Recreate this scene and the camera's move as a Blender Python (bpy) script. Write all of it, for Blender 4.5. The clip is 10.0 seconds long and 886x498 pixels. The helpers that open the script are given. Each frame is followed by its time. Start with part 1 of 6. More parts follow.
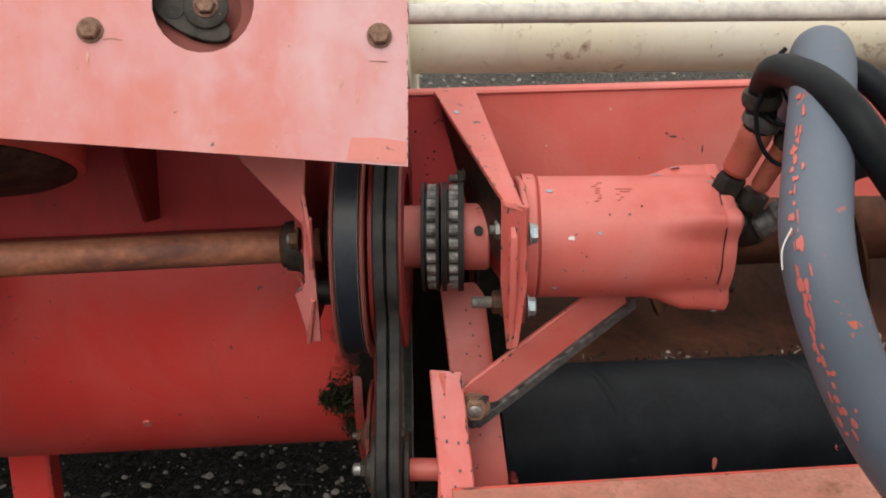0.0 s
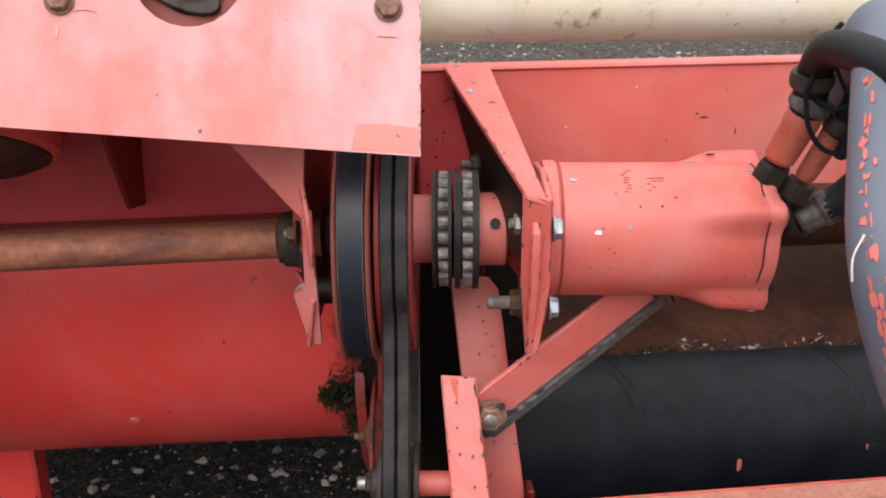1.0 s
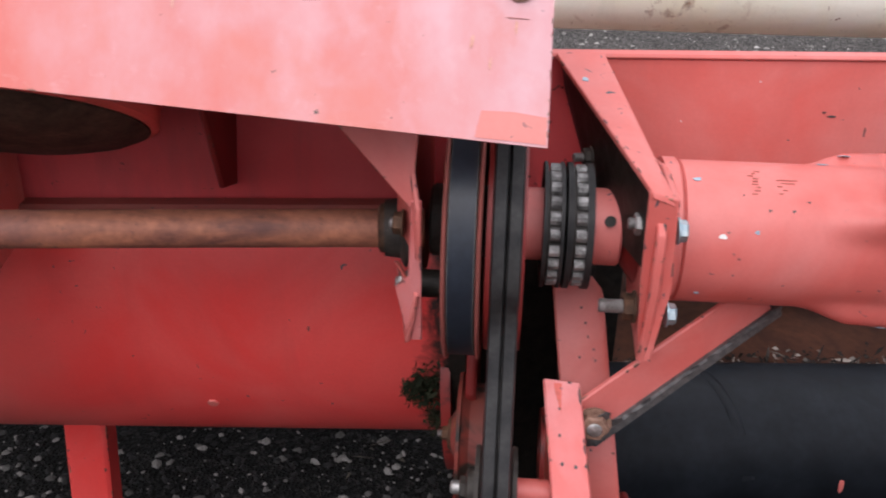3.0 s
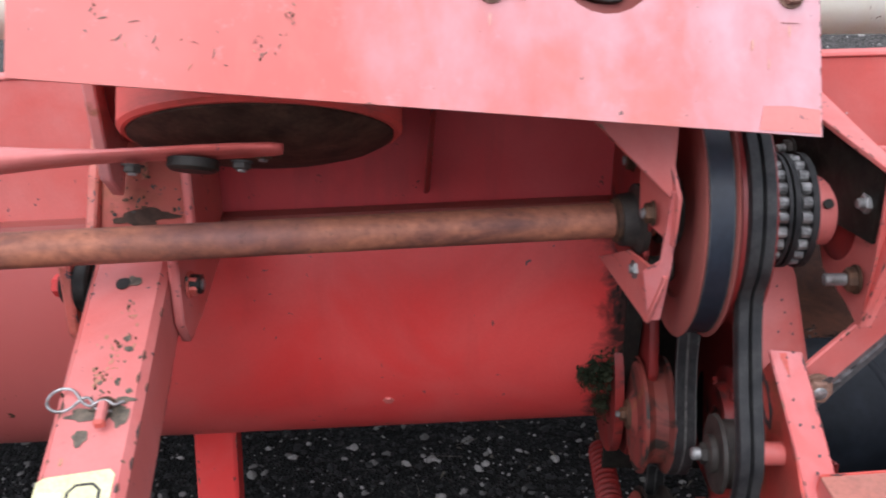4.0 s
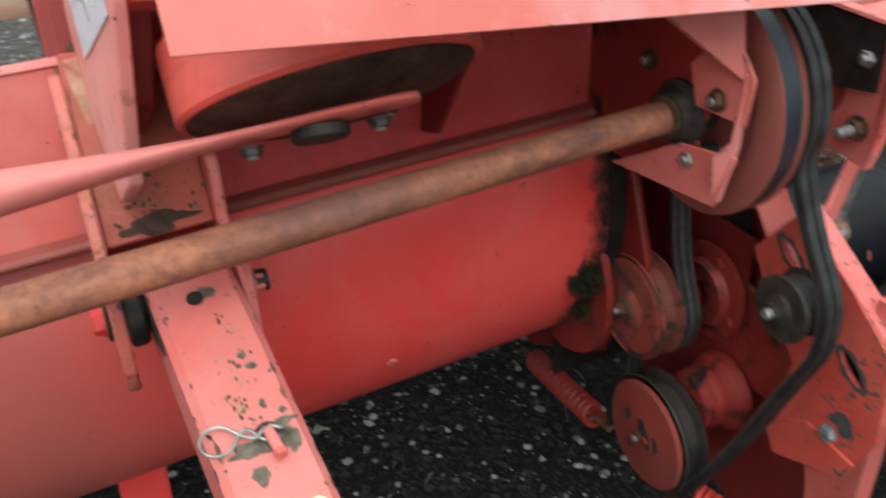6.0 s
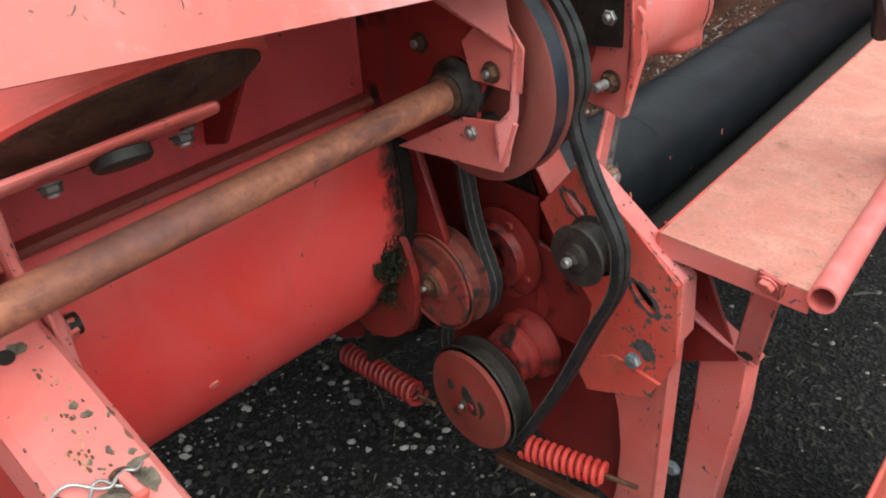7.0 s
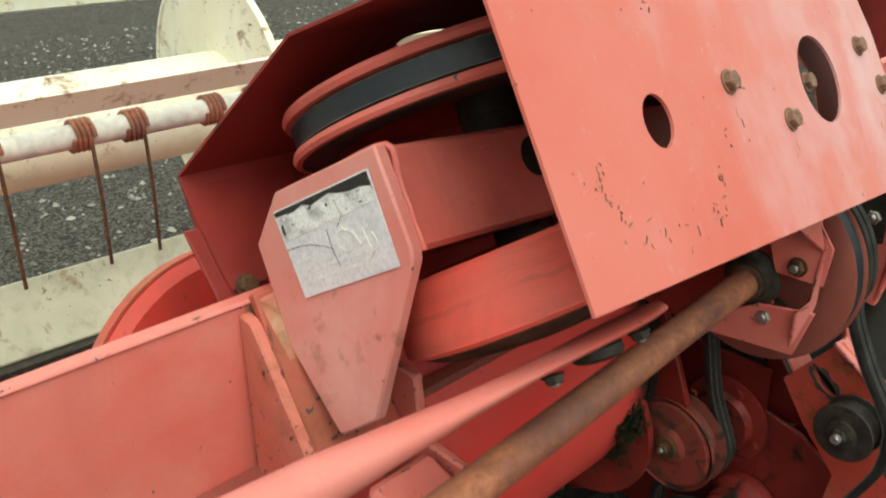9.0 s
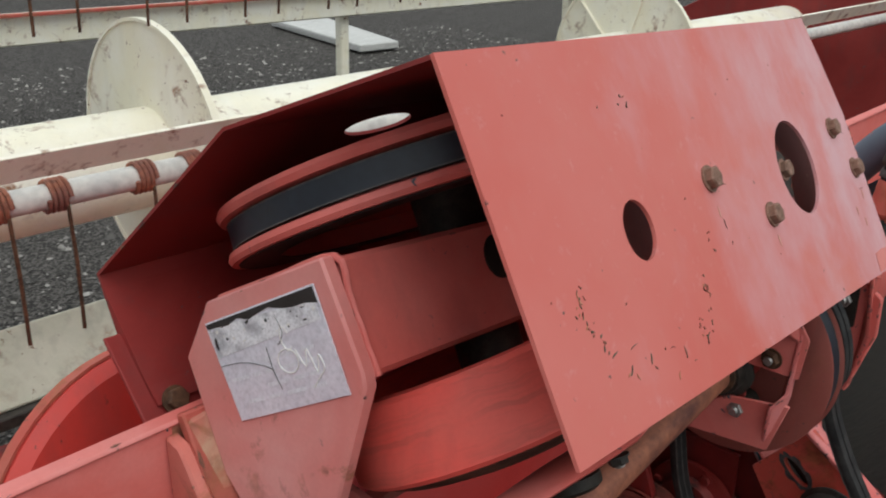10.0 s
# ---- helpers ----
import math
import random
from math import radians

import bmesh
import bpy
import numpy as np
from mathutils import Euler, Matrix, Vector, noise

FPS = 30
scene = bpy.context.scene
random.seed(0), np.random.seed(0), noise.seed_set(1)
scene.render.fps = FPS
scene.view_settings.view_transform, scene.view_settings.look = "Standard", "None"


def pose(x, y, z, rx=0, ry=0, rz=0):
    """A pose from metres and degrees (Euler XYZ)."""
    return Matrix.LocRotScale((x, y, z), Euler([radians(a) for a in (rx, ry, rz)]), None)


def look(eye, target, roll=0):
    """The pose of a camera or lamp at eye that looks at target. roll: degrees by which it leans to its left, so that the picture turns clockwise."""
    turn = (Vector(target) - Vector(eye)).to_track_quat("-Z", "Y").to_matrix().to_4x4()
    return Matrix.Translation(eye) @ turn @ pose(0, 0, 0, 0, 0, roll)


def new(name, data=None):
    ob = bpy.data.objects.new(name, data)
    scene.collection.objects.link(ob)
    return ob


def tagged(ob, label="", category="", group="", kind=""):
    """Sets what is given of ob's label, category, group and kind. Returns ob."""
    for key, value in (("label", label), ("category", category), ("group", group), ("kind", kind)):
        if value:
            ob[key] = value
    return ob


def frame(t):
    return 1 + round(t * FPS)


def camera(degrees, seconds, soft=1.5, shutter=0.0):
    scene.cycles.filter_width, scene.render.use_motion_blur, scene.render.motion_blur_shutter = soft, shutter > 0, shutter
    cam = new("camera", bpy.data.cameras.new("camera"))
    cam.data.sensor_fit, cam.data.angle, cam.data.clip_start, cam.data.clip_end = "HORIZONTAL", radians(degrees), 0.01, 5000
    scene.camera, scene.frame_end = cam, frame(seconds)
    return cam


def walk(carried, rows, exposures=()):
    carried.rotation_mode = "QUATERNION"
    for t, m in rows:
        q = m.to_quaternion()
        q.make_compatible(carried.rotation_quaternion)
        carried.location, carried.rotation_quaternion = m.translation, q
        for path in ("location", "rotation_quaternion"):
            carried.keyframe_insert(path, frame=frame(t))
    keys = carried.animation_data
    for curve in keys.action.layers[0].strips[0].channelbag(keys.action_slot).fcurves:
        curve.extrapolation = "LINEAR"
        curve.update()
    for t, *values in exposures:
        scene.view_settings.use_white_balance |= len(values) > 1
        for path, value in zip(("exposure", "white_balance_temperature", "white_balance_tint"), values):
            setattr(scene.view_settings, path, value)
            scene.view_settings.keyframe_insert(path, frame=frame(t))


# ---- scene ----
cam = camera(51.9, 10.0, soft=1.9, shutter=0.3)
PATH = [
    (0, (0.018, -0.013, 1.388), (-0.018, 1.797, 0.538), -0.7),
    (0.5, (-0.004, 0.035, 1.373), (0.017, 1.825, 0.48), -0.9),
    (1, (-0.001, 0.077, 1.376), (-0.025, 1.854, 0.458), -0.4),
    (1.5, (0.002, 0.097, 1.371), (-0.061, 1.865, 0.438), -0.2),
    (2, (0.002, 0.114, 1.366), (-0.086, 1.871, 0.414), -0.0),
    (2.2, (-0.002, 0.121, 1.363), (-0.094, 1.872, 0.4), 0.1),
    (3.3, (-0.125, 0.114, 1.362), (-0.268, 1.876, 0.427), 0.7),
    (3.5, (-0.192, 0.087, 1.37), (-0.303, 1.855, 0.441), 0.3),
    (4, (-0.325, 0.031, 1.38), (-0.362, 1.805, 0.459), -0.7),
    (4.5, (-0.456, 0.131, 1.36), (-0.521, 1.923, 0.475), -3.7),
    (5, (-0.531, 0.24, 1.348), (-0.476, 1.98, 0.363), -2.2),
    (5.5, (-0.622, 0.226, 1.359), (-0.259, 1.93, 0.376), -1.2),
    (6, (-0.737, 0.148, 1.358), (-0.048, 1.719, 0.33), -1.9),
    (6.2, (-0.75, 0.131, 1.356), (0.093, 1.604, 0.297), -1.3),
    (7.3, (-0.837, 0.172, 1.367), (0.329, 1.419, 0.324), -3.7),
    (7.5, (-0.905, 0.155, 1.375), (0.301, 1.372, 0.343), -3.0),
    (8, (-1.085, 0.21, 1.421), (0.171, 1.421, 0.443), -1.6),
    (8.5, (-1.146, 0.292, 1.448), (0.101, 1.583, 0.566), 0.1),
    (9, (-1.098, 0.374, 1.467), (0.125, 1.729, 0.649), 0.1),
    (9.5, (-1.046, 0.43, 1.479), (0.209, 1.78, 0.703), 0.5),
    (10, (-1.038, 0.455, 1.489), (0.297, 1.746, 0.747), 1.4),
]
EXPOSURES = [(0, -0.05, 7000, 9), (1, 0.4, 6750, 14), (2, 0.25, 6250, 17), (3.4, 0.3, 6150, 16), (4, 0.42, 5800, 14), (4.5, 0.5, 5830, 9), (5, 0.47, 5850, 3), (5.5, 0.47, 5850, 0), (6, 0.42, 6150, -1), (7.5, 0.77, 6200, 1), (8.2, 0.82, 6150, -7), (8.5, 0.6, 6800, -9), (9, 0.22, 7100, -9), (9.5, -0.15, 6800, -3), (10, -0.4, 6250, 5)]
walk(cam, [(t, look(eye, target, roll)) for t, eye, target, roll in PATH], EXPOSURES)

# ---- light: an overcast sky ----
world = bpy.data.worlds.new("overcast")
scene.world = world
world.use_nodes = True
wn = world.node_tree.nodes
sky = wn.new("ShaderNodeTexSky")
sky.sky_type = "NISHITA"
sky.sun_disc = False
sky.sun_elevation = radians(55)
sky.sun_rotation = radians(200)
sky.dust_density = 5.0
sky.air_density = 1.0
# cloud cover: three times brighter overhead than at the horizon
way = wn.new("ShaderNodeTexCoord")
height = wn.new("ShaderNodeSeparateXYZ")
world.node_tree.links.new(way.outputs["Generated"], height.inputs[0])
cloud = wn.new("ShaderNodeMapRange")
cloud.inputs[1].default_value, cloud.inputs[2].default_value = 0.0, 1.0
cloud.inputs[3].default_value, cloud.inputs[4].default_value = 4.3, 15.0
world.node_tree.links.new(height.outputs[2], cloud.inputs[0])
haze = wn.new("ShaderNodeMixRGB")
haze.inputs[0].default_value = 0.85
world.node_tree.links.new(cloud.outputs[0], haze.inputs[2])
world.node_tree.links.new(sky.outputs[0], haze.inputs[1])
world.node_tree.links.new(haze.outputs[0], wn["Background"].inputs[0])
wn["Background"].inputs[1].default_value = 0.13
sun = new("sun", bpy.data.lights.new("sun", "SUN"))
sun.data.energy = 1.15
sun.data.angle = radians(45)
sun.data.color = (1.0, 0.97, 0.93)
sun.matrix_world = look((-0.8, -3.0, 4.0), (0, 0, 0))

# ---- materials ----
def graph(name):
    m = bpy.data.materials.new(name)
    m.use_nodes = True
    t = m.node_tree
    return m, t, t.nodes["Principled BSDF"]


def node(t, kind, **values):
    n = t.nodes.new(kind)
    for k, v in values.items():
        n.inputs[k.replace("_", " ")].default_value = v
    return n


def noise_of(t, scale, detail=4.0, rough=0.55, warp=0.0, stretch=None):
    c = t.nodes.new("ShaderNodeTexCoord")
    n = node(t, "ShaderNodeTexNoise", Scale=scale, Detail=detail, Roughness=rough, Distortion=warp)
    if stretch:
        mp = t.nodes.new("ShaderNodeMapping")
        mp.inputs["Scale"].default_value = stretch
        t.links.new(c.outputs["Object"], mp.inputs[0])
        t.links.new(mp.outputs[0], n.inputs[0])
    else:
        t.links.new(c.outputs["Object"], n.inputs[0])
    return n.outputs[0]


def step(t, value, lo, hi, top=1.0):
    r = t.nodes.new("ShaderNodeMapRange")
    r.inputs[1].default_value, r.inputs[2].default_value = lo, hi
    r.inputs[3].default_value, r.inputs[4].default_value = 0.0, top
    t.links.new(value, r.inputs[0])
    return r.outputs[0]


def mix(t, fac, a, b):
    n = t.nodes.new("ShaderNodeMixRGB")
    for i, v in ((0, fac), (1, a), (2, b)):
        if hasattr(v, "is_linked"):
            t.links.new(v, n.inputs[i])
        else:
            n.inputs[i].default_value = v if i == 0 else (*v, 1)
    return n.outputs[0]


def times(t, a, b):
    n = t.nodes.new("ShaderNodeMath")
    n.operation = "MULTIPLY"
    t.links.new(a, n.inputs[0])
    t.links.new(b, n.inputs[1])
    return n.outputs[0]


def bump(t, bsdf, value, strength=0.3, distance=0.001):
    n = node(t, "ShaderNodeBump", Strength=strength, Distance=distance)
    t.links.new(value, n.inputs["Height"])
    t.links.new(n.outputs[0], bsdf.inputs["Normal"])


def paint(name, base, faded, chip=(0.06, 0.065, 0.075), chips=0.69, fade=(0.4, 0.65), gloss=0.42, rust=0.0, dust=0.2, scale=1.0, chip_scale=75.0):
    """Old enamel: two tones of sun fade, dirt, small chips down to primer and, where given, rust."""
    m, t, b = graph(name)
    big = noise_of(t, 5.0 * scale, 4, 0.6, 0.6)
    col = mix(t, step(t, big, *fade), base, faded)
    streak = noise_of(t, 14.0, 4, 0.6, 0.2, (1.4, 1.4, 0.35))
    col = mix(t, step(t, streak, 0.5, 0.75, dust), col, tuple(min(1, c * 0.55 + 0.03) for c in base))
    fine = noise_of(t, 260.0, 2, 0.5)
    col = mix(t, step(t, fine, 0.3, 0.8, 0.12), col, tuple(c * 0.6 for c in base))
    if rust:
        rn = times(t, step(t, noise_of(t, 17.0, 6, 0.7, 0.4), 0.62 - rust * 0.22, 0.74 - rust * 0.2), step(t, noise_of(t, 4.0, 2), 0.4, 0.6))
        col = mix(t, rn, col, mix(t, step(t, noise_of(t, 90.0), 0.35, 0.65), (0.13, 0.05, 0.025), (0.3, 0.13, 0.05)))
    cn = noise_of(t, chip_scale, 3, 0.6, 0.7)
    where = times(t, step(t, cn, chips, chips + (0.015 if chip_scale > 50 else 0.14)), step(t, noise_of(t, 7.0, 2), 0.5, 0.56))
    col = mix(t, where, col, chip)
    t.links.new(col, b.inputs["Base Color"])
    rough = t.nodes.new("ShaderNodeMapRange")
    rough.inputs[3].default_value, rough.inputs[4].default_value = gloss - 0.08, gloss + 0.18
    t.links.new(big, rough.inputs[0])
    t.links.new(rough.outputs[0], b.inputs["Roughness"])
    b.inputs["Specular IOR Level"].default_value = 0.45
    bump(t, b, mix(t, 0.35, noise_of(t, 120.0, 3), noise_of(t, 9.0, 3)), 0.12, 0.0012)
    return m


def plain(name, a, b2, scale, rough, metal=0.0, strength=0.3, stretch=None, spec=0.5, lo=0.35, hi=0.65):
    m, t, b = graph(name)
    n = noise_of(t, scale, 6, 0.65, 0.3, stretch)
    col = mix(t, step(t, n, lo, hi), a, b2)
    col = mix(t, step(t, noise_of(t, scale * 7, 3), 0.4, 0.8, 0.5), col, tuple(c * 0.5 for c in a))
    t.links.new(col, b.inputs["Base Color"])
    b.inputs["Roughness"].default_value, b.inputs["Metallic"].default_value = rough, metal
    b.inputs["Specular IOR Level"].default_value = spec
    bump(t, b, n, strength, 0.0015)
    return m


RED = paint("red_enamel", (0.78, 0.056, 0.05), (0.79, 0.10, 0.09), gloss=0.4)
# red with the shade of the hood's inside mixed into it
HOOD = paint("shaded_maroon_red_enamel", (0.22, 0.016, 0.014), (0.28, 0.028, 0.024), gloss=0.55, dust=0.5)
SHEET = paint("salmon_sheet_enamel", (0.74, 0.155, 0.13), (0.77, 0.24, 0.215), gloss=0.45, chips=0.72)
WHEEL = paint("grimy_red_enamel", (0.77, 0.10, 0.08), (0.72, 0.125, 0.1), chip=(0.05, 0.045, 0.03), chips=0.75, gloss=0.45, rust=0.0, dust=0.6, scale=2.0)
# back sheet red as it looks in the shield's shade
MAROON = paint("shaded_maroon_sheet_red", (0.62, 0.07, 0.075), (0.66, 0.1, 0.105), chip=(0.08, 0.04, 0.035), chips=0.7, gloss=0.42, dust=0.6)
BEAM = paint("dusty_salmon_beam_enamel", (0.60, 0.12, 0.10), (0.65, 0.18, 0.155), gloss=0.45, dust=0.5, chips=0.68)
BOLT_RUST = plain("brown_bolt_rust", (0.15, 0.08, 0.055), (0.32, 0.19, 0.14), 160.0, 0.7, 0.05, 0.4, None, 0.3)
FADED = paint("faded_red_enamel", (0.62, 0.135, 0.12), (0.70, 0.30, 0.30), gloss=0.42, fade=(0.42, 0.7), chips=0.7)
SALMON = paint("salmon_red_enamel", (0.60, 0.125, 0.105), (0.64, 0.205, 0.185), gloss=0.42, chips=0.67)
WORN = paint("worn_red_enamel", (0.59, 0.075, 0.055), (0.62, 0.13, 0.1), chip=(0.09, 0.085, 0.07), chips=0.60, rust=0.5, gloss=0.5)
RUSTY_RED = paint("rust_stained_red_enamel", (0.44, 0.075, 0.055), (0.4, 0.12, 0.085), chip=(0.07, 0.065, 0.055), chips=0.67, rust=0.6, gloss=0.65)
DULL = paint("dull_brick_red_enamel", (0.27, 0.062, 0.05), (0.31, 0.09, 0.072), chip=(0.1, 0.06, 0.05), chips=0.68, rust=0.2, gloss=0.6, dust=0.6)
# oily red, darkened further to paint the shade of the recesses
DEEP = paint("oily_and_shaded_red_enamel", (0.17, 0.013, 0.011), (0.24, 0.022, 0.019), chip=(0.02, 0.017, 0.014), chips=0.7, gloss=0.42, dust=0.7)
# red toned down for the hood's shadow on the round guard
GUARD = paint("shade_toned_red_enamel", (0.54, 0.046, 0.036), (0.58, 0.062, 0.05), chip=(0.05, 0.03, 0.025), chips=0.66, gloss=0.5, dust=0.6)
GRIMY = paint("grimy_brick_red_enamel", (0.25, 0.036, 0.026), (0.2, 0.05, 0.034), chip=(0.025, 0.02, 0.015), chips=0.47, gloss=0.6, dust=1.0, scale=2.0, chip_scale=22.0)
LUG = paint("chipped_rusting_salmon_enamel", (0.58, 0.13, 0.1), (0.6, 0.2, 0.16), chips=0.62, rust=0.45, gloss=0.55)
WELD = paint("rust_streaked_cream_and_red", (0.5, 0.17, 0.12), (0.56, 0.36, 0.24), chip=(0.22, 0.12, 0.07), chips=0.6, fade=(0.42, 0.6), gloss=0.65, rust=0.6, dust=0.5, scale=3.0)
END = paint("bleached_rusting_red_enamel", (0.66, 0.2, 0.18), (0.72, 0.36, 0.34), chips=0.7, rust=0.2, gloss=0.33, fade=(0.42, 0.7))
END.node_tree.nodes["Principled BSDF"].inputs["Specular IOR Level"].default_value = 0.9
CREAM = paint("cream_enamel", (0.84, 0.80, 0.64), (0.86, 0.84, 0.74), chip=(0.2, 0.09, 0.04), chips=0.68, rust=0.3, gloss=0.4)
RUST = plain("brown_rust", (0.15, 0.055, 0.042), (0.49, 0.182, 0.098), 16.0, 0.62, 0.1, 0.3, (0.8, 2.0, 2.0), 0.5, 0.32, 0.68)
ut = RUST.node_tree
ub = ut.nodes["Principled BSDF"]
u0 = ub.inputs["Base Color"].links[0].from_socket
u0 = mix(ut, step(ut, noise_of(ut, 5.0, 5, 0.65, 0.3, (1.0, 1.5, 1.5)), 0.5, 0.68, 0.75), u0, (0.17, 0.075, 0.07))
u0 = mix(ut, step(ut, noise_of(ut, 60.0, 4, 0.7, 0.2), 0.6, 0.72, 0.7), u0, (0.09, 0.04, 0.03))
ut.links.new(u0, ub.inputs["Base Color"])
DARK_RUST = plain("dark_rust", (0.05, 0.027, 0.017), (0.16, 0.08, 0.045), 45.0, 0.7, 0.1, 0.4, None, 0.3)
RUBBER = plain("black_rubber", (0.005, 0.0065, 0.009), (0.012, 0.015, 0.02), 14.0, 0.5, 0.0, 0.2, None, 0.16)
BELT = plain("worn_rubber_belt", (0.011, 0.011, 0.012), (0.038, 0.037, 0.036), 40.0, 0.6, 0.0, 0.4, None, 0.3)
SLEEVE = paint("blue_grey_hose_cover", (0.10, 0.125, 0.17), (0.13, 0.15, 0.19), chip=(0.5, 0.12, 0.08), chips=0.66, gloss=0.5, dust=0.1)
CHAIN = plain("worn_chain_steel", (0.06, 0.058, 0.055), (0.42, 0.41, 0.4), 70.0, 0.5, 0.4, 0.2)
STEEL = plain("dull_steel", (0.22, 0.21, 0.2), (0.5, 0.49, 0.48), 90.0, 0.45, 0.7, 0.2)
ZINC = plain("blue_zinc_bolt", (0.2, 0.3, 0.36), (0.5, 0.55, 0.56), 80.0, 0.4, 0.6, 0.15)
# grime on the lug plate; on the wheel's underside, painted shade
UNDER = plain("brown_grime_and_shade", (0.035, 0.021, 0.015), (0.1, 0.058, 0.04), 30.0, 0.75, 0.0, 0.4, None, 0.2)
# real grease, and also the painted-in shade of gaps and recesses
GREASE_SHADE = plain("black_grease_and_shade", (0.008, 0.007, 0.006), (0.026, 0.022, 0.017), 60.0, 0.55, 0.0, 1.0, None, 0.3)
# dirty metal; also the dark of some painted shadows
SOOT_SHADE = plain("dirty_metal_and_shade", (0.02, 0.017, 0.015), (0.06, 0.05, 0.042), 50.0, 0.6, 0.1, 0.4, None, 0.35)
BROWN = plain("rusty_brown_sheet", (0.05, 0.02, 0.013), (0.13, 0.05, 0.028), 9.0, 0.6, 0.0, 0.2, None, 0.3)
# rubbed streaks round the wheel, which runs on a tilted spindle
wt = WHEEL.node_tree
wb = wt.nodes["Principled BSDF"]
wheel_under = wb.inputs["Base Color"].links[0].from_socket
wc = wt.nodes.new("ShaderNodeTexCoord")
wd_ = wt.nodes.new("ShaderNodeVectorMath")
wd_.operation = "DOT_PRODUCT"
wt.links.new(wc.outputs["Object"], wd_.inputs[0])
wd_.inputs[1].default_value = (-0.0267, 0.5405, 0.841)
wm = wt.nodes.new("ShaderNodeMath")
wm.operation = "MULTIPLY_ADD"
wt.links.new(noise_of(wt, 7.0, 4, 0.6, 0.3), wm.inputs[0])
wm.inputs[1].default_value = 0.05
wt.links.new(wd_.outputs["Value"], wm.inputs[2])
wn1 = wt.nodes.new("ShaderNodeTexNoise")
wn1.noise_dimensions = "1D"
wn1.inputs["Scale"].default_value = 75.0
wn1.inputs["Detail"].default_value = 4.0
wt.links.new(wm.outputs[0], wn1.inputs["W"])
wt.links.new(mix(wt, times(wt, step(wt, wn1.outputs[0], 0.5, 0.7, 0.4), step(wt, noise_of(wt, 16.0, 3), 0.35, 0.6)), wheel_under, (0.13, 0.06, 0.035)), wb.inputs["Base Color"])
BOARD = paint("weathered_cream_enamel", (0.5, 0.5, 0.40), (0.62, 0.6, 0.5), chip=(0.2, 0.12, 0.07), chips=0.64, rust=0.4, gloss=0.6, dust=0.6)
BLUEBAR = plain("worn_pale_painted_tube", (0.55, 0.54, 0.52), (0.78, 0.76, 0.7), 9.0, 0.45)
FRAYED = plain("frayed_belt_edge", (0.045, 0.042, 0.039), (0.14, 0.132, 0.122), 130.0, 0.7, 0.0, 0.4, (0.3, 1.0, 1.0))
NAVY = plain("smooth_dark_belt", (0.012, 0.016, 0.024), (0.022, 0.028, 0.04), 20.0, 0.42, 0.0, 0.1, None, 0.4)
# oil patches, on a base darkened for the drive's weak light
OILED_SHADED = paint("oil_soaked_and_shaded_red", (0.24, 0.024, 0.02), (0.32, 0.036, 0.03), chip=(0.015, 0.012, 0.01), chips=0.48, gloss=0.42, dust=0.9, scale=2.0, chip_scale=24.0)
TIMBER = plain("grey_board", (0.45, 0.45, 0.43), (0.6, 0.6, 0.58), 12.0, 0.8, 0.0, 0.3, (0.3, 4, 4))
WEED = plain("dark_green_weed", (0.012, 0.016, 0.008), (0.036, 0.042, 0.02), 60.0, 0.8, 0.0, 0.3, None, 0.2)
STRAW = plain("dry_straw", (0.05, 0.042, 0.03), (0.17, 0.145, 0.11), 60.0, 0.8)
YELLOW = plain("pale_yellow_sticker", (0.72, 0.66, 0.33), (0.8, 0.75, 0.45), 40.0, 0.5, 0.0, 0.05)
BLACK = plain("black_print", (0.015, 0.015, 0.015), (0.03, 0.03, 0.03), 60.0, 0.5, 0.0, 0.05)
GREY_PRINT = plain("grey_print", (0.7, 0.7, 0.76), (0.78, 0.78, 0.84), 60.0, 0.5, 0.0, 0.05)
PLATE = plain("silver_name_plate", (0.66, 0.65, 0.73), (0.77, 0.76, 0.84), 35.0, 0.28, 0.1, 0.08)
PLATE_HEAD = plain("scuffed_silver_print", (0.4, 0.4, 0.44), (0.85, 0.86, 0.9), 60.0, 0.35, 0.1, 0.1, None, 0.5, 0.3, 0.5)
STAIN = plain("thin_rust_stain", (0.64, 0.30, 0.23), (0.68, 0.36, 0.29), 90.0, 0.6, 0.0, 0.1)
GRIME = plain("faint_red_brown_grime", (0.36, 0.1, 0.08), (0.46, 0.13, 0.1), 120.0, 0.6, 0.0, 0.1)
PATCH_DARK = plain("grimy_red", (0.2, 0.06, 0.05), (0.34, 0.09, 0.07), 120.0, 0.6, 0.0, 0.1)
OCHRE = plain("thin_ochre_rust", (0.42, 0.19, 0.11), (0.55, 0.27, 0.17), 70.0, 0.7, 0.0, 0.2)
PATCH = paint("touched_up_red", (0.63, 0.175, 0.15), (0.66, 0.23, 0.2), gloss=0.45, dust=0.1)
OLIVE = plain("olive_brown_primer", (0.07, 0.058, 0.042), (0.2, 0.155, 0.11), 130.0, 0.65, 0.05, 0.2)
CHIP = plain("bare_grey_primer", (0.042, 0.041, 0.043), (0.125, 0.118, 0.115), 120.0, 0.6, 0.1, 0.2)
BLUECHIP = plain("pale_blue_primer", (0.22, 0.32, 0.40), (0.42, 0.5, 0.56), 150.0, 0.5, 0.1, 0.1)
WHITE = plain("white_fleck", (0.75, 0.73, 0.7), (0.85, 0.83, 0.8), 90.0, 0.6, 0.0, 0.1)

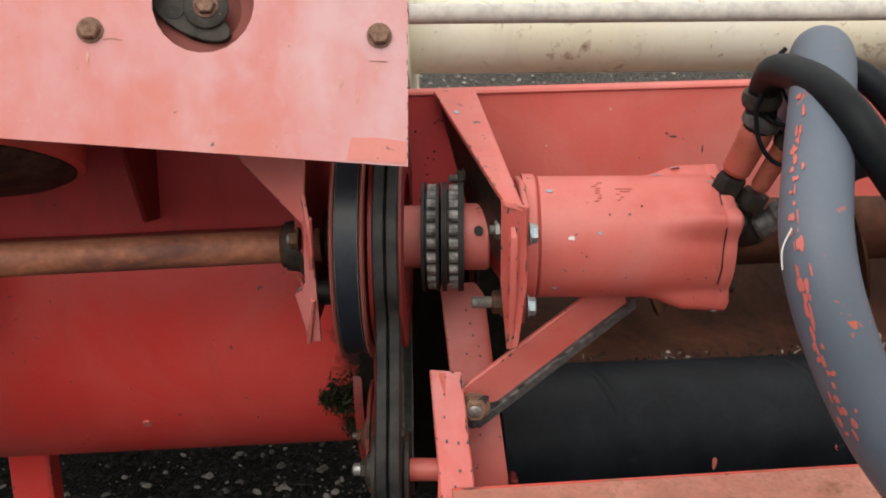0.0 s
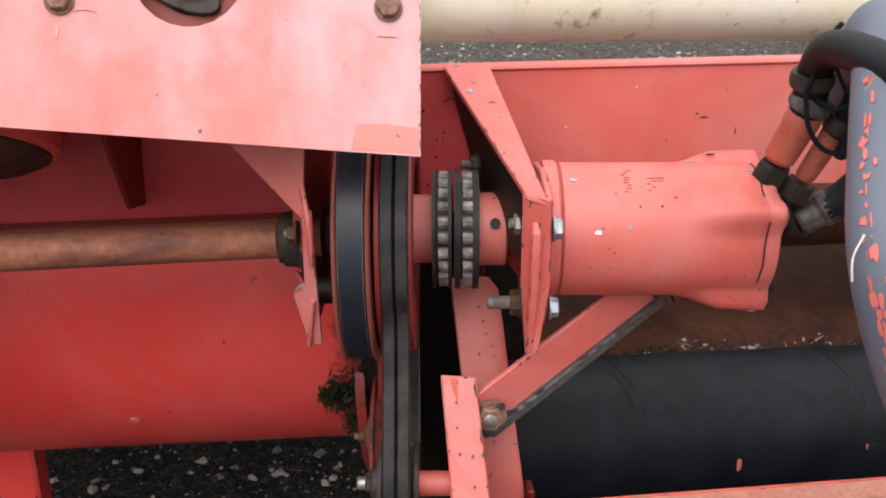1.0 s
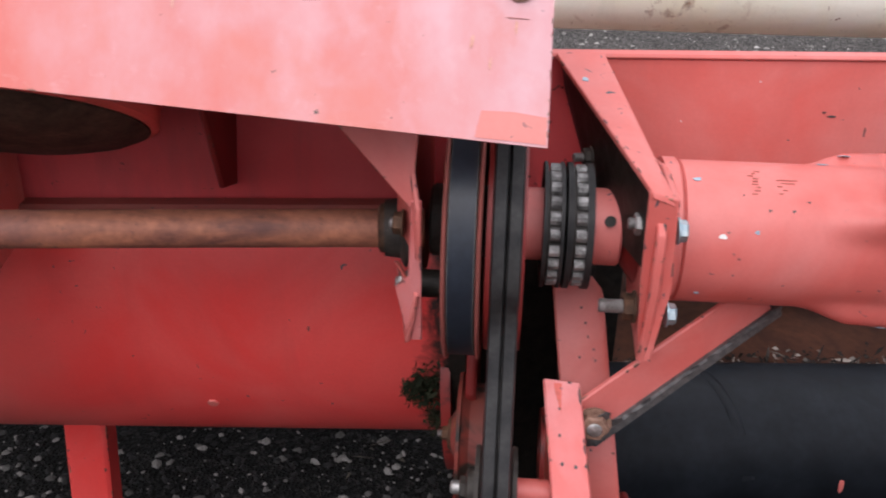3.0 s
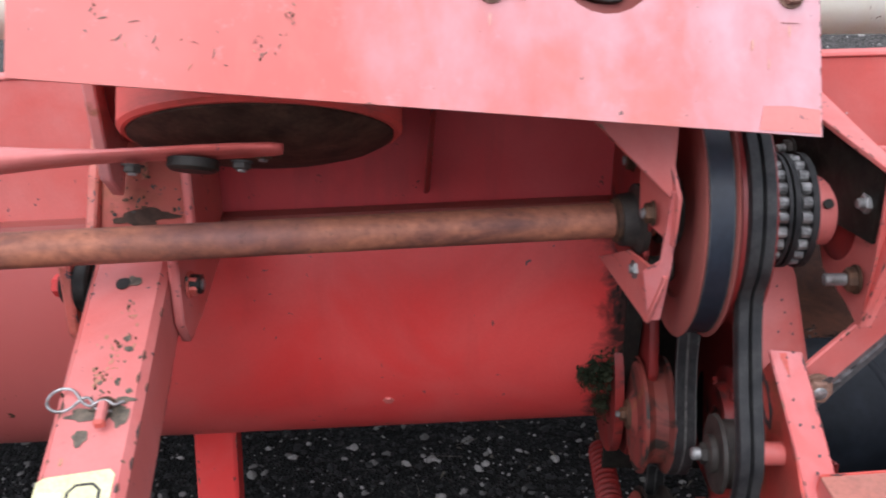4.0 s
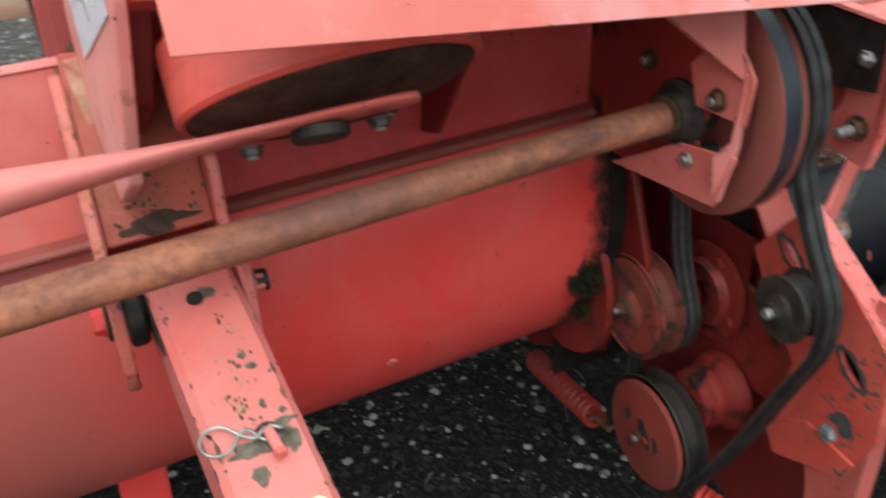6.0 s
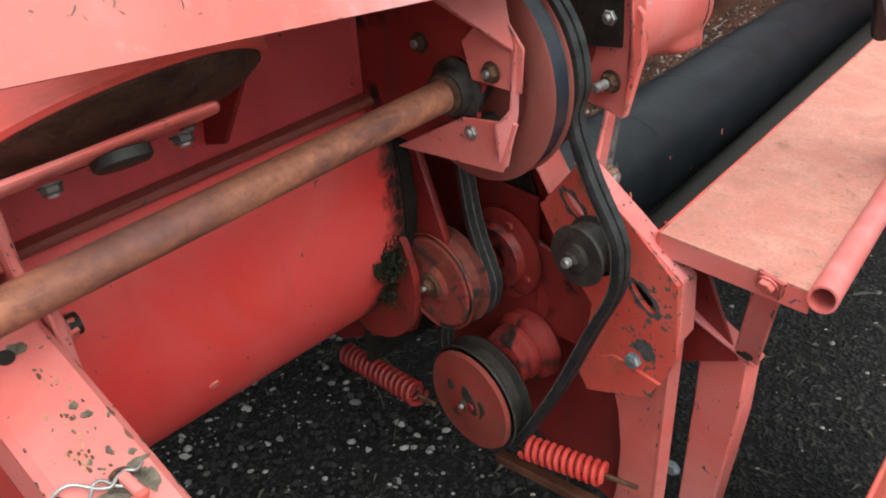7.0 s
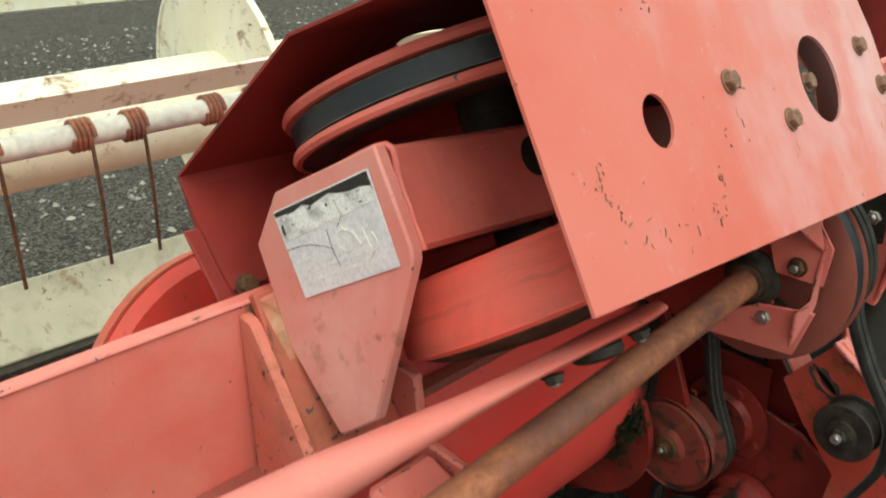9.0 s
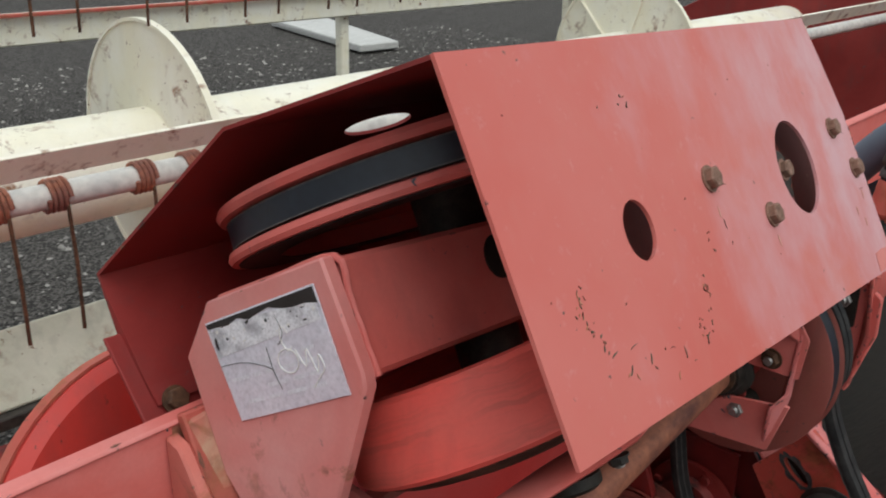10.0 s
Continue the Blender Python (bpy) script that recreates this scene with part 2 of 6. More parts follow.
# the shield's face: bleaching and painted sky sheen towards one end, streaked downwards
FACE, ft, fb = graph("bleached_and_sheened_shield_red")
fc = ft.nodes.new("ShaderNodeTexCoord")
fx = ft.nodes.new("ShaderNodeSeparateXYZ")
ft.links.new(fc.outputs["Object"], fx.inputs[0])
fadd = ft.nodes.new("ShaderNodeMath")
fadd.operation = "MULTIPLY_ADD"
ft.links.new(noise_of(ft, 8.0, 6, 0.6, 0.1, (1.5, 1.0, 0.9)), fadd.inputs[0])
fadd.inputs[1].default_value = 1.15
ft.links.new(fx.outputs[0], fadd.inputs[2])
fcol = mix(ft, step(ft, noise_of(ft, 5.0, 4, 0.6), 0.35, 0.65), (0.57, 0.125, 0.1), (0.6, 0.165, 0.14))
fcol = mix(ft, step(ft, fadd.outputs[0], 0.12, 0.56), fcol, (0.6, 0.29, 0.3))
fcol = mix(ft, step(ft, noise_of(ft, 26.0, 5, 0.6, 0.3, (1.6, 1.6, 0.22)), 0.52, 0.7, 0.4), fcol, (0.58, 0.17, 0.135))
fcol = mix(ft, times(ft, step(ft, noise_of(ft, 13.0, 5, 0.55, 0.1, (1.3, 1.0, 0.8)), 0.46, 0.64, 0.6), step(ft, fx.outputs[0], -0.42, -0.1)), fcol, (0.63, 0.39, 0.425))
fcol = mix(ft, times(ft, step(ft, noise_of(ft, 9.0, 5, 0.55, 0.15), 0.52, 0.66, 0.55), step(ft, fx.outputs[0], -0.5, -0.2)), fcol, (0.6, 0.155, 0.11))
fcol = mix(ft, step(ft, noise_of(ft, 70.0, 4, 0.7), 0.6, 0.8, 0.3), fcol, (0.68, 0.42, 0.42))
fcol = mix(ft, times(ft, step(ft, noise_of(ft, 130.0, 2), 0.73, 0.75), step(ft, noise_of(ft, 12.0, 2), 0.5, 0.56)), fcol, (0.12, 0.07, 0.06))
ft.links.new(fcol, fb.inputs["Base Color"])
fr = ft.nodes.new("ShaderNodeMapRange")
fr.inputs[3].default_value, fr.inputs[4].default_value = 0.38, 0.62
ft.links.new(noise_of(ft, 11.0, 4), fr.inputs[0])
ft.links.new(fr.outputs[0], fb.inputs["Roughness"])
bump(ft, fb, noise_of(ft, 6.0, 3), 0.1, 0.004)

GRAVEL, gt, gb = graph("dark_gravel_ground")
g1 = noise_of(gt, 3.0, 5, 0.6)
vor = node(gt, "ShaderNodeTexVoronoi", Scale=110.0)
gc = gt.nodes.new("ShaderNodeTexCoord")
gt.links.new(gc.outputs["Object"], vor.inputs[0])
stone_tone = gt.nodes.new("ShaderNodeSeparateColor")
gt.links.new(vor.outputs["Color"], stone_tone.inputs[0])
# near gravel almost black: the machine's shade is put into this colour
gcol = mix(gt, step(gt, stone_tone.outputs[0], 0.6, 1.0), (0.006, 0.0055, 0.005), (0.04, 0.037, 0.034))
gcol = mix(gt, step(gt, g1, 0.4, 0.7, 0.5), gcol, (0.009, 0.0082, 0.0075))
# gravel tone of the open yard, outside the painted shade
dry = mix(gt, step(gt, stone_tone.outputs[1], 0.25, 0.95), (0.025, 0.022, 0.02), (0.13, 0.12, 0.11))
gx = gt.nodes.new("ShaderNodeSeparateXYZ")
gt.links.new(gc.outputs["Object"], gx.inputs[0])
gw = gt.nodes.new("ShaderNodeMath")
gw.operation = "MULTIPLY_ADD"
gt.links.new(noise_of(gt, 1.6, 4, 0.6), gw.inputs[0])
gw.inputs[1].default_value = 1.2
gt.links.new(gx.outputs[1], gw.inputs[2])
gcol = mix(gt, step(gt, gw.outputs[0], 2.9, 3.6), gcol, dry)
gt.links.new(gcol, gb.inputs["Base Color"])
gb.inputs["Roughness"].default_value = 0.85
gb.inputs["Specular IOR Level"].default_value = 0.25
bump(gt, gb, vor.outputs["Distance"], 0.9, 0.012)

STONE, st, sb = graph("grey_gravel_stone")
geo = st.nodes.new("ShaderNodeNewGeometry")
scol = mix(st, step(st, geo.outputs["Random Per Island"], 0.66, 1.0), (0.011, 0.0105, 0.01), (0.46, 0.43, 0.4))
scol = mix(st, step(st, noise_of(st, 150.0), 0.4, 0.7, 0.4), scol, (0.05, 0.048, 0.045))
st.links.new(scol, sb.inputs["Base Color"])
sb.inputs["Roughness"].default_value = 0.8

# paler stones for the yard beyond the painted shade
FAR_STONE, dt_, db_ = graph("far_open_gravel_stone")
dgeo = dt_.nodes.new("ShaderNodeNewGeometry")
dcol = mix(dt_, step(dt_, dgeo.outputs["Random Per Island"], 0.2, 1.0), (0.032, 0.029, 0.026), (0.42, 0.4, 0.37))
dcol = mix(dt_, step(dt_, noise_of(dt_, 110.0), 0.4, 0.7, 0.4), dcol, (0.12, 0.11, 0.1))
dt_.links.new(dcol, db_.inputs["Base Color"])
db_.inputs["Roughness"].default_value = 0.85

LITTER, lt, lb = graph("dirty_chaff")
lg = lt.nodes.new("ShaderNodeNewGeometry")
lcol = mix(lt, step(lt, lg.outputs["Random Per Island"], 0.7, 1.0), (0.02, 0.015, 0.012), (0.5, 0.45, 0.4))
lt.links.new(lcol, lb.inputs["Base Color"])
lb.inputs["Roughness"].default_value = 0.85

# bare metal, primer and rust where paint is knocked off
BARE, et, eb = graph("knocked_bare_edge")
eg = et.nodes.new("ShaderNodeNewGeometry")
ecol = mix(et, step(et, eg.outputs["Random Per Island"], 0.3, 0.55), (0.045, 0.043, 0.045), (0.17, 0.075, 0.045))
ecol = mix(et, step(et, eg.outputs["Random Per Island"], 0.8, 0.95), ecol, (0.34, 0.19, 0.12))
ecol = mix(et, step(et, noise_of(et, 300.0), 0.4, 0.7, 0.6), ecol, (0.06, 0.045, 0.04))
et.links.new(ecol, eb.inputs["Base Color"])
eb.inputs["Roughness"].default_value = 0.65

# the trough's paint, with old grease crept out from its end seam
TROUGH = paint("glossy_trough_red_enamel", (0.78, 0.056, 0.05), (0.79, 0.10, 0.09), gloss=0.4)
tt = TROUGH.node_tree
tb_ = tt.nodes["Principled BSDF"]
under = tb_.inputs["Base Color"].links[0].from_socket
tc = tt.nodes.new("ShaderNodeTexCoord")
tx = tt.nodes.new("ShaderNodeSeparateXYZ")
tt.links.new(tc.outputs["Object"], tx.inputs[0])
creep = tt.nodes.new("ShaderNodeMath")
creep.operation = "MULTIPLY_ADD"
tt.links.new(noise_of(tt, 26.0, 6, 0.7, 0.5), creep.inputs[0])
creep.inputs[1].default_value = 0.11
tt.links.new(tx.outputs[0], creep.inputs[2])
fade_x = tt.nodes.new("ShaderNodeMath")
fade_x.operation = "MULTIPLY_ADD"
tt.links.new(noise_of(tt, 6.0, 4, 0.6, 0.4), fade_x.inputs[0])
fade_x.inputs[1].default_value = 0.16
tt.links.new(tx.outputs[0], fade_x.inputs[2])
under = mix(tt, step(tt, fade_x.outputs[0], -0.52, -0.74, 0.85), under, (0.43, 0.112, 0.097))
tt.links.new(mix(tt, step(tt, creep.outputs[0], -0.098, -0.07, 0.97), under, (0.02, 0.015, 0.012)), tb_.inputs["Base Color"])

# ---- building helpers ----
def V(*a):
    return Vector(a[0] if len(a) == 1 else a)


def thing(name, at, label, category, group="", kind=""):
    ob = new(name)
    ob.empty_display_size = 0.05
    ob.location = at
    return tagged(ob, label, category, group, kind)


def finish(bm, name, material, smooth=35):
    bmesh.ops.recalc_face_normals(bm, faces=bm.faces)
    me = bpy.data.meshes.new(name)
    bm.to_mesh(me)
    bm.free()
    me.materials.append(material)
    if smooth:
        me.shade_smooth()
        me.set_sharp_from_angle(angle=radians(smooth))
    return me


def part(name, bm, material, parent=None, label="", smooth=35):
    ob = new(name, finish(bm, name, material, smooth))
    if parent is not None:
        ob.parent = parent
        if parent.type == "EMPTY":
            ob.matrix_parent_inverse = Matrix.Translation(-parent.location)
    if label:
        ob["label"] = label
    return ob


def frame_of(axis):
    axis = V(axis).normalized()
    side = axis.cross(V(0, 0, 1) if abs(axis.z) < 0.9 else V(0, 1, 0)).normalized()
    return side, axis.cross(side).normalized(), axis


def lathe(rings, base, axis, n=32, bm=None, closed=False):
    """Rings of (way along the axis, radius) turned round an axis."""
    bm = bm or bmesh.new()
    a, b, c = frame_of(axis)
    base = V(base)
    rows = []
    for s, r in rings:
        rows.append([bm.verts.new(base + c * s + (a * math.cos(i * math.tau / n) + b * math.sin(i * math.tau / n)) * max(r, 1e-5)) for i in range(n)])
    pairs = list(zip(rows, rows[1:])) + ([(rows[-1], rows[0])] if closed else [])
    for p, q in pairs:
        for i in range(n):
            bm.faces.new((p[i], p[(i + 1) % n], q[(i + 1) % n], q[i]))
    if not closed:
        bm.faces.new(rows[0][::-1])
        bm.faces.new(rows[-1])
    return bm


def rod(p, q, r, n=20, r2=None, bm=None, edge=0.0):
    p, q = V(p), V(q)
    d, r2 = (q - p).length, r if r2 is None else r2
    e = edge
    rings = [(0, r), (d, r2)] if not e else [(0, r - e), (e, r), (d - e, r2), (d, r2 - e)]
    return lathe(rings, p, q - p, n, bm)


def pipe(p, q, r, wall, n=20):
    p, q = V(p), V(q)
    d = (q - p).length
    return lathe([(0, r), (d, r), (d, r - wall), (0, r - wall)], p, q - p, n, closed=True)


def bevelled(bm, width):
    if width:
        edges = [e for e in bm.edges if len(e.link_faces) == 2 and e.calc_face_angle(0) > 0.5]
        bmesh.ops.bevel(bm, geom=edges, offset=width, segments=1, affect="EDGES", clamp_overlap=True)
    return bm


def prism(points, push, edge=0.0012, bm=None):
    """A flat plate: an outline in space and the vector of its thickness."""
    own = bm is None
    bm = bm or bmesh.new()
    a = [bm.verts.new(V(p)) for p in points]
    b = [bm.verts.new(V(p) + V(push)) for p in points]
    bm.faces.new(a[::-1])
    bm.faces.new(b)
    for i in range(len(a)):
        j = (i + 1) % len(a)
        bm.faces.new((a[i], a[j], b[j], b[i]))
    bmesh.ops.recalc_face_normals(bm, faces=bm.faces)
    return bevelled(bm, edge) if own else bm


def bar(p, q, wide, high, side=(1, 0, 0), edge=0.002, bm=None):
    """A straight bar of rectangular section; side is the way of its width."""
    p, q = V(p), V(q)
    c = (q - p).normalized()
    s = V(side)
    s = (s - c * s.dot(c)).normalized()
    h = c.cross(s)
    return prism([p + s * i * wide / 2 + h * j * high / 2 for i, j in ((-1, -1), (1, -1), (1, 1), (-1, 1))], q - p, edge, bm)


def smooth_path(points, per=8, closed=False):
    pts = [V(p) for p in points]
    n, out = len(pts), []
    for i in range(n if closed else n - 1):
        if closed:
            p0, p1, p2, p3 = (pts[(i + k) % n] for k in (-1, 0, 1, 2))
        else:
            p0, p1, p2, p3 = pts[max(i - 1, 0)], pts[i], pts[i + 1], pts[min(i + 2, n - 1)]
        for k in range(per):
            t = k / per
            out.append(0.5 * (2 * p1 + (p2 - p0) * t + (2 * p0 - 5 * p1 + 4 * p2 - p3) * t * t + (3 * p1 - p0 - 3 * p2 + p3) * t ** 3))
    return out if closed else out + [pts[-1]]


def sweep(path, section, up=(1, 0, 0), closed=False, bm=None):
    """A section of (side, height) points drawn along a path; side follows up as near as it can."""
    bm = bm or bmesh.new()
    rows, n = [], len(path)
    for i, p in enumerate(path):
        q0, q1 = path[(i - 1) % n if closed else max(i - 1, 0)], path[(i + 1) % n if closed else min(i + 1, n - 1)]
        c = (q1 - q0).normalized()
        s = V(up)
        s = (s - c * s.dot(c)).normalized()
        h = c.cross(s)
        rows.append([bm.verts.new(p + s * a + h * b) for a, b in section])
    m = len(section)
    for p, q in list(zip(rows, rows[1:])) + ([(rows[-1], rows[0])] if closed else []):
        for i in range(m):
            bm.faces.new((p[i], p[(i + 1) % m], q[(i + 1) % m], q[i]))
    if not closed:
        bm.faces.new(rows[0][::-1])
        bm.faces.new(rows[-1])
    return bm


def round_section(r, n=16):
    return [(r * math.cos(i * math.tau / n), r * math.sin(i * math.tau / n)) for i in range(n)]


def hex_prism(at, axis, across, high, bm=None):
    return lathe([(0, across * 0.577), (high * 0.8, across * 0.577), (high, across * 0.5)], at, axis, 6, bm)


def bolt(parent, at, axis, size=0.013, material=None, washer=True, stud=0.0, name="bolt", label=""):
    """A hexagon bolt with its washer, and the end of its thread where it stands out."""
    at, axis = V(at), V(axis).normalized()
    t = size * 0.16 if washer else 0
    ob = part(name, hex_prism(at + axis * t, axis, size * 1.5, size * 0.62), material or DARK_RUST, parent, label, 30)
    if washer:
        part("washer", lathe([(0, size * 1.05), (t, size * 1.05)], at, axis, 20), material or DARK_RUST, ob)
    if stud:
        rings = [(0, size * 0.46)]
        n = max(2, int(stud / 0.0016))
        for i in range(n):
            rings += [(stud * (i + 0.3) / n, size * 0.46), (stud * (i + 0.6) / n, size * 0.42)]
        part("thread_end", lathe(rings + [(stud, size * 0.36)], at + axis * (t + size * 0.55), axis, 14), STEEL, ob)
    return ob


def sheet_with_holes(outline, holes, origin, ax, ay, push, edge=0.0):
    """A plate in the plane of ax and ay with round or long holes cut right through it; holes are (x, y, rx, ry)."""
    origin, ax, ay, push = V(origin), V(ax), V(ay), V(push)
    bm = bmesh.new()
    loops = [outline]
    for x, y, rx, ry in holes:
        loops.append([(x + rx * math.cos(i * math.tau / 24), y + ry * math.sin(i * math.tau / 24)) for i in range(24)])
    edges = []
    rings = []
    for lp in loops:
        vs = [bm.verts.new(origin + ax * a + ay * b) for a, b in lp]
        rings.append(vs)
        edges += [bm.edges.new((vs[i], vs[(i + 1) % len(vs)])) for i in range(len(vs))]
    bmesh.ops.triangle_fill(bm, use_beauty=True, use_dissolve=False, edges=edges)
    faces = list(bm.faces)
    made = bmesh.ops.extrude_face_region(bm, geom=faces)
    bmesh.ops.translate(bm, vec=push, verts=[v for v in made["geom"] if isinstance(v, bmesh.types.BMVert)])
    bmesh.ops.recalc_face_normals(bm, faces=bm.faces)
    return bm


def blotch(parent, at, ax, ay, size, material, seed, name="paint_chip", n=14, lift=0.0006):
    """A thin ragged patch lying on a surface: a chip, a scrape or a splash."""
    rnd = random.Random(seed)
    at, ax, ay = V(at), V(ax), V(ay)
    up = ax.cross(ay).normalized() * lift
    ring = []
    ks = [rnd.uniform(0.3, 1.1) for _ in range(n)]
    for i in range(n):
        a = i * math.tau / n
        k = 0.25 * ks[i - 1] + 0.5 * ks[i] + 0.25 * ks[(i + 1) % n]
        ring.append(at + ax * (size[0] * k * math.cos(a)) + ay * (size[1] * k * math.sin(a)))
    return part(name, prism(ring, up, 0), material, parent, "", 0)


def wear_edges(ob, seed, per_metre=40, size=0.003, least=0.015):
    """Knocked-off paint: small ragged flakes of bare metal lying along the sharp edges of a part."""
    r = random.Random(seed)
    bm = bmesh.new()
    bm.from_mesh(ob.data)
    bm.normal_update()
    vs, fs = [], []
    for e in bm.edges:
        if len(e.link_faces) != 2 or e.calc_length() < least or e.calc_face_angle(0) < 0.4:
            continue
        p, q = e.verts[0].co, e.verts[1].co
        d = (q - p).normalized()
        for _ in range(int(e.calc_length() * per_metre * r.uniform(0.4, 1.4) + r.random())):
            f = r.random()
            c = p.lerp(q, f)
            half = min(size * (0.4 + 2.6 * r.random() ** 3), f * (q - p).length, (1 - f) * (q - p).length)
            for face in e.link_faces:
                inward = face.normal.cross(d)
                if inward.dot(face.calc_center_median() - c) < 0:
                    inward = -inward
                room = face.calc_area() / max(k.calc_length() for k in face.edges)
                deep = min(size * r.uniform(0.3, 1.1), 0.8 * room)
                n = 5
                k0 = len(vs)
                lift = face.normal * 0.0004
                rim = [c + d * (half * (2 * i / n - 1)) + inward * (deep * r.uniform(0.35, 1.0) * math.sin(math.pi * (i + 0.3) / (n + 0.6))) + lift for i in range(n + 1)]
                vs += [c - d * half + lift, c + d * half + lift] + rim[::-1]
                fs.append(tuple(range(k0, k0 + n + 3)))
    bm.free()
    if not fs:
        return
    me = bpy.data.meshes.new("edge_wear")
    me.from_pydata(vs, [], fs)
    me.materials.append(BARE)
    w = new("edge_wear", me)
    w.parent = ob
    tagged(w, "", "", kind="stuff")

# ---- ground ----
rnd = random.Random(4)
bm = bmesh.new()
bmesh.ops.create_grid(bm, x_segments=60, y_segments=60, size=6.0)
for v in bm.verts:
    v.co.z = 0.006 * noise.noise(v.co * 2.3) + 0.004 * noise.noise(v.co * 9)
    if max(abs(v.co.x), abs(v.co.y)) > 5.9:
        v.co.x *= 60
        v.co.y *= 60
        v.co.z = 0
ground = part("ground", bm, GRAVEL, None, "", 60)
tagged(ground, "gravel yard with scattered pale stones, machine's shade in its colour", "ground", kind="structure")


def stones(count, box, sizes, seed):
    """Loose stones: squashed, uneven octahedra joined in one mesh."""
    r = random.Random(seed)
    verts, faces = [], []
    shape = [(1, 0, 0), (0.5, 0.8, 0), (-0.5, 0.85, 0), (-1, 0, 0), (-0.45, -0.8, 0), (0.55, -0.85, 0), (0.3, 0.15, 0.75), (-0.35, -0.1, 0.8)]
    tri = [(0, 1, 6), (1, 2, 6), (2, 7, 6), (2, 3, 7), (3, 4, 7), (4, 5, 7), (5, 6, 7), (5, 0, 6)]
    for _ in range(count):
        x, y = r.uniform(box[0], box[1]), r.uniform(box[2], box[3])
        s = sizes[0] + (sizes[1] - sizes[0]) * r.random() ** 3
        a, k0 = r.uniform(0, math.tau), len(verts)
        sx, sy, sz = s * r.uniform(0.7, 1.2), s * r.uniform(0.5, 1.0), s * r.uniform(0.45, 1.0)
        for px, py, pz in shape:
            j = r.uniform(0.8, 1.2)
            qx, qy = px * sx * j, py * sy * j
            verts.append((x + qx * math.cos(a) - qy * math.sin(a), y + qx * math.sin(a) + qy * math.cos(a), pz * sz * j + 0.002))
        faces += [tuple(k0 + i for i in f) for f in tri]
    return verts, faces


me = bpy.data.meshes.new("gravel_stones")
va, fa = stones(15000, (-1.6, 0.2, 0.4, 3.6), (0.003, 0.014), 5)
vc, fc_ = stones(2600, (0.2, 1.5, 0.2, 3.6), (0.002, 0.009), 7)
fa += [tuple(i + len(va) for i in f) for f in fc_]
va += vc
vb, fb = stones(11000, (-2.5, 6.5, 2.6, 8.0), (0.006, 0.024), 6)
me.from_pydata(va + vb, [], fa + [tuple(i + len(va) for i in f) for f in fb])
me.materials.append(STONE)
me.materials.append(FAR_STONE)
for p in me.polygons:
    p.material_index = int(p.vertices[0] >= len(va))
tagged(new("gravel_stones", me), "loose grey gravel stones over the dark ground", "gravel", kind="stuff")

me = bpy.data.meshes.new("straw_litter")
vs, fs = [], []
for i in range(900):
    x, y = (rnd.uniform(-0.6, 0.3), rnd.uniform(0.5, 2.6)) if i < 160 else (rnd.uniform(0.1, 1.3), rnd.uniform(0.2, 2.0))
    a, l, w_ = rnd.uniform(0, math.tau), rnd.uniform(0.02, 0.08) if i % 5 == 0 else rnd.uniform(0.008, 0.03), 0.0009
    z0, z1 = rnd.uniform(0.008, 0.016), rnd.uniform(0.008, 0.03)
    dx, dy = math.cos(a), math.sin(a)
    k = len(vs)
    vs += [(x - dy * w_, y + dx * w_, z0), (x + dy * w_, y - dx * w_, z0), (x + dx * l, y + dy * l, z1), (x + dx * l * 0.5, y + dy * l * 0.5, z1 + 0.003)]
    fs += [(k, k + 1, k + 2), (k, k + 2, k + 3), (k + 1, k + 3, k + 2)]
me.from_pydata(vs, [], fs)
me.materials.append(STRAW)
tagged(new("straw_litter", me), "dry straw and stalk litter lying on gravel", "straw", kind="stuff")


# ---- header body: back sheet, trough, ribs ----
def top_z(x):
    return 1.091 + 0.022 * x


def crease_z(x):
    return 0.922 + 0.045 * x


header = thing("harvester_header", (-0.3, 1.2, 0.45), "red painted steel harvester header body with rolled trough", "machine body")

X0 = -2.2
# upper sheet with a turned lip along its top and a step at its foot
bm = bmesh.new()
prism([(X0, 1.05, crease_z(X0)), (-0.735, 1.05, crease_z(-0.735)), (-0.735, 1.05, top_z(-0.735)), (X0, 1.05, top_z(X0))], (0, 0.006, 0), 0, bm)
# conveyor side, past the motor bracket
prism([(0.034, 1.05, top_z(0.034)), (2.6, 1.05, top_z(2.6)), (2.6, 1.05, 0.975), (0.034, 1.05, 0.956)], (0, 0.006, 0), 0, bm)
part("back_sheet", bm, SHEET, header, "faded red back sheet", 0)
part("rusted_sheet", prism([(-0.735, 1.05, crease_z(-0.735)), (-0.64, 1.05, crease_z(-0.64)), (-0.64, 1.05, top_z(-0.64)), (-0.735, 1.05, top_z(-0.735))], (0, 0.006, 0), 0), WELD, header, "rust-streaked weld zone of the sheet", 0)
# stretch under the shield, its shade painted by the darker red
part("oily_back_sheet", prism([(-0.64, 1.05, crease_z(-0.64)), (0.034, 1.05, crease_z(0.034)), (0.034, 1.05, top_z(0.034)), (-0.64, 1.05, top_z(-0.64))], (0, 0.006, 0), 0), MAROON, header, "red back sheet with the shield's shade in its colour", 0)
part("top_lip", prism([(X0, 1.047, top_z(X0)), (2.6, 1.047, top_z(2.6)), (2.6, 1.064, top_z(2.6) + 0.001), (X0, 1.064, top_z(X0) + 0.001)], (0, 0, 0.006), 0.0025), SALMON, header)
# lip in a darker red that paints the crease's shadow line
part("foot_lip", bar((X0, 1.036, crease_z(X0) + 0.006), (-0.06, 1.036, crease_z(-0.06) + 0.006), 0.026, 0.011, (0, 1, 0), 0.004), DULL, header)

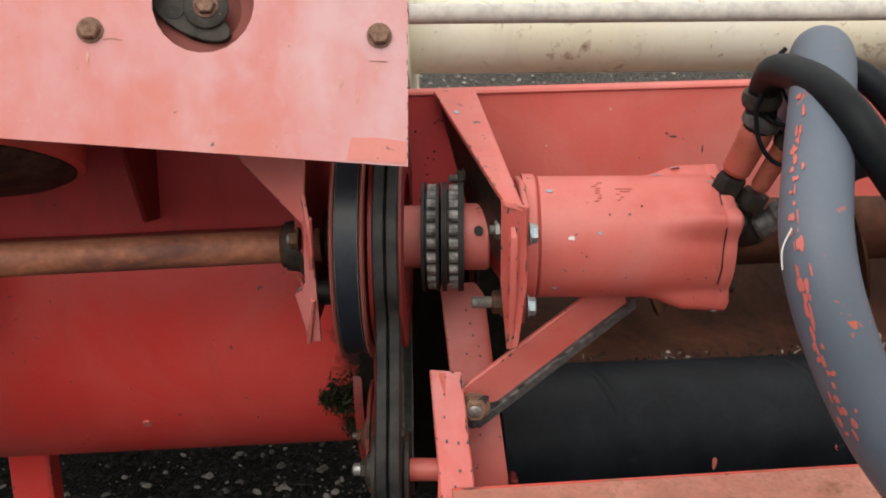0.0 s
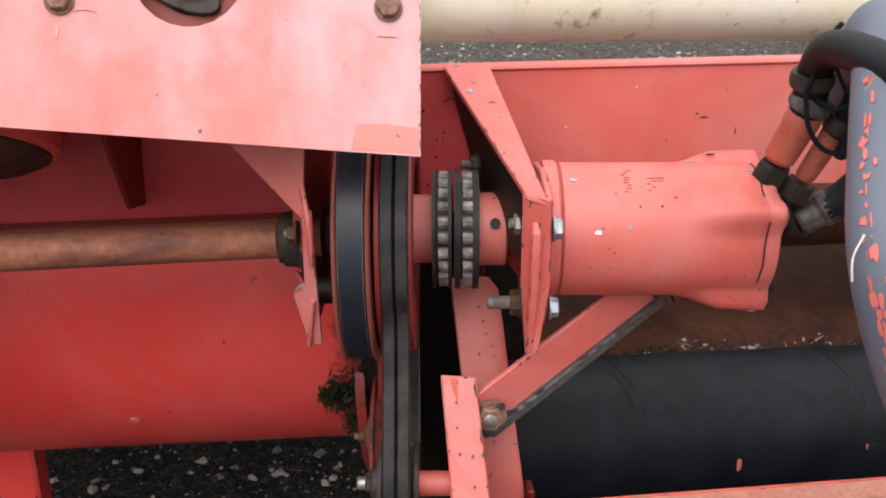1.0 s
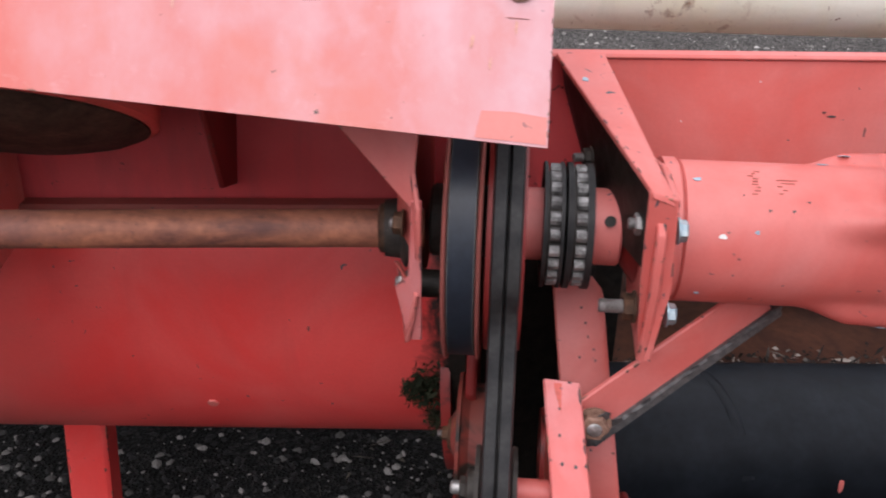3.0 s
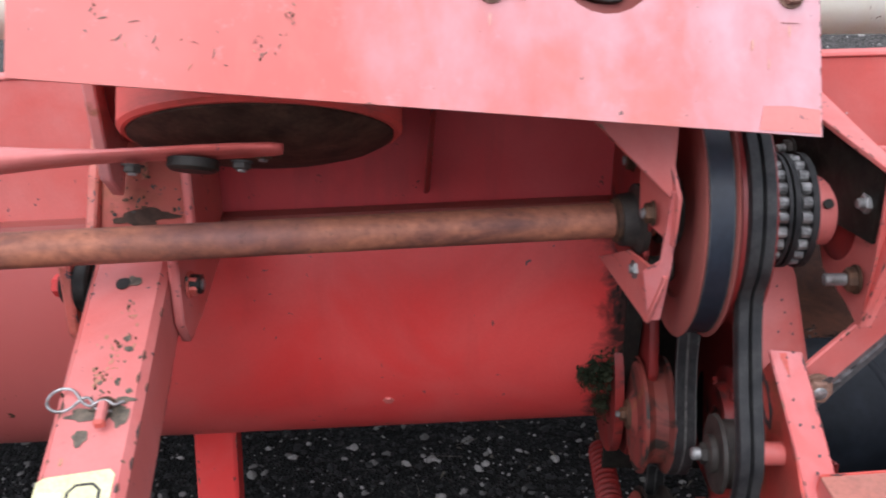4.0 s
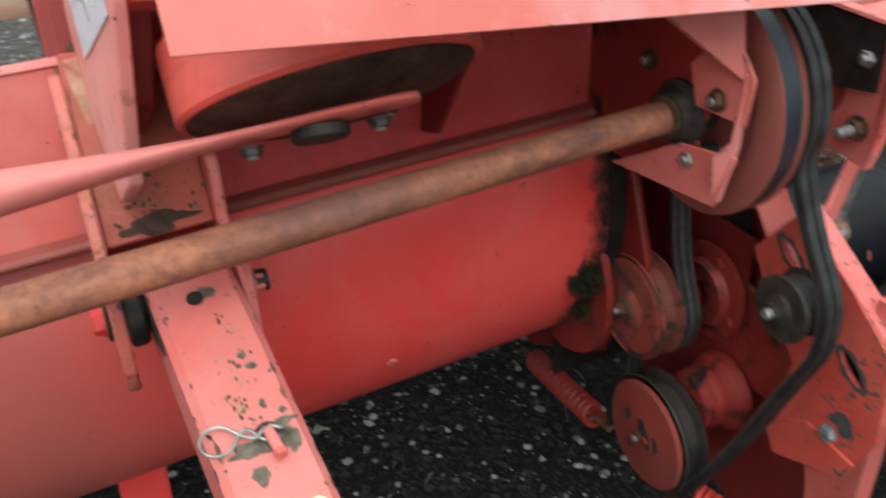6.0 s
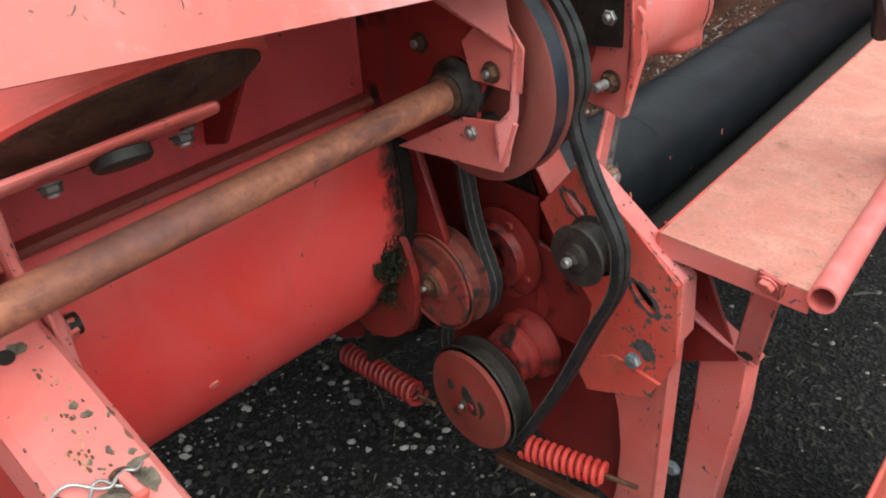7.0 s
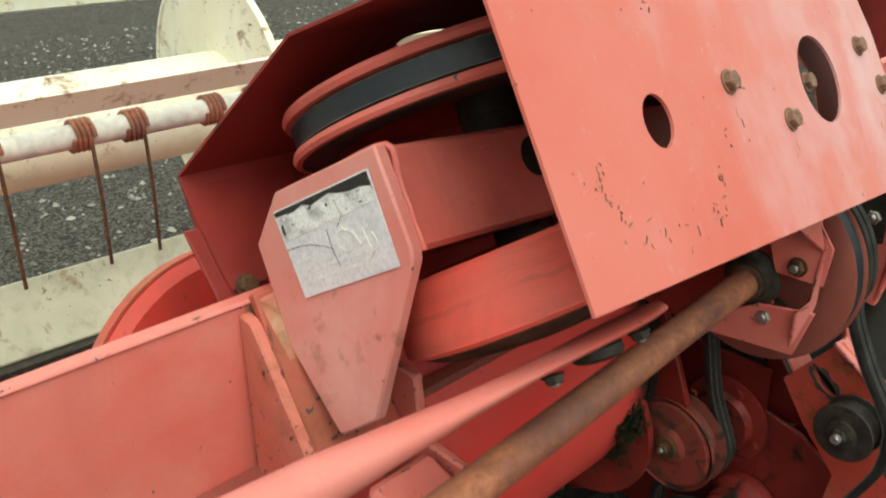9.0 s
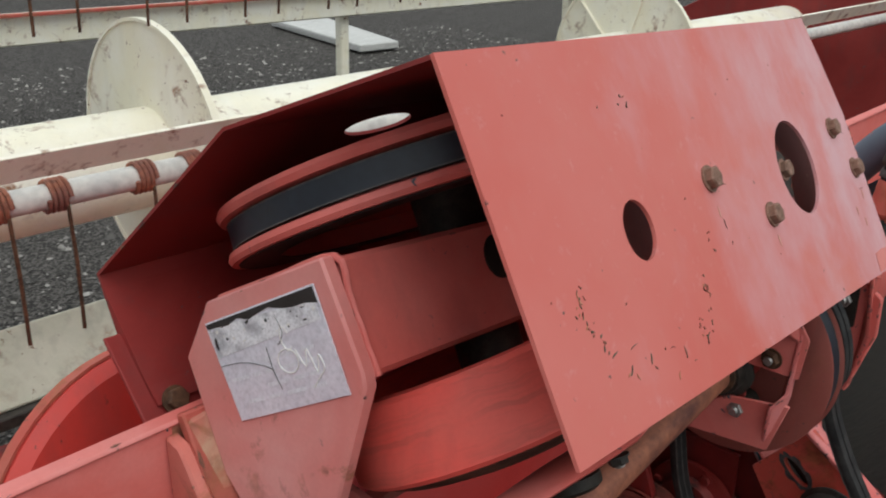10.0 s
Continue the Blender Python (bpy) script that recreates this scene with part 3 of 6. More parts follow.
# rolled trough: centre and radius of its curve, from the foot of the sheet to under the header
TR = 0.30
rows = []
bm = bmesh.new()
steps = 40
for x in (X0, -1.6, -1.1, -0.7, -0.4, -0.11):
    cy, cz = 1.314, 0.748 + 0.06 * (x + 0.4)
    row = []
    for rad in (TR, TR - 0.006):
        for i in range(steps + 1):
            a = radians(150 + (292 - 150) * i / steps)
            row.append(bm.verts.new((x, cy + rad * math.cos(a), cz + rad * math.sin(a))))
    rows.append(row)
n1 = steps + 1
for p, q in zip(rows, rows[1:]):
    for i in range(steps):
        bm.faces.new((p[i], p[i + 1], q[i + 1], q[i]))
        bm.faces.new((p[n1 + i], q[n1 + i], q[n1 + i + 1], p[n1 + i + 1]))
    for i in (0, steps):
        bm.faces.new((p[i], q[i], q[n1 + i], p[n1 + i]))
for row in (rows[0], rows[-1]):
    for i in range(steps):
        bm.faces.new((row[i], row[n1 + i], row[n1 + i + 1], row[i + 1]))
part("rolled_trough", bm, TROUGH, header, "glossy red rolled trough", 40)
bolt(header, (-0.423, 1.043, 0.625), (0, -0.93, -0.38), 0.009, SALMON, False, name="trough_bolt", label="red painted bolt head")
bolt(header, (-0.95, 1.043, 0.6), (0, -0.93, -0.38), 0.009, DARK_RUST, False, name="trough_bolt")


def trough_end(r0, r1, x, a0, a1, push, n=28):
    cy, cz = 1.314, 0.748 + 0.06 * (x + 0.4)
    ring = [(x, cy + r0 * math.cos(radians(a0 + (a1 - a0) * i / n)), cz + r0 * math.sin(radians(a0 + (a1 - a0) * i / n))) for i in range(n + 1)]
    ring += [(x, cy + r1 * math.cos(radians(a1 + (a0 - a1) * i / n)), cz + r1 * math.sin(radians(a1 + (a0 - a1) * i / n))) for i in range(n + 1)]
    return prism(ring, (push, 0, 0), 0.0)


part("end_flange", trough_end(TR + 0.003, 0.2, -0.115, 150, 292, 0.02), GREASE_SHADE, header, "greasy black seam at the trough end")
# recessed plates in DEEP, their shade part of the colour
part("end_plate", prism([(-0.092, 1.04, 0.92), (-0.092, 0.96, 0.72), (-0.092, 1.05, 0.52), (-0.092, 1.25, 0.40), (-0.092, 1.5, 0.45), (-0.092, 1.5, 0.92)], (0.012, 0, 0), 0.002), DEEP, header, "dark red end plate, oil and shade in its colour")
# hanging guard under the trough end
part("belly_guard", lathe([(0, 0.148), (0.012, 0.148), (0.012, 0.03), (0, 0.03)], (-0.122, 1.145, 0.64), (1, 0, 0.05), 48, closed=True), OILED_SHADED, header, "greasy dark red round guard")
# the rib's shaded look comes from the HOOD colour
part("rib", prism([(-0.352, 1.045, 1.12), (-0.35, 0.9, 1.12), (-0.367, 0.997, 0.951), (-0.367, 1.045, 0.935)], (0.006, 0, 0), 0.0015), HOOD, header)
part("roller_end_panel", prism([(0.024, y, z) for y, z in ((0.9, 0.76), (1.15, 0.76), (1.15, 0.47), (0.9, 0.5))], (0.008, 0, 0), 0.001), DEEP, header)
# inner panels behind the gap right of the trough, coloured black for its shade
part("dark_bulkhead", prism([(-0.1, 1.16, 1.04), (0.1, 1.16, 1.04), (0.1, 1.16, 0.4), (-0.1, 1.16, 0.4)], (0, 0.008, 0), 0.001), GREASE_SHADE, header, "black bulkhead with the gap's shade in its colour")
part("inner_side_panel", prism([(0.03, 1.056, 1.06), (0.03, 1.056, 0.6), (0.03, 1.4, 0.5), (0.03, 1.4, 0.92)], (0.01, 0, 0), 0.001), GREASE_SHADE, header, "black inner panel with shade in its colour")
# feed trough of the conveyor side, its floor and far end plate
for pts, lab in ((((1.62, 0.84), (1.58, 0.62), (1.565, 0.62), (1.605, 0.84)), "rusty brown trough back"), (((1.58, 0.62), (1.45, 0.54), (1.2, 0.53), (1.2, 0.515), (1.46, 0.522), (1.6, 0.61)), "rusty trough floor with debris")):
    part("feed_trough", prism([(0.045, y, z) for y, z in pts], (2.5, 0.6, -0.2), 0.001), BROWN, header, lab)
part("far_end_plate", prism([(2.95, y, z) for y, z in ((0.95, 0.25), (2.9, 0.25), (2.9, 0.9), (2.2, 1.28), (1.0, 1.28))], (0.02, 0, 0), 0.004), HOOD, header)
part("leg", prism([(-0.785, 1.3, 0.5), (-0.712, 1.3, 0.5), (-0.735, 1.26, 0.03), (-0.812, 1.26, 0.03)], (0, 0.05, 0), 0.006), RED, header)
part("leg_foot", bar((-0.85, 1.28, 0.015), (-0.70, 1.28, 0.015), 0.12, 0.03, (0, 1, 0), 0.006), DARK_RUST, header)

# floor of the cutting table, from the trough to the board in front of it; added to shade the ground below
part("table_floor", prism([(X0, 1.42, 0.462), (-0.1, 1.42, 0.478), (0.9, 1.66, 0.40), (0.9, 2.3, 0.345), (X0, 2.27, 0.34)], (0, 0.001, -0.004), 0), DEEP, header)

# ---- black conveyor roller ----
roller = thing("conveyor_roller", (0.9, 1.0, 0.5), "black rubber canvas roller of the header conveyor", "roller")


def roller_axis(x):
    return V(x, 1.01 + 0.243 * x, 0.604 - 0.113 * x)


part("canvas", lathe([(0, 0.1), (0.004, 0.11), (3.0, 0.11), (3.004, 0.1)], roller_axis(0.045), roller_axis(1) - roller_axis(0), 48), RUBBER, roller)
rax = roller_axis(1) - roller_axis(0)
ra1, ra2, ra3 = frame_of(rax)
for k in range(9):
    pts = [roller_axis(0.12 + 0.31 * k) + ra3 * (0.1 * i / 10) + (ra1 * math.cos(radians(20 + 32 * i)) + ra2 * math.sin(radians(20 + 32 * i))) * 0.1102 for i in range(11)]
    part("canvas_lap", sweep(smooth_path(pts, 3), [(-0.008, -0.0005), (-0.007, 0.0007), (0.007, 0.0007), (0.008, -0.0005)], rax), RUBBER, roller, "", 60)
for k, (x, a, s) in enumerate(((0.335, 205, 0.008), (0.52, 215, 0.004), (0.8, 190, 0.005), (0.63, 170, 0.004))):
    pp = [(ra1 * math.cos(radians(b_)) + ra2 * math.sin(radians(b_))) for b_ in range(0, 360, 5)]
    nrm = min(pp, key=lambda q: (q - V(0, -math.cos(radians(a - 180)), math.sin(radians(a - 180)) * 0.6)).length)
    blotch(roller, roller_axis(x) + nrm * 0.1106, ra3, nrm.cross(ra3) * -1, (s * 0.7, s * 1.6), SALMON, k + 3, "red_scuff", 11, 0.0006)
part("axle", rod(roller_axis(0.03), roller_axis(0.06), 0.02), RUBBER, roller)
# ---- tray with rolled edge ----
tray = thing("side_tray", (0.9, 0.6, 0.77), "faded red steel tray with a rolled tube edge, dusty", "tray")


def tray_pt(x, k, z=0.0):
    return V(x, 0.69 + 0.235 * (x - 0.01) - 0.2 * k, 0.798 - 0.12 * (x - 0.01) - 0.008 * k + z)


bm = prism([tray_pt(0.01, 0), tray_pt(0.03, 0.93), tray_pt(2.4, 0.93), tray_pt(2.4, 0)], (0, 0, -0.003), 0.0006)
TRAY = paint("dusty_faded_red", (0.47, 0.175, 0.13), (0.52, 0.24, 0.185), chip=(0.3, 0.15, 0.11), chips=0.62, gloss=0.75, rust=0.12, dust=0.5, scale=2.5)
gt_ = TRAY.node_tree
gb_ = gt_.nodes["Principled BSDF"]
g0 = gb_.inputs["Base Color"].links[0].from_socket
g0 = mix(gt_, step(gt_, noise_of(gt_, 190.0, 3, 0.7), 0.45, 0.68, 0.5), g0, (0.27, 0.12, 0.09))
g0 = mix(gt_, times(gt_, step(gt_, noise_of(gt_, 85.0, 4, 0.7, 0.4), 0.6, 0.7, 0.7), step(gt_, noise_of(gt_, 5.0, 3), 0.42, 0.6)), g0, (0.16, 0.075, 0.055))
gt_.links.new(g0, gb_.inputs["Base Color"])
part("tray_floor", bm, TRAY, tray, "scuffed dusty red tray floor")
part("under_pan", prism([tray_pt(0.06, 0, -0.03), tray_pt(2.4, 0, -0.03), (2.4, 1.50, 0.28), (0.06, 0.93, 0.53)], (0, 0.004, -0.003), 0.0), GREASE_SHADE, tray, "black pan under the roller")
part("tray_lip", prism([tray_pt(0.01, 0, -0.003), tray_pt(0.03, 0.93, -0.003), tray_pt(0.03, 0.93, -0.03), tray_pt(0.01, 0, -0.03)], (0.003, 0, 0), 0), SALMON, tray)
part("far_lip", prism([tray_pt(0.01, 0, 0), tray_pt(2.4, 0, 0), tray_pt(2.4, 0, -0.025), tray_pt(0.01, 0, -0.025)], (0, 0.004, 0), 0.001), WORN, tray)
part("rolled_edge", pipe(tray_pt(0.03, 1.0, -0.004), tray_pt(2.4, 1.0, -0.004), 0.0165, 0.003), FADED, tray)

auger = thing("feed_auger", (1.4, 1.4, 0.7), "rusty brown feed auger with a spiral flight", "auger")
part("tube", rod((0.07, 1.4, 0.77), (2.5, 1.98, 0.58), 0.085, 32), BROWN, auger)
bm = bmesh.new()
prev = None
for i in range(241):
    a, x = i * math.tau / 40, 0.1 + 2.4 * i / 240
    d = V(0, math.cos(a), math.sin(a))
    row = [bm.verts.new(V(x + dx, 1.4 + 0.239 * (x - 0.07), 0.77 - 0.078 * (x - 0.07)) + d * r_) for r_, dx in ((0.083, 0), (0.17, 0), (0.17, 0.005), (0.083, 0.005))]
    if prev:
        for k in range(4):
            bm.faces.new((prev[k], prev[(k + 1) % 4], row[(k + 1) % 4], row[k]))
    prev = row
part("flight", bm, BROWN, auger, "", 60)

# ---- the tilted knife drive: its own axes ----
MO, ME, MU, MW = V(-0.67, 0.698, 1.181), V(0.9923, 0.0675, -0.1037), V(0.0568, 0.4954, 0.8668), V(0.1099, -0.8660, 0.4878)


def MP(e, w, u):
    return MO + ME * e + MW * w + MU * u


shield = thing("belt_shield", MP(0.32, 0, 0), "faded pink-red sheet metal belt shield with round holes", "shield")
outline = [(0, 0), (0.648, 0), (0.638, 0.176), (0.604, 0.285), (-0.015, 0.252)]
holes = [(0.145, 0.121, 0.02, 0.022), (0.461, 0.133, 0.044, 0.046)]
part("front_plate", sheet_with_holes(outline, holes, MP(0, 0, 0), ME, MU, -MW * 0.003), FACE, shield, "bleached front plate with some sky sheen in its colour", 0)
part("touched_up_patch", prism([MP(e, 0.0002, u_) for e, u_ in ((0.594, 0.002), (0.6465, 0.002), (0.6455, 0.022), (0.62, 0.0235), (0.597, 0.022))], MW * 0.0004, 0), PATCH, shield, "", 0)
for e, u_ in ((0.368, 0.08), (0.616, 0.09), (0.271, 0.12), (0.6, 0.06), (0.585, 0.075)):
    blotch(shield, MP(e, 0.0003, u_ - 0.004), ME, MU, (0.0016, 0.007), STAIN, u_, "rust_run", 14, 0.0003)
LEFT = [(-0.003, 0.252), (-0.205, 0.279), (-0.439, 0.224), (-0.434, 0.167), (-0.403, 0.097)]


def hood_point(e, k, inward=0.0):
    w_, u_ = LEFT[k]
    grow = (e + 0.015) / 0.62 * 0.033
    return MP(e, w_, u_ + grow - inward)


t1 = (hood_point(-0.015, 1) - hood_point(-0.015, 0)).normalized()
t2 = (hood_point(-0.015, 2) - hood_point(-0.015, 1)).normalized()
te = (hood_point(0.604, 0) - hood_point(-0.015, 0)).normalized()
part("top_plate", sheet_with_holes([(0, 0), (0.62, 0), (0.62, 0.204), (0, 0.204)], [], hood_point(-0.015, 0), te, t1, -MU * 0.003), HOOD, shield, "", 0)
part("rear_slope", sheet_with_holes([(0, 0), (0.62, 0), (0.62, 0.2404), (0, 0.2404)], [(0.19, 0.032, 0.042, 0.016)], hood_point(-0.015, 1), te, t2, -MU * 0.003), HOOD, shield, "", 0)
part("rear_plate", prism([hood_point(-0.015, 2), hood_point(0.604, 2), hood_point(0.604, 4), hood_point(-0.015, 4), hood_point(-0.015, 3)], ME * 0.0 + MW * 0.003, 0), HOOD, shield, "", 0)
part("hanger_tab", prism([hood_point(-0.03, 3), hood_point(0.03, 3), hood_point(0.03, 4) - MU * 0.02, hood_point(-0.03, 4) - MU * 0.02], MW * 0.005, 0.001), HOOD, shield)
bolt(shield, hood_point(0.0, 4) + MW * 0.005, MW, 0.012, DARK_RUST)
for e, u_ in ((0.271, 0.143), (0.368, 0.099), (0.583, 0.162), (0.616, 0.115)):
    bolt(shield, MP(e, 0, u_), MW, 0.0108, BOLT_RUST, True, label="rusty hexagon bolt")
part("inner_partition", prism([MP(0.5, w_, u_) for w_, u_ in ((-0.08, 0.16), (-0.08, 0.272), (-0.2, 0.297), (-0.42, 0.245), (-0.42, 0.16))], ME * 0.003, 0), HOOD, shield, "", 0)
# scratches and chips of the faded face
rs = random.Random(8)


def scrape(e, u_, length, turn, wide):
    """A thin bare stroke with ragged sides, fat in its middle."""
    d = ME * math.cos(radians(turn)) + MU * math.sin(radians(turn))
    n_ = MW.cross(d)
    c = MP(e, 0.0002, u_) - d * length / 2
    n = 6
    length, wide = length * 0.65, wide * 0.8
    bow = rs.uniform(-0.12, 0.12) * length
    up = [c + d * (length * i / n) + n_ * (wide * rs.uniform(0.15, 0.5) * math.sin(math.pi * (i + 0.4) / (n + 0.8)) + bow * math.sin(math.pi * i / n)) for i in range(n + 1)]
    dn = [c + d * (length * i / n) + n_ * (-wide * rs.uniform(0.15, 0.5) * math.sin(math.pi * (i + 0.4) / (n + 0.8)) + bow * math.sin(math.pi * i / n)) for i in range(n, -1, -1)]
    part("scratch", prism(up + dn, MW * 0.0005, 0), rs.choice((OLIVE, OLIVE, PATCH_DARK, DARK_RUST, OCHRE)), shield, "", 0)


for e, u_, length, turn, wide in ((0.083, 0.039, 0.012, 50, 0.0025), (0.087, 0.033, 0.007, 110, 0.0015), (0.079, 0.036, 0.006, 30, 0.0015), (0.109, 0.04, 0.011, 70, 0.002), (0.111, 0.032, 0.006, 130, 0.0012), (0.138, 0.038, 0.009, 170, 0.0012),
                                  (0.154, 0.033, 0.013, 88, 0.0014), (0.138, 0.02, 0.009, 66, 0.0014), (0.095, 0.051, 0.014, 12, 0.0012), (0.071, 0.052, 0.012, 18, 0.002), (0.165, 0.022, 0.004, 0, 0.001), (0.129, 0.04, 0.003, 90, 0.001), (0.275, 0.107, 0.012, 95, 0.001), (0.277, 0.09, 0.004, 100, 0.001)):
    scrape(e, u_, length, turn, wide)
for e, u_, spread, count in ((0.189, 0.039, 0.005, 11), (0.212, 0.066, 0.004, 10), (0.047, 0.086, 0.004, 9), (0.05, 0.097, 0.004, 6), (0.05, 0.072, 0.003, 5), (0.062, 0.061, 0.003, 4), (0.2, 0.04, 0.008, 4), (0.176, 0.216, 0.005, 5), (0.242, 0.1, 0.006, 4)):
    for i in range(count):
        scrape(e + rs.gauss(0, spread * 0.7), u_ + rs.gauss(0, spread), rs.uniform(0.0015, 0.007), rs.uniform(30, 150), rs.uniform(0.0008, 0.0028))
for i in range(16):
    scrape(rs.uniform(0.02, 0.62), rs.uniform(0.01, 0.24), rs.uniform(0.001, 0.003), rs.uniform(0, 180), 0.001)
for e in (0.378, 0.607, 0.28):
    scrape(e + 0.014, 0.092 if e > 0.3 else 0.135, 0.026, 2, 0.0013)
# ragged, bare cut edge at the free end
for i in range(22):
    f = rs.random()
    scrape(0.6475 - 0.01 * f, 0.176 * f, rs.uniform(0.002, 0.007), rs.uniform(60, 120), rs.uniform(0.001, 0.0025))

# what shows through the larger hole: a bearing with a bolt
bearing = thing("shielded_bearing", MP(0.46, -0.03, 0.13), "dirty bearing and slotted bracket behind shield hole", "bearing")
part("housing", lathe([(0, 0.05), (0.01, 0.05), (0.012, 0.03), (0, 0.03)], MP(0.461, -0.038, 0.133), MW, 32, closed=True), DULL, bearing)
part("slotted_bracket", prism([MP(0.448 + 0.036 * math.cos(a), -0.027, 0.124 + 0.017 * math.sin(a) - 0.012 * math.cos(a)) for a in [i * math.tau / 20 for i in range(20)]], MW * 0.008, 0.001), SOOT_SHADE, bearing)
# slot not cut: a thin black plate paints its dark inside
part("slot", prism([MP(0.432 + 0.009 * math.cos(a), -0.0188, 0.127 + 0.006 * math.sin(a)) for a in [i * math.tau / 16 for i in range(16)]], MW * 0.0006, 0), GREASE_SHADE, bearing)
part("large_washer", lathe([(0, 0.02), (0.003, 0.02), (0.004, 0.018)], MP(0.461, -0.0185, 0.134), MW, 24), SOOT_SHADE, bearing)
bolt(bearing, MP(0.461, -0.0145, 0.134), MW, 0.0105, BOLT_RUST, True)
part("backing", prism([MP(0.36, -0.04, 0.03), MP(0.63, -0.04, 0.03), MP(0.61, -0.04, 0.255), MP(0.36, -0.04, 0.245)], -MW * 0.004, 0.001), DULL, bearing)

# pulleys on the tilted spindle
PC = (0.2, -0.21)
big = thing("upper_drive_pulley", MP(*PC, 0.2), "large red grooved pulley with flat black belt", "pulley")
part("rim", lathe([(0.0, 0.194), (0.004, 0.196), (0.009, 0.194), (0.011, 0.18), (0.034, 0.18), (0.036, 0.194), (0.041, 0.196), (0.045, 0.194), (0.045, 0.15), (0.0, 0.15)], MP(*PC, 0.191), MU, 72, closed=True), BEAM, big, "", 40)
# black ring painting the shade below the rim
part("underside", lathe([(0, 0.151), (0, 0.188), (-0.0012, 0.188), (-0.0012, 0.151)], MP(*PC, 0.1908), MU, 64, closed=True), GREASE_SHADE, big, "black underside, shade put into its colour")
part("web", lathe([(0, 0.152), (0.006, 0.152)], MP(*PC, 0.209), MU, 48), DEEP, big)
part("spindle", rod(MP(*PC, 0.03), MP(*PC, 0.25), 0.03, 28, edge=0.002), SOOT_SHADE, big)
belt_top = thing("flat_drive_belt", MP(*PC, 0.21), "black rubber flat belt round the red pulley", "belt")
part("belt_band", lathe([(0.012, 0.181), (0.033, 0.181), (0.033, 0.189), (0.012, 0.189)], MP(*PC, 0.191), MU, 72, closed=True), NAVY, belt_top, "", 40)
for s0 in (0.0122, 0.0318):
    part("worn_edge", lathe([(s0, 0.186), (s0 + 0.001, 0.186), (s0 + 0.001, 0.1896), (s0, 0.1896)], MP(*PC, 0.191), MU, 72, closed=True), FRAYED, belt_top, "frayed edge", 40)

low = thing("crank_wheel", MP(*PC, 0.0), "red painted flywheel with crank pin below the beam", "flywheel")
WB, WU = V(-0.518, 0.8745, 1.068), V(-0.0267, 0.5405, 0.841)
part("wheel_rim", lathe([(0.0, 0.133), (0.004, 0.137), (0.064, 0.137), (0.068, 0.133), (0.068, 0.115), (0.03, 0.115), (0.03, 0.05), (0.018, 0.05), (0.018, 0.127), (0.0, 0.129)], WB, WU, 72, closed=True), WHEEL, low, "", 40)
# brown dish that holds the wheel's underside shade as colour
part("underside", lathe([(0.012, 0.128), (-0.002, 0.128), (-0.01, 0.112), (-0.017, 0.085), (-0.022, 0.05)], WB, WU, 56), UNDER, low, "dark brown dished underside, shade put into its colour", 50)
part("crank_hub", rod(MP(PC[0] - 0.06, PC[1] + 0.06, -0.018), MP(PC[0] - 0.06, PC[1] + 0.06, 0.006), 0.032, 24, edge=0.004), GREASE_SHADE, low)

# box beam with name plate
beam = thing("box_beam", MP(0.2, -0.23, 0.1), "red welded box beam with an angled end plate", "beam")
bm = bmesh.new()
sec = [(-0.152, 0.078), (-0.152, 0.165), (-0.29, 0.165), (-0.33, 0.135), (-0.33, 0.078)]
prism([MP(0.005, w_, u_) for w_, u_ in sec], ME * 0.549, 0.003, bm)
part("beam_body", bevelled(bm, 0.004), BEAM, beam, "", 30)


def EP(e, w, u):
    """A place on the end plate, which leans a little against the beam's end."""
    return MP(e + 0.012 * (0.12 - u) / 0.18 + 0.006 * (w + 0.33) / 0.18, w, u)


end = [(-0.151, 0.167), (-0.15, 0.083), (-0.153, 0.072), (-0.262, -0.05), (-0.318, -0.06), (-0.345, 0.03), (-0.34, 0.13), (-0.291, 0.166)]
part("end_plate", prism([EP(-0.012, w_, u_) for w_, u_ in end], ME * 0.013, 0.002), END, beam, "", 30)
part("weld_bead", sweep(smooth_path([EP(0.002, w_, u_) for w_, u_ in ((-0.151, 0.078), (-0.1505, 0.09), (-0.1515, 0.1), (-0.1505, 0.112), (-0.1515, 0.125), (-0.1505, 0.14), (-0.152, 0.1655), (-0.22, 0.166), (-0.29, 0.166))], 4), round_section(0.003, 8), (1, 0, 0)), SALMON, beam)
# strut coloured dark to paint the shadow between end plate and wheel
part("beam_strut", prism([MP(0.0, -0.18, 0.08), MP(0.0, -0.32, 0.08), MP(0.0, -0.32, 0.0), MP(0.0, -0.25, 0.015)], ME * 0.035, 0.003), DEEP, beam, "dark red strut, the gap's shade in its colour")
# no opening here, a black disc paints the hole's depth
part("beam_hole", rod(MP(0.178, -0.1522, 0.134), MP(0.178, -0.1505, 0.134), 0.019, 24), GREASE_SHADE, beam)
plate = thing("name_plate", EP(-0.013, -0.24, 0.07), "scuffed silver name plate with worn printing", "name plate")
part("plate_sheet", prism([EP(-0.0125, w_, u_) for w_, u_ in ((-0.165, 0.152), (-0.167, 0.071), (-0.296, 0.069), (-0.299, 0.15))], -ME * 0.0012, 0.0003), PLATE, plate)
rj = random.Random(9)
low_edge = [EP(-0.0139, -0.2965 + 0.013 * i, 0.1425 + 0.0045 * rj.random() - 0.004 * (i > 7)) for i in range(11)]
part("plate_heading", prism([EP(-0.0139, -0.1665, 0.1505), EP(-0.0139, -0.1665, 0.1355)] + low_edge[::-1] + [EP(-0.0139, -0.2975, 0.1485)], -ME * 0.0005, 0), BLACK, plate, "scuffed black heading band", 0)
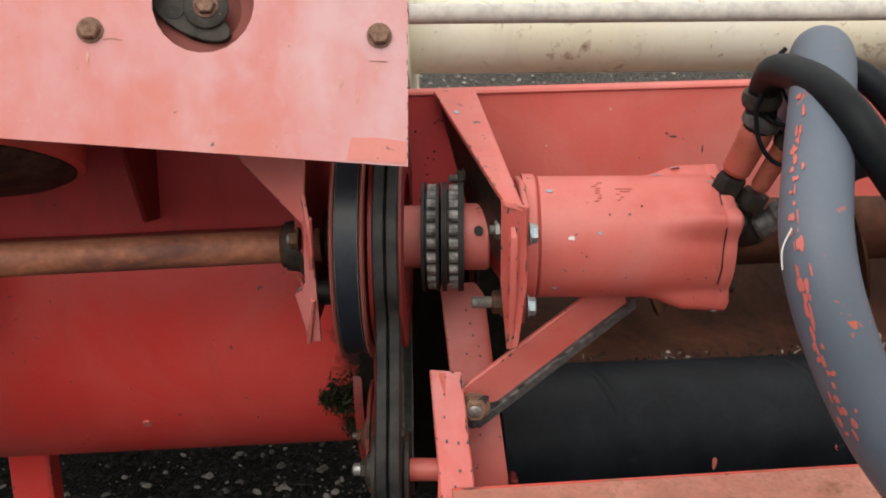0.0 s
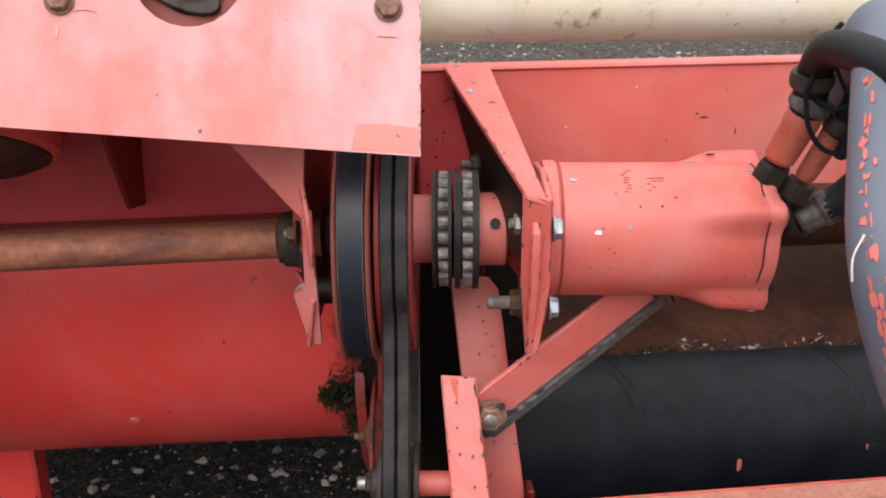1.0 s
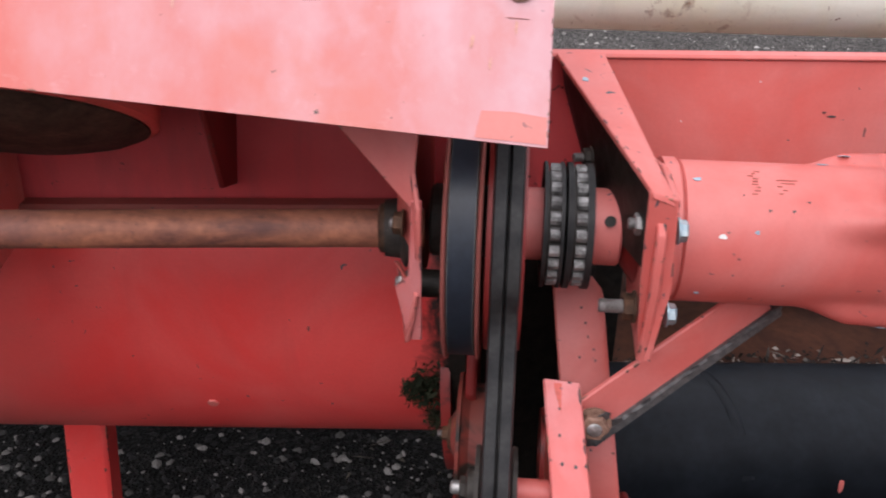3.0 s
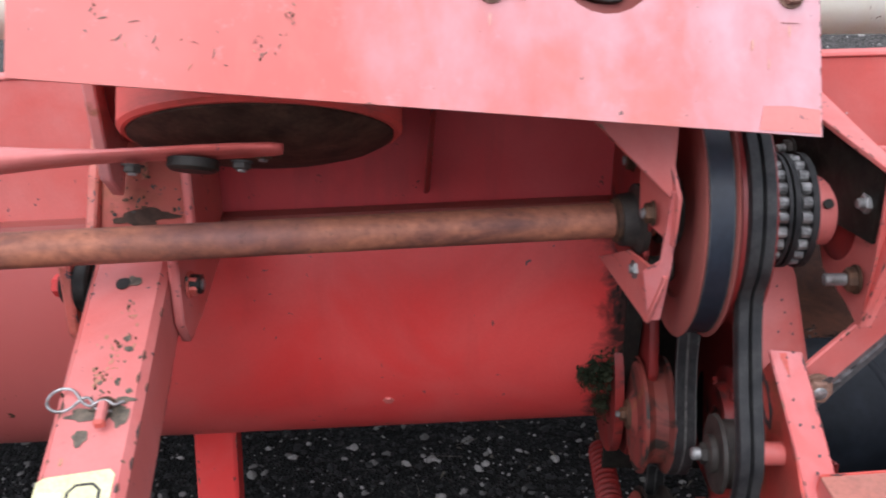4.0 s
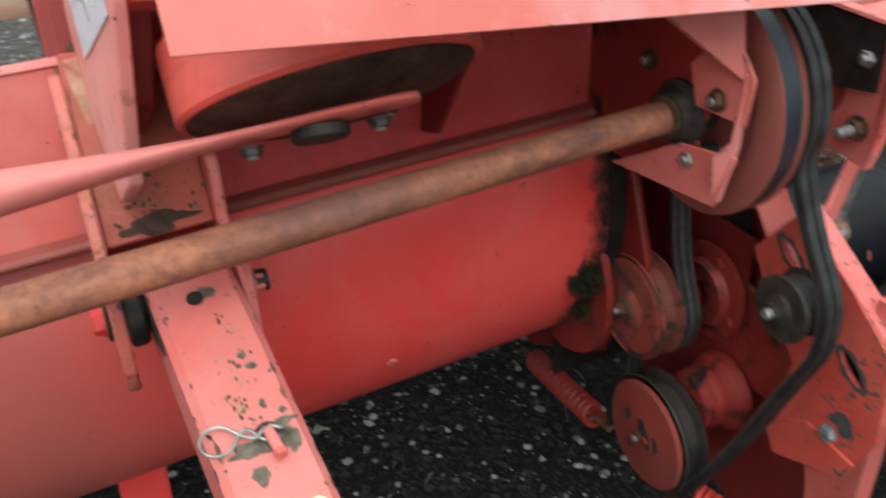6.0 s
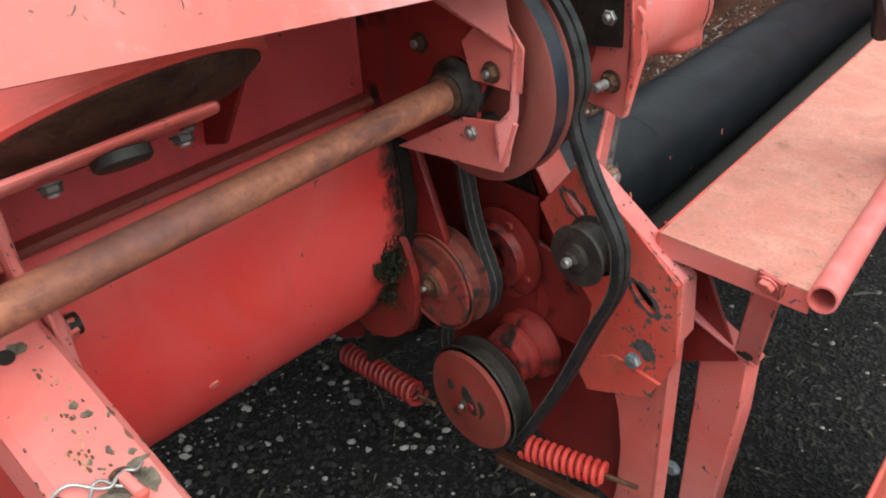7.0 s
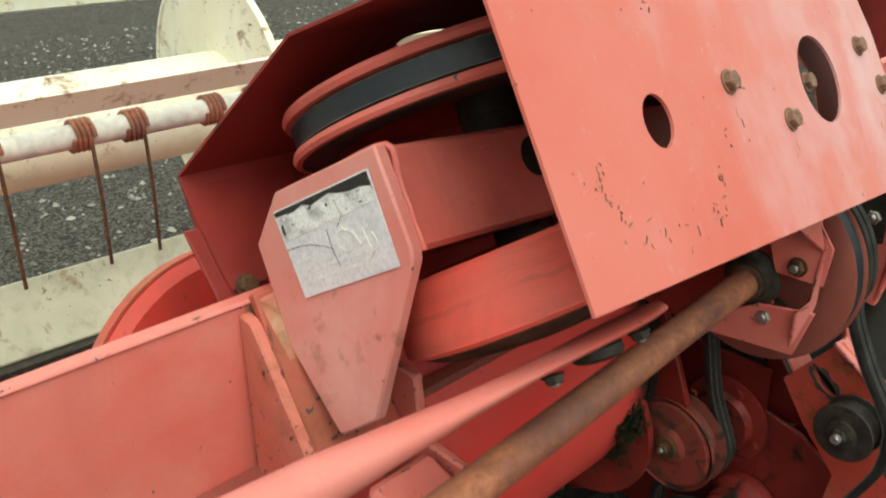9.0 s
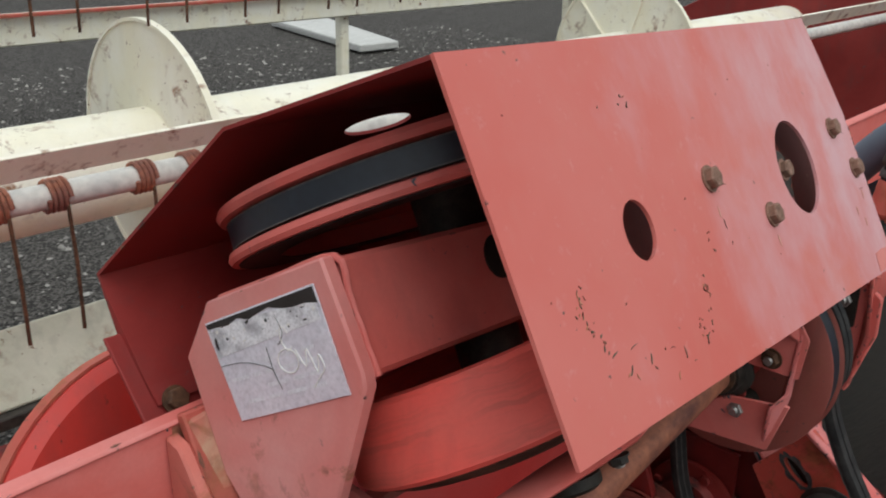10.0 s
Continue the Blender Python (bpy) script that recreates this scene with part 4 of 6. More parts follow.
part("bright_band", prism([EP(-0.0138, w_, u_) for w_, u_ in ((-0.169, 0.1415), (-0.169, 0.127), (-0.296, 0.121), (-0.296, 0.1455))], -ME * 0.0003, 0), PLATE_HEAD, plate, "worn bright band", 0)
for i in range(40):
    blotch(plate, EP(-0.0142, rj.uniform(-0.295, -0.168), rj.uniform(0.128, 0.147)), MW, MU, (rj.uniform(0.0006, 0.003), rj.uniform(0.0005, 0.002)), rj.choice((BLACK, WHITE, PLATE)), i, "scuff", 8, -0.0003)
blotch(plate, EP(-0.0142, -0.292, 0.135), MW, MU, (0.003, 0.012), BLACK, 3, "scuff", 12, -0.0003)
rp = random.Random(3)
for r_, (u0, cols) in enumerate(((0.112, 3), (0.103, 5), (0.093, 3), (0.084, 4))):
    w0 = -0.186
    for c_ in range(cols):
        wd = rp.uniform(0.01, 0.024)
        part("print_bar", prism([EP(-0.0139, w0, u0), EP(-0.0139, w0, u0 - 0.003), EP(-0.0139, w0 - wd, u0 - 0.003), EP(-0.0139, w0 - wd, u0)], -ME * 0.00012, 0), GREY_PRINT, plate, "", 0)
        w0 -= wd + 0.006
def on_plate(w_, u_):
    return EP(-0.0141, w_, u_)


ring = [on_plate(-0.217 + 0.011 * math.cos(a), 0.105 + 0.009 * math.sin(a)) for a in [i * math.tau / 24 for i in range(25)]]
loop_ = [on_plate(-0.212 + 0.005 * math.cos(a), 0.121 + 0.009 * math.sin(a)) for a in [0.4 + i * math.tau / 20 for i in range(17)]]
zig = smooth_path([on_plate(w_, u_) for w_, u_ in ((-0.206, 0.112), (-0.2, 0.098), (-0.194, 0.11), (-0.19, 0.092), (-0.184, 0.104), (-0.182, 0.094), (-0.19, 0.088), (-0.199, 0.082))], 5)
for pts in (ring, loop_, zig):
    part("scribble", sweep(pts, round_section(0.0005, 5), ME), WHITE, plate, "white hand-drawn scribble")
for pts in ([(-0.297, 0.114), (-0.27, 0.113), (-0.245, 0.106), (-0.236, 0.101)], [(-0.236, 0.119), (-0.237, 0.1), (-0.234, 0.086)], [(-0.215, 0.14), (-0.213, 0.126), (-0.222, 0.118)]):
    part("crack", sweep(smooth_path([on_plate(w_, u_) for w_, u_ in pts], 4), round_section(0.00028, 5), ME), CHIP, plate, "thin dark crack")

# pitman rod to the knife
pit = thing("pitman_rod", (-0.8, 0.78, 1.06), "tapered red pitman rod flattened at its eye", "rod")


def pit_at(x):
    return V(x, 0.745 - 0.07 * (x + 0.027), 1.122 + 0.066 * (x + 0.027))


bm = bmesh.new()
rings = []
for x, ry, rz in ((-1.95, 0.021, 0.021), (-0.9, 0.0215, 0.0215), (-0.83, 0.0215, 0.0195), (-0.76, 0.0215, 0.014), (-0.7, 0.022, 0.009), (-0.64, 0.024, 0.0055), (-0.6, 0.027, 0.0052), (-0.56, 0.03, 0.0055), (-0.515, 0.029, 0.0055), (-0.49, 0.02, 0.0055), (-0.48, 0.008, 0.005)):
    c = pit_at(x)
    rings.append([bm.verts.new(c + MW * (ry * math.cos(i * math.tau / 20)) + MU * (rz * math.sin(i * math.tau / 20))) for i in range(20)])
for p, q in zip(rings, rings[1:]):
    for i in range(20):
        bm.faces.new((p[i], p[(i + 1) % 20], q[(i + 1) % 20], q[i]))
bm.faces.new(rings[0])
bm.faces.new(rings[-1])
part("rod_body", bm, SALMON, pit, "", 50)
part("eye_bearing", lathe([(-0.006, 0.023), (-0.014, 0.023), (-0.017, 0.019)], pit_at(-0.56), MU, 24), GREASE_SHADE, pit)
for x, dy in ((-0.615, -0.008), (-0.515, -0.01), (-0.5, 0.012)):
    bolt(pit, pit_at(x) + V(0, dy, -0.006), -MU, 0.0095, SOOT_SHADE if x < -0.5 else DARK_RUST, True, 0.003)

# long rusty shaft
shaft = thing("drive_shaft", (-0.8, 0.8, 0.96), "long round drive shaft with brown rust", "shaft")
S1 = V(-0.13, 0.866, 0.981)
SD = V(0.993, 0.115, -0.004).normalized()
part("shaft_tube", rod(S1 - SD * 1.9, S1, 0.0178, 32), RUST, shaft)
part("collar", lathe([(0, 0.0185), (0.002, 0.0225), (0.014, 0.023), (0.016, 0.021), (0.03, 0.021)], S1 - SD * 0.042, SD, 28), DARK_RUST, shaft)

# bearing plate of the shaft
bp = thing("bearing_plate", (-0.14, 0.9, 0.9), "red folded steel bearing plate with notched corner", "bracket")
yz = [(1.045, 0.895), (0.99, 0.885), (0.86, 0.89), (0.835, 0.955), (0.84, 0.965), (0.825, 0.99), (0.83, 1.04), (0.83, 1.085), (0.9, 1.12), (1.045, 1.05)]
part("web_plate", prism([(-0.142, y, z) for y, z in yz], (0.006, 0, 0), 0.0015), OILED_SHADED, bp, "", 30)
part("front_fold", prism([(-0.132, 0.788, 1.036), (-0.128, 0.81, 1.12), (-0.225, 0.835, 1.12)], (0.0, 0.005, -0.002), 0.001), SALMON, bp)
part("front_lip", prism([(-0.133, 0.787, 1.045), (-0.124, 0.787, 1.045), (-0.125, 0.789, 0.965), (-0.126, 0.804, 0.898), (-0.139, 0.806, 0.896), (-0.149, 0.8, 0.955), (-0.136, 0.79, 0.972)], (0, 0.004, 0), 0.001), FADED, bp)
part("corner_fold", prism([(-0.163, 0.952, 0.892), (-0.137, 0.802, 0.896), (-0.126, 0.788, 0.955), (-0.152, 0.848, 0.955)], (-0.004, -0.001, 0), 0.001), SALMON, bp)
part("corner_fold", prism([(-0.147, 0.835, 1.0), (-0.124, 0.785, 0.99), (-0.124, 0.781, 1.04), (-0.135, 0.81, 1.088), (-0.147, 0.85, 1.04)], (-0.004, -0.001, 0), 0.001), SALMON, bp)
part("flange_bearing", lathe([(0, 0.036), (0.006, 0.036), (0.01, 0.028), (0.024, 0.026), (0.024, 0.018), (0, 0.018)], S1 - SD * 0.012, -SD, 32, closed=True), SOOT_SHADE, bp)
bolt(bp, (-0.142, 0.842, 0.936), (-1, 0, 0), 0.0115, STEEL, True, 0.004)
bolt(bp, (-0.142, 0.812, 1.012), (-1, 0, 0), 0.0115, DARK_RUST, True, 0.004)
bolt(bp, (-0.142, 0.925, 1.02), (-1, 0, 0), 0.0115, DARK_RUST, True, 0.004)
part("rear_nut", rod((-0.136, 0.842, 0.936), (-0.11, 0.842, 0.936), 0.013, 12, edge=0.002), GREASE_SHADE, bp)

# ---- drive on the cross axis: pulleys, chain coupling, motor ----
AY, AZ = 0.885, 0.981


def axis(x):
    return V(x, AY, AZ)


p1 = thing("wide_groove_pulley", axis(-0.09), "red cast pulley with wide groove and black belt", "pulley")
part("rim", lathe([(0.001, 0.128), (0.0025, 0.13), (0.004, 0.128), (0.005, 0.116), (0.029, 0.116), (0.03, 0.128), (0.0315, 0.13), (0.033, 0.128), (0.033, 0.09), (0.001, 0.09)], axis(-0.107), (1, 0, 0), 64, closed=True), DULL, p1, "", 40)
part("web", lathe([(0.006, 0.092), (0.02, 0.092)], axis(-0.107), (1, 0, 0), 48), DULL, p1)
part("hub", rod(axis(-0.125), axis(-0.06), 0.034, 28, edge=0.003), SOOT_SHADE, p1)
b1 = thing("wide_belt", axis(-0.09), "smooth black wide belt in the pulley groove", "belt")
part("belt_band", lathe([(0.0055, 0.117), (0.0285, 0.117), (0.0285, 0.1255), (0.0055, 0.1255)], axis(-0.107), (1, 0, 0), 64, closed=True), NAVY, b1)
for s0 in (0.0056, 0.0275):
    part("worn_edge", lathe([(s0, 0.12), (s0 + 0.0009, 0.12), (s0 + 0.0009, 0.1259), (s0, 0.1259)], axis(-0.107), (1, 0, 0), 64, closed=True), FRAYED, b1, "frayed edge")
p2 = thing("belt_pulley", axis(-0.05), "red grooved pulley carrying the double belt", "pulley")
part("rim", lathe([(0, 0.119), (0.004, 0.12), (0.006, 0.105), (0.026, 0.105), (0.028, 0.12), (0.032, 0.119), (0.032, 0.07), (0, 0.07)], axis(-0.07), (1, 0, 0), 64, closed=True), DEEP, p2, "", 40)
part("web", lathe([(0.01, 0.072), (0.018, 0.072)], axis(-0.07), (1, 0, 0), 40), DEEP, p2)
part("hub", rod(axis(-0.075), axis(-0.02), 0.03, 28), RED, p2)

hubs = thing("shaft_coupling", axis(0.0), "black double roller chain wrapped round red coupling hubs", "coupling")
part("hub", rod(axis(-0.045), axis(-0.012), 0.034, 32, edge=0.002), SALMON, hubs)
part("hub", rod(axis(0.012), axis(0.05), 0.036, 32, edge=0.002), SALMON, hubs)
part("set_screw", rod(axis(0.038) + V(0, -0.03, 0.02), axis(0.038) + V(0, -0.034, 0.0225), 0.005, 12), GREASE_SHADE, hubs)
for x0 in (-0.02, 0.003):
    part("sprocket", lathe([(0, 0.042), (0.002, 0.05), (0.016, 0.05), (0.018, 0.042)], axis(x0), (1, 0, 0), 36), SOOT_SHADE, hubs)
    for i in range(22):
        a = i * math.tau / 22
        c = axis(x0) + V(0, math.cos(a), math.sin(a)) * 0.051
        part("chain_roller", rod(c + V(0.0045, 0, 0), c + V(0.0135, 0, 0), 0.006, 10), CHAIN, hubs)
for x0 in (-0.0215, -0.0065, -0.0005, 0.0015, 0.0165, 0.0195):
    part("chain_side", lathe([(0, 0.044), (0, 0.059), (0.0032, 0.059), (0.0032, 0.044)], axis(x0), (1, 0, 0), 40, closed=True), BELT, hubs)

motor = thing("hydraulic_motor", axis(0.2), "salmon red painted hydraulic motor with ribbed end and chips", "motor")
mz = V(0, 0.008, -0.004)


def lobe_share(a):
    return max(0.0, math.cos(4 * (a - radians(53)))) ** 2.8


def motor_r(x, a):
    return 0.0663 + 0.0153 * lobe_share(a) * min(1.0, max(0.0, (x - 0.22) / 0.035))


bm = bmesh.new()
rows = []
for x, base, lobe in ((0.098, 0.06, 0), (0.102, 0.066, 0), (0.16, 0.066, 0), (0.215, 0.066, 0.0), (0.228, 0.066, 0.003), (0.242, 0.066, 0.009), (0.256, 0.066, 0.014), (0.285, 0.066, 0.0155), (0.2862, 0.0655, 0.0148), (0.2872, 0.0655, 0.0148), (0.2884, 0.066, 0.0155), (0.297, 0.066, 0.0155), (0.301, 0.064, 0.011), (0.302, 0.05, 0.0)):
    row = []
    for i in range(96):
        a = i * math.tau / 96
        k = lobe_share(a)
        r_ = base + lobe * k
        push = 0.004 * k if x > 0.29 else 0.0
        row.append(bm.verts.new(axis(x + push) + mz + V(0, math.cos(a), math.sin(a)) * r_))
    rows.append(row)
for p_, q_ in zip(rows, rows[1:]):
    for i in range(96):
        bm.faces.new((p_[i], p_[(i + 1) % 96], q_[(i + 1) % 96], q_[i]))
bm.faces.new(rows[0])
bm.faces.new(rows[-1][::-1])
part("barrel", bm, SALMON, motor, "", 45)
for k in range(4):
    a = radians(53 + 90 * k)
    part("end_bolt", rod(axis(0.3) + mz + V(0, math.cos(a), math.sin(a)) * 0.054, axis(0.312) + mz + V(0, math.cos(a), math.sin(a)) * 0.054, 0.009, 12, edge=0.001), GREASE_SHADE, motor)
for k, (a0, a1) in enumerate(((82, 128), (150, 205))):
    ring = [(math.cos(radians(a0 + (a1 - a0) * i / 6)), math.sin(radians(a0 + (a1 - a0) * i / 6))) for i in range(7)]
    part("seam_gap", sweep([axis(0.2866 + 0.0005 * math.sin(i * 2.0)) + mz + V(0, c_, s_) * motor_r(0.2866, math.atan2(s_, c_)) for i, (c_, s_) in enumerate(ring)], round_section(0.0007, 6), (1, 0, 0)), GREASE_SHADE, motor)
# cast-in marks, worn past reading
rk = random.Random(6)
for x, a, wide, high in [(0.156 + rk.uniform(0, 0.008), 98 + 3.1 * i, rk.uniform(0.002, 0.006), 0.0011) for i in range(9)] + [(0.18 + 0.004 * (i % 2), 108 + 3.4 * i, rk.uniform(0.008, 0.02) if i < 2 else 0.004, 0.0008) for i in range(5)]:
    d = V(0, math.cos(radians(a)), math.sin(radians(a)))
    u_ = V(0, d.z, -d.y)
    c = axis(x) + mz + d * 0.0661
    part("cast_mark", prism([c, c + V(wide, 0, 0), c + V(wide, 0, 0) + u_ * high, c + u_ * high], d * 0.0006, 0), GRIME, motor, "", 0)
part("front_flange", lathe([(0, 0.0685), (0.012, 0.0685), (0.014, 0.066)], axis(0.085) + mz, (1, 0, 0), 40), SALMON, motor)
part("ribbed_boss", lathe([(-0.03, 0.03), (-0.012, 0.055), (0, 0.058)], axis(0.08) + mz, (1, 0, 0), 32), DEEP, motor)
for k in range(12):
    a = k * math.tau / 12
    d = V(0, math.cos(a), math.sin(a))
    part("boss_rib", bar(axis(0.062) + mz + d * 0.03, axis(0.076) + mz + d * 0.058, 0.004, 0.006, (1, 0, 0), 0), RED, motor, "", 0)
rm = random.Random(12)
for x, a, s in ((0.132, 157, 0.0046), (0.137, 154, 0.0016), (0.143, 170, 0.0012), (0.1613, 153, 0.0027), (0.1717, 136, 0.0019), (0.1918, 136, 0.002), (0.15, 124, 0.001), (0.205, 128, 0.0014), (0.145, 188, 0.0012), (0.118, 210, 0.0034), (0.19, 196, 0.001), (0.148, 174, 0.0015)):
    d = V(0, math.cos(radians(a)), math.sin(radians(a)))
    blotch(motor, axis(x) + mz + d * 0.0663, V(1, 0, 0), V(0, -d.z, d.y) * -1, (s, s * 0.8), WHITE if s > 0.0035 else BLUECHIP if s > 0.0025 else CHIP, rm.random())
for x, a, s in ((0.2305, 74, 0.008), (0.255, 62, 0.008), (0.281, 97, 0.004), (0.112, 110, 0.006), (0.29, 234, 0.006)):
    d = V(0, math.cos(radians(a)), math.sin(radians(a)))
    blotch(motor, axis(x) + mz + d * motor_r(x, radians(a)), V(1, 0, 0), V(0, d.z, -d.y), (s, s * 0.45), BLUECHIP, rm.random())

# motor bracket
mb = thing("motor_bracket", (0.06, 0.95, 0.9), "salmon red plate bracket holding the motor, bolted", "bracket")
yz = [(0.774, 1.03), (0.772, 0.98), (0.795, 0.893), (0.83, 0.9), (0.9, 0.905), (0.955, 0.96), (0.955, 1.03), (0.8, 1.05)]
part("side_plate", prism([(0.066, y, z) for y, z in yz], (0.008, 0, 0), 0.0015), SALMON, mb, "", 30)
# black web: paints the shadow in the pocket under the flange
part("rear_web", prism([(-0.006, 1.046, 1.093), (0.058, 0.8, 1.058), (0.062, 0.8, 0.985), (0.034, 0.92, 0.975), (0.0, 1.046, 1.06)], (0.005, 0, 0), 0), GREASE_SHADE, mb, "black rear web with the bracket's shade in its colour", 0)
part("edge_flange", prism([(-0.012, 1.042, 1.1), (0.038, 1.042, 1.1), (0.079, 0.785, 1.057), (0.06, 0.785, 1.064)], (0, -0.002, -0.006), 0.001), SALMON, mb)
part("front_flange", prism([(0.058, 0.786, 1.063), (0.081, 0.784, 1.057), (0.084, 0.776, 0.98), (0.078, 0.795, 0.893), (0.066, 0.793, 0.9), (0.058, 0.776, 0.98)], (0, 0.005, 0), 0.001), SALMON, mb)
part("mount_plate", prism([(0.079, y, z) for y, z in ((0.802, 1.05), (0.8, 0.94), (0.826, 0.905), (0.94, 0.905), (0.953, 1.0), (0.94, 1.03), (0.87, 1.05))], (0.007, 0, 0), 0.0015), SALMON, mb, "", 30)
bolt(mb, (0.062, 0.815, 1.02), (-1, 0, 0), 0.0115, STEEL, True, 0.006)
bolt(mb, (0.062, 0.812, 0.94), (-1, 0, 0), 0.014, DARK_RUST, True, 0.022, label="long rusty stud with bright thread end")
bolt(mb, (0.023, 0.935, 1.03), (-1, -0.25, 0), 0.01, SOOT_SHADE, True, 0.01)
for y, z in ((0.805, 1.02), (0.803, 0.94), (0.93, 1.01)):
    bolt(mb, (0.087, y, z), (1, 0, 0), 0.011, ZINC, True)

blotch(mb, (0.015, 0.98, 1.0915), (1, 0, 0), (0, 0.97, 0.2), (0.005, 0.007), BLUECHIP, 7)

rz = random.Random(41)
for i in range(34):
    k = rz.uniform(0.0008, 0.0024)
    blotch(header, (rz.uniform(-0.11, 0.02), 1.0496, rz.uniform(0.93, 1.08)), (1, 0, 0), (0, 0, 1), (k, k * rz.uniform(0.6, 1.6)), GREASE_SHADE, i, "oil_speck", 8, 0.0006)


# ---- lift arm and its lugs ----
lugs = thing("arm_mount", (-0.68, 0.98, 0.85), "pair of red steel lugs with rust-stained plate between", "bracket")
LUG_L = [(1.05, 1.07), (1.03, 1.068), (1.022, 1.06), (0.966, 0.985), (0.945, 0.955), (0.935, 0.94), (0.852, 0.935), (0.842, 0.86), (0.856, 0.828), (0.9, 0.83), (1.04, 0.86)]
LUG_R = [(1.05, 1.01), (0.936, 1.006), (0.928, 0.95), (0.918, 0.94), (0.852, 0.94), (0.842, 0.87), (0.856, 0.838), (0.9, 0.84), (1.04, 0.87)]
part("lug", prism([(-0.742, y, z) for y, z in LUG_L], (0.012, 0, 0), 0.0025), LUG, lugs, "chipped rusty lug")
rl = random.Random(19)
for i in range(10):
    f = rl.random()
    y, z = (1.04 - 0.09 * f + rl.uniform(-0.004, 0.012), 1.08 - 0.13 * f) if i % 3 else (rl.uniform(0.86, 1.04), rl.uniform(0.86, 0.95))
    k = rl.uniform(0.001, 0.003)
    blotch(lugs, (-0.7422, y, z), (0, -1, 0), (0, 0, 1), (k, k * rl.uniform(0.8, 2.2)), rl.choice((DARK_RUST, DARK_RUST, PATCH_DARK, CHIP)), i, "rust_patch", 12, 0.0007)
part("lug", prism([(-0.627, y, z) for y, z in LUG_R], (0.011, 0, 0), 0.0025), SALMON, lugs)
part("stained_plate", prism([(-0.73, 0.945, 0.93), (-0.627, 0.945, 0.935), (-0.627, 1.02, 1.04), (-0.66, 1.04, 1.09), (-0.73, 1.04, 1.09)], (0, 0.012, -0.006), 0.002), RUSTY_RED, lugs, "rust-stained plate")
part("stained_upright", bar((-0.708, 1.04, 1.085), (-0.692, 0.972, 0.955), 0.04, 0.012, (1, 0, 0), 0.003), WELD, lugs)
PD = V(0, 0.075, 0.105).normalized()
for x, f, a, b, k in ((-0.688, 0.012, 0.046, 0.012, 21), (-0.67, 0.016, 0.042, 0.01, 4)):
    blotch(lugs, V(x, 0.9435, 0.9325) + PD * f, (1, 0, 0.05), PD, (a, b), UNDER, k, "bare_patch", 24)
for i in range(30):
    k = rl.uniform(0.001, 0.0032)
    blotch(lugs, V(rl.uniform(-0.72, -0.635), 0.9435, 0.9325) + PD * rl.uniform(0.01, 0.06), (1, 0, 0), PD, (k * rl.uniform(0.8, 1.8), k), rl.choice((DARK_RUST, SOOT_SHADE, PATCH_DARK)), i, "rust_spot", 10)
for i in range(46):
    k = rl.uniform(0.0012, 0.005)
    blotch(header, (rl.uniform(-0.728, -0.65), 1.0496, rl.uniform(0.95, 1.07)), (1, 0, 0), (0, 0, 1), (k, k * rl.uniform(0.5, 1.5)), rl.choice((DARK_RUST, DARK_RUST, OCHRE, OLIVE, SOOT_SHADE)), i, "rust_spot", 11, 0.0006)

arm = thing("lifting_lever", (-0.66, 0.6, 0.8), "square red lifting lever with chipped paint and linchpin hole", "arm")
A0, A1 = V(-0.6725, 0.905, 0.9445), V(-0.6555, 0.61, 0.838)
AD = (A1 - A0).normalized()
AS = V(1, 0.06, 0.0)
AS = (AS - AD * AS.dot(AD)).normalized()
AN = AS.cross(AD).normalized()
AN = AN if AN.z > 0 else -AN


def arm_at(s, side, up=0.0):
    return A0 + AD * s + AS * side + AN * up


part("arm_tube", bar(arm_at(0, 0, -0.04), arm_at(0.85, 0.012, -0.04), 0.079, 0.08, AS, 0.007), SALMON, arm)
# hole painted as a black disc on the solid lever
part("pin_hole", lathe([(0, 0.0075), (0.0012, 0.0075)], arm_at(0.07, -0.002, 0.0002), AN, 20), GREASE_SHADE, arm)
# black bush that paints the shadow gap between lug and lever
part("grease_bush", rod((-0.7295, 0.871, 0.902), (-0.7125, 0.871, 0.902), 0.03, 24, edge=0.003), GREASE_SHADE, arm, "black bush with the gap's shade in its colour")
# black plate laid on as shade along the lever's left side
part("side_grease", prism([arm_at(0.012, -0.0398, -0.008), arm_at(0.07, -0.0395, -0.009), arm_at(0.11, -0.0393, -0.013), arm_at(0.075, -0.0395, -0.03), arm_at(0.05, -0.0396, -0.042), arm_at(0.012, -0.0398, -0.05)], -AS * 0.0015, 0), GREASE_SHADE, arm, "thin black plate painting the lever's shaded side", 0)
part("rear_pin", rod((-0.746, 0.868, 0.903), (-0.6, 0.873, 0.9015), 0.0105, 20), GREASE_SHADE, arm)
part("washer", rod((-0.746, 0.868, 0.903), (-0.7425, 0.868, 0.903), 0.019, 24, edge=0.001), SOOT_SHADE, arm)
bolt(arm, (-0.746, 0.868, 0.903), (-1, 0, 0), 0.014, RED, True, 0.0, "pin_head")
bolt(arm, (-0.614, 0.873, 0.901), (1, 0, 0), 0.014, WORN, True, 0.006, "pin_nut")
ra = random.Random(31)
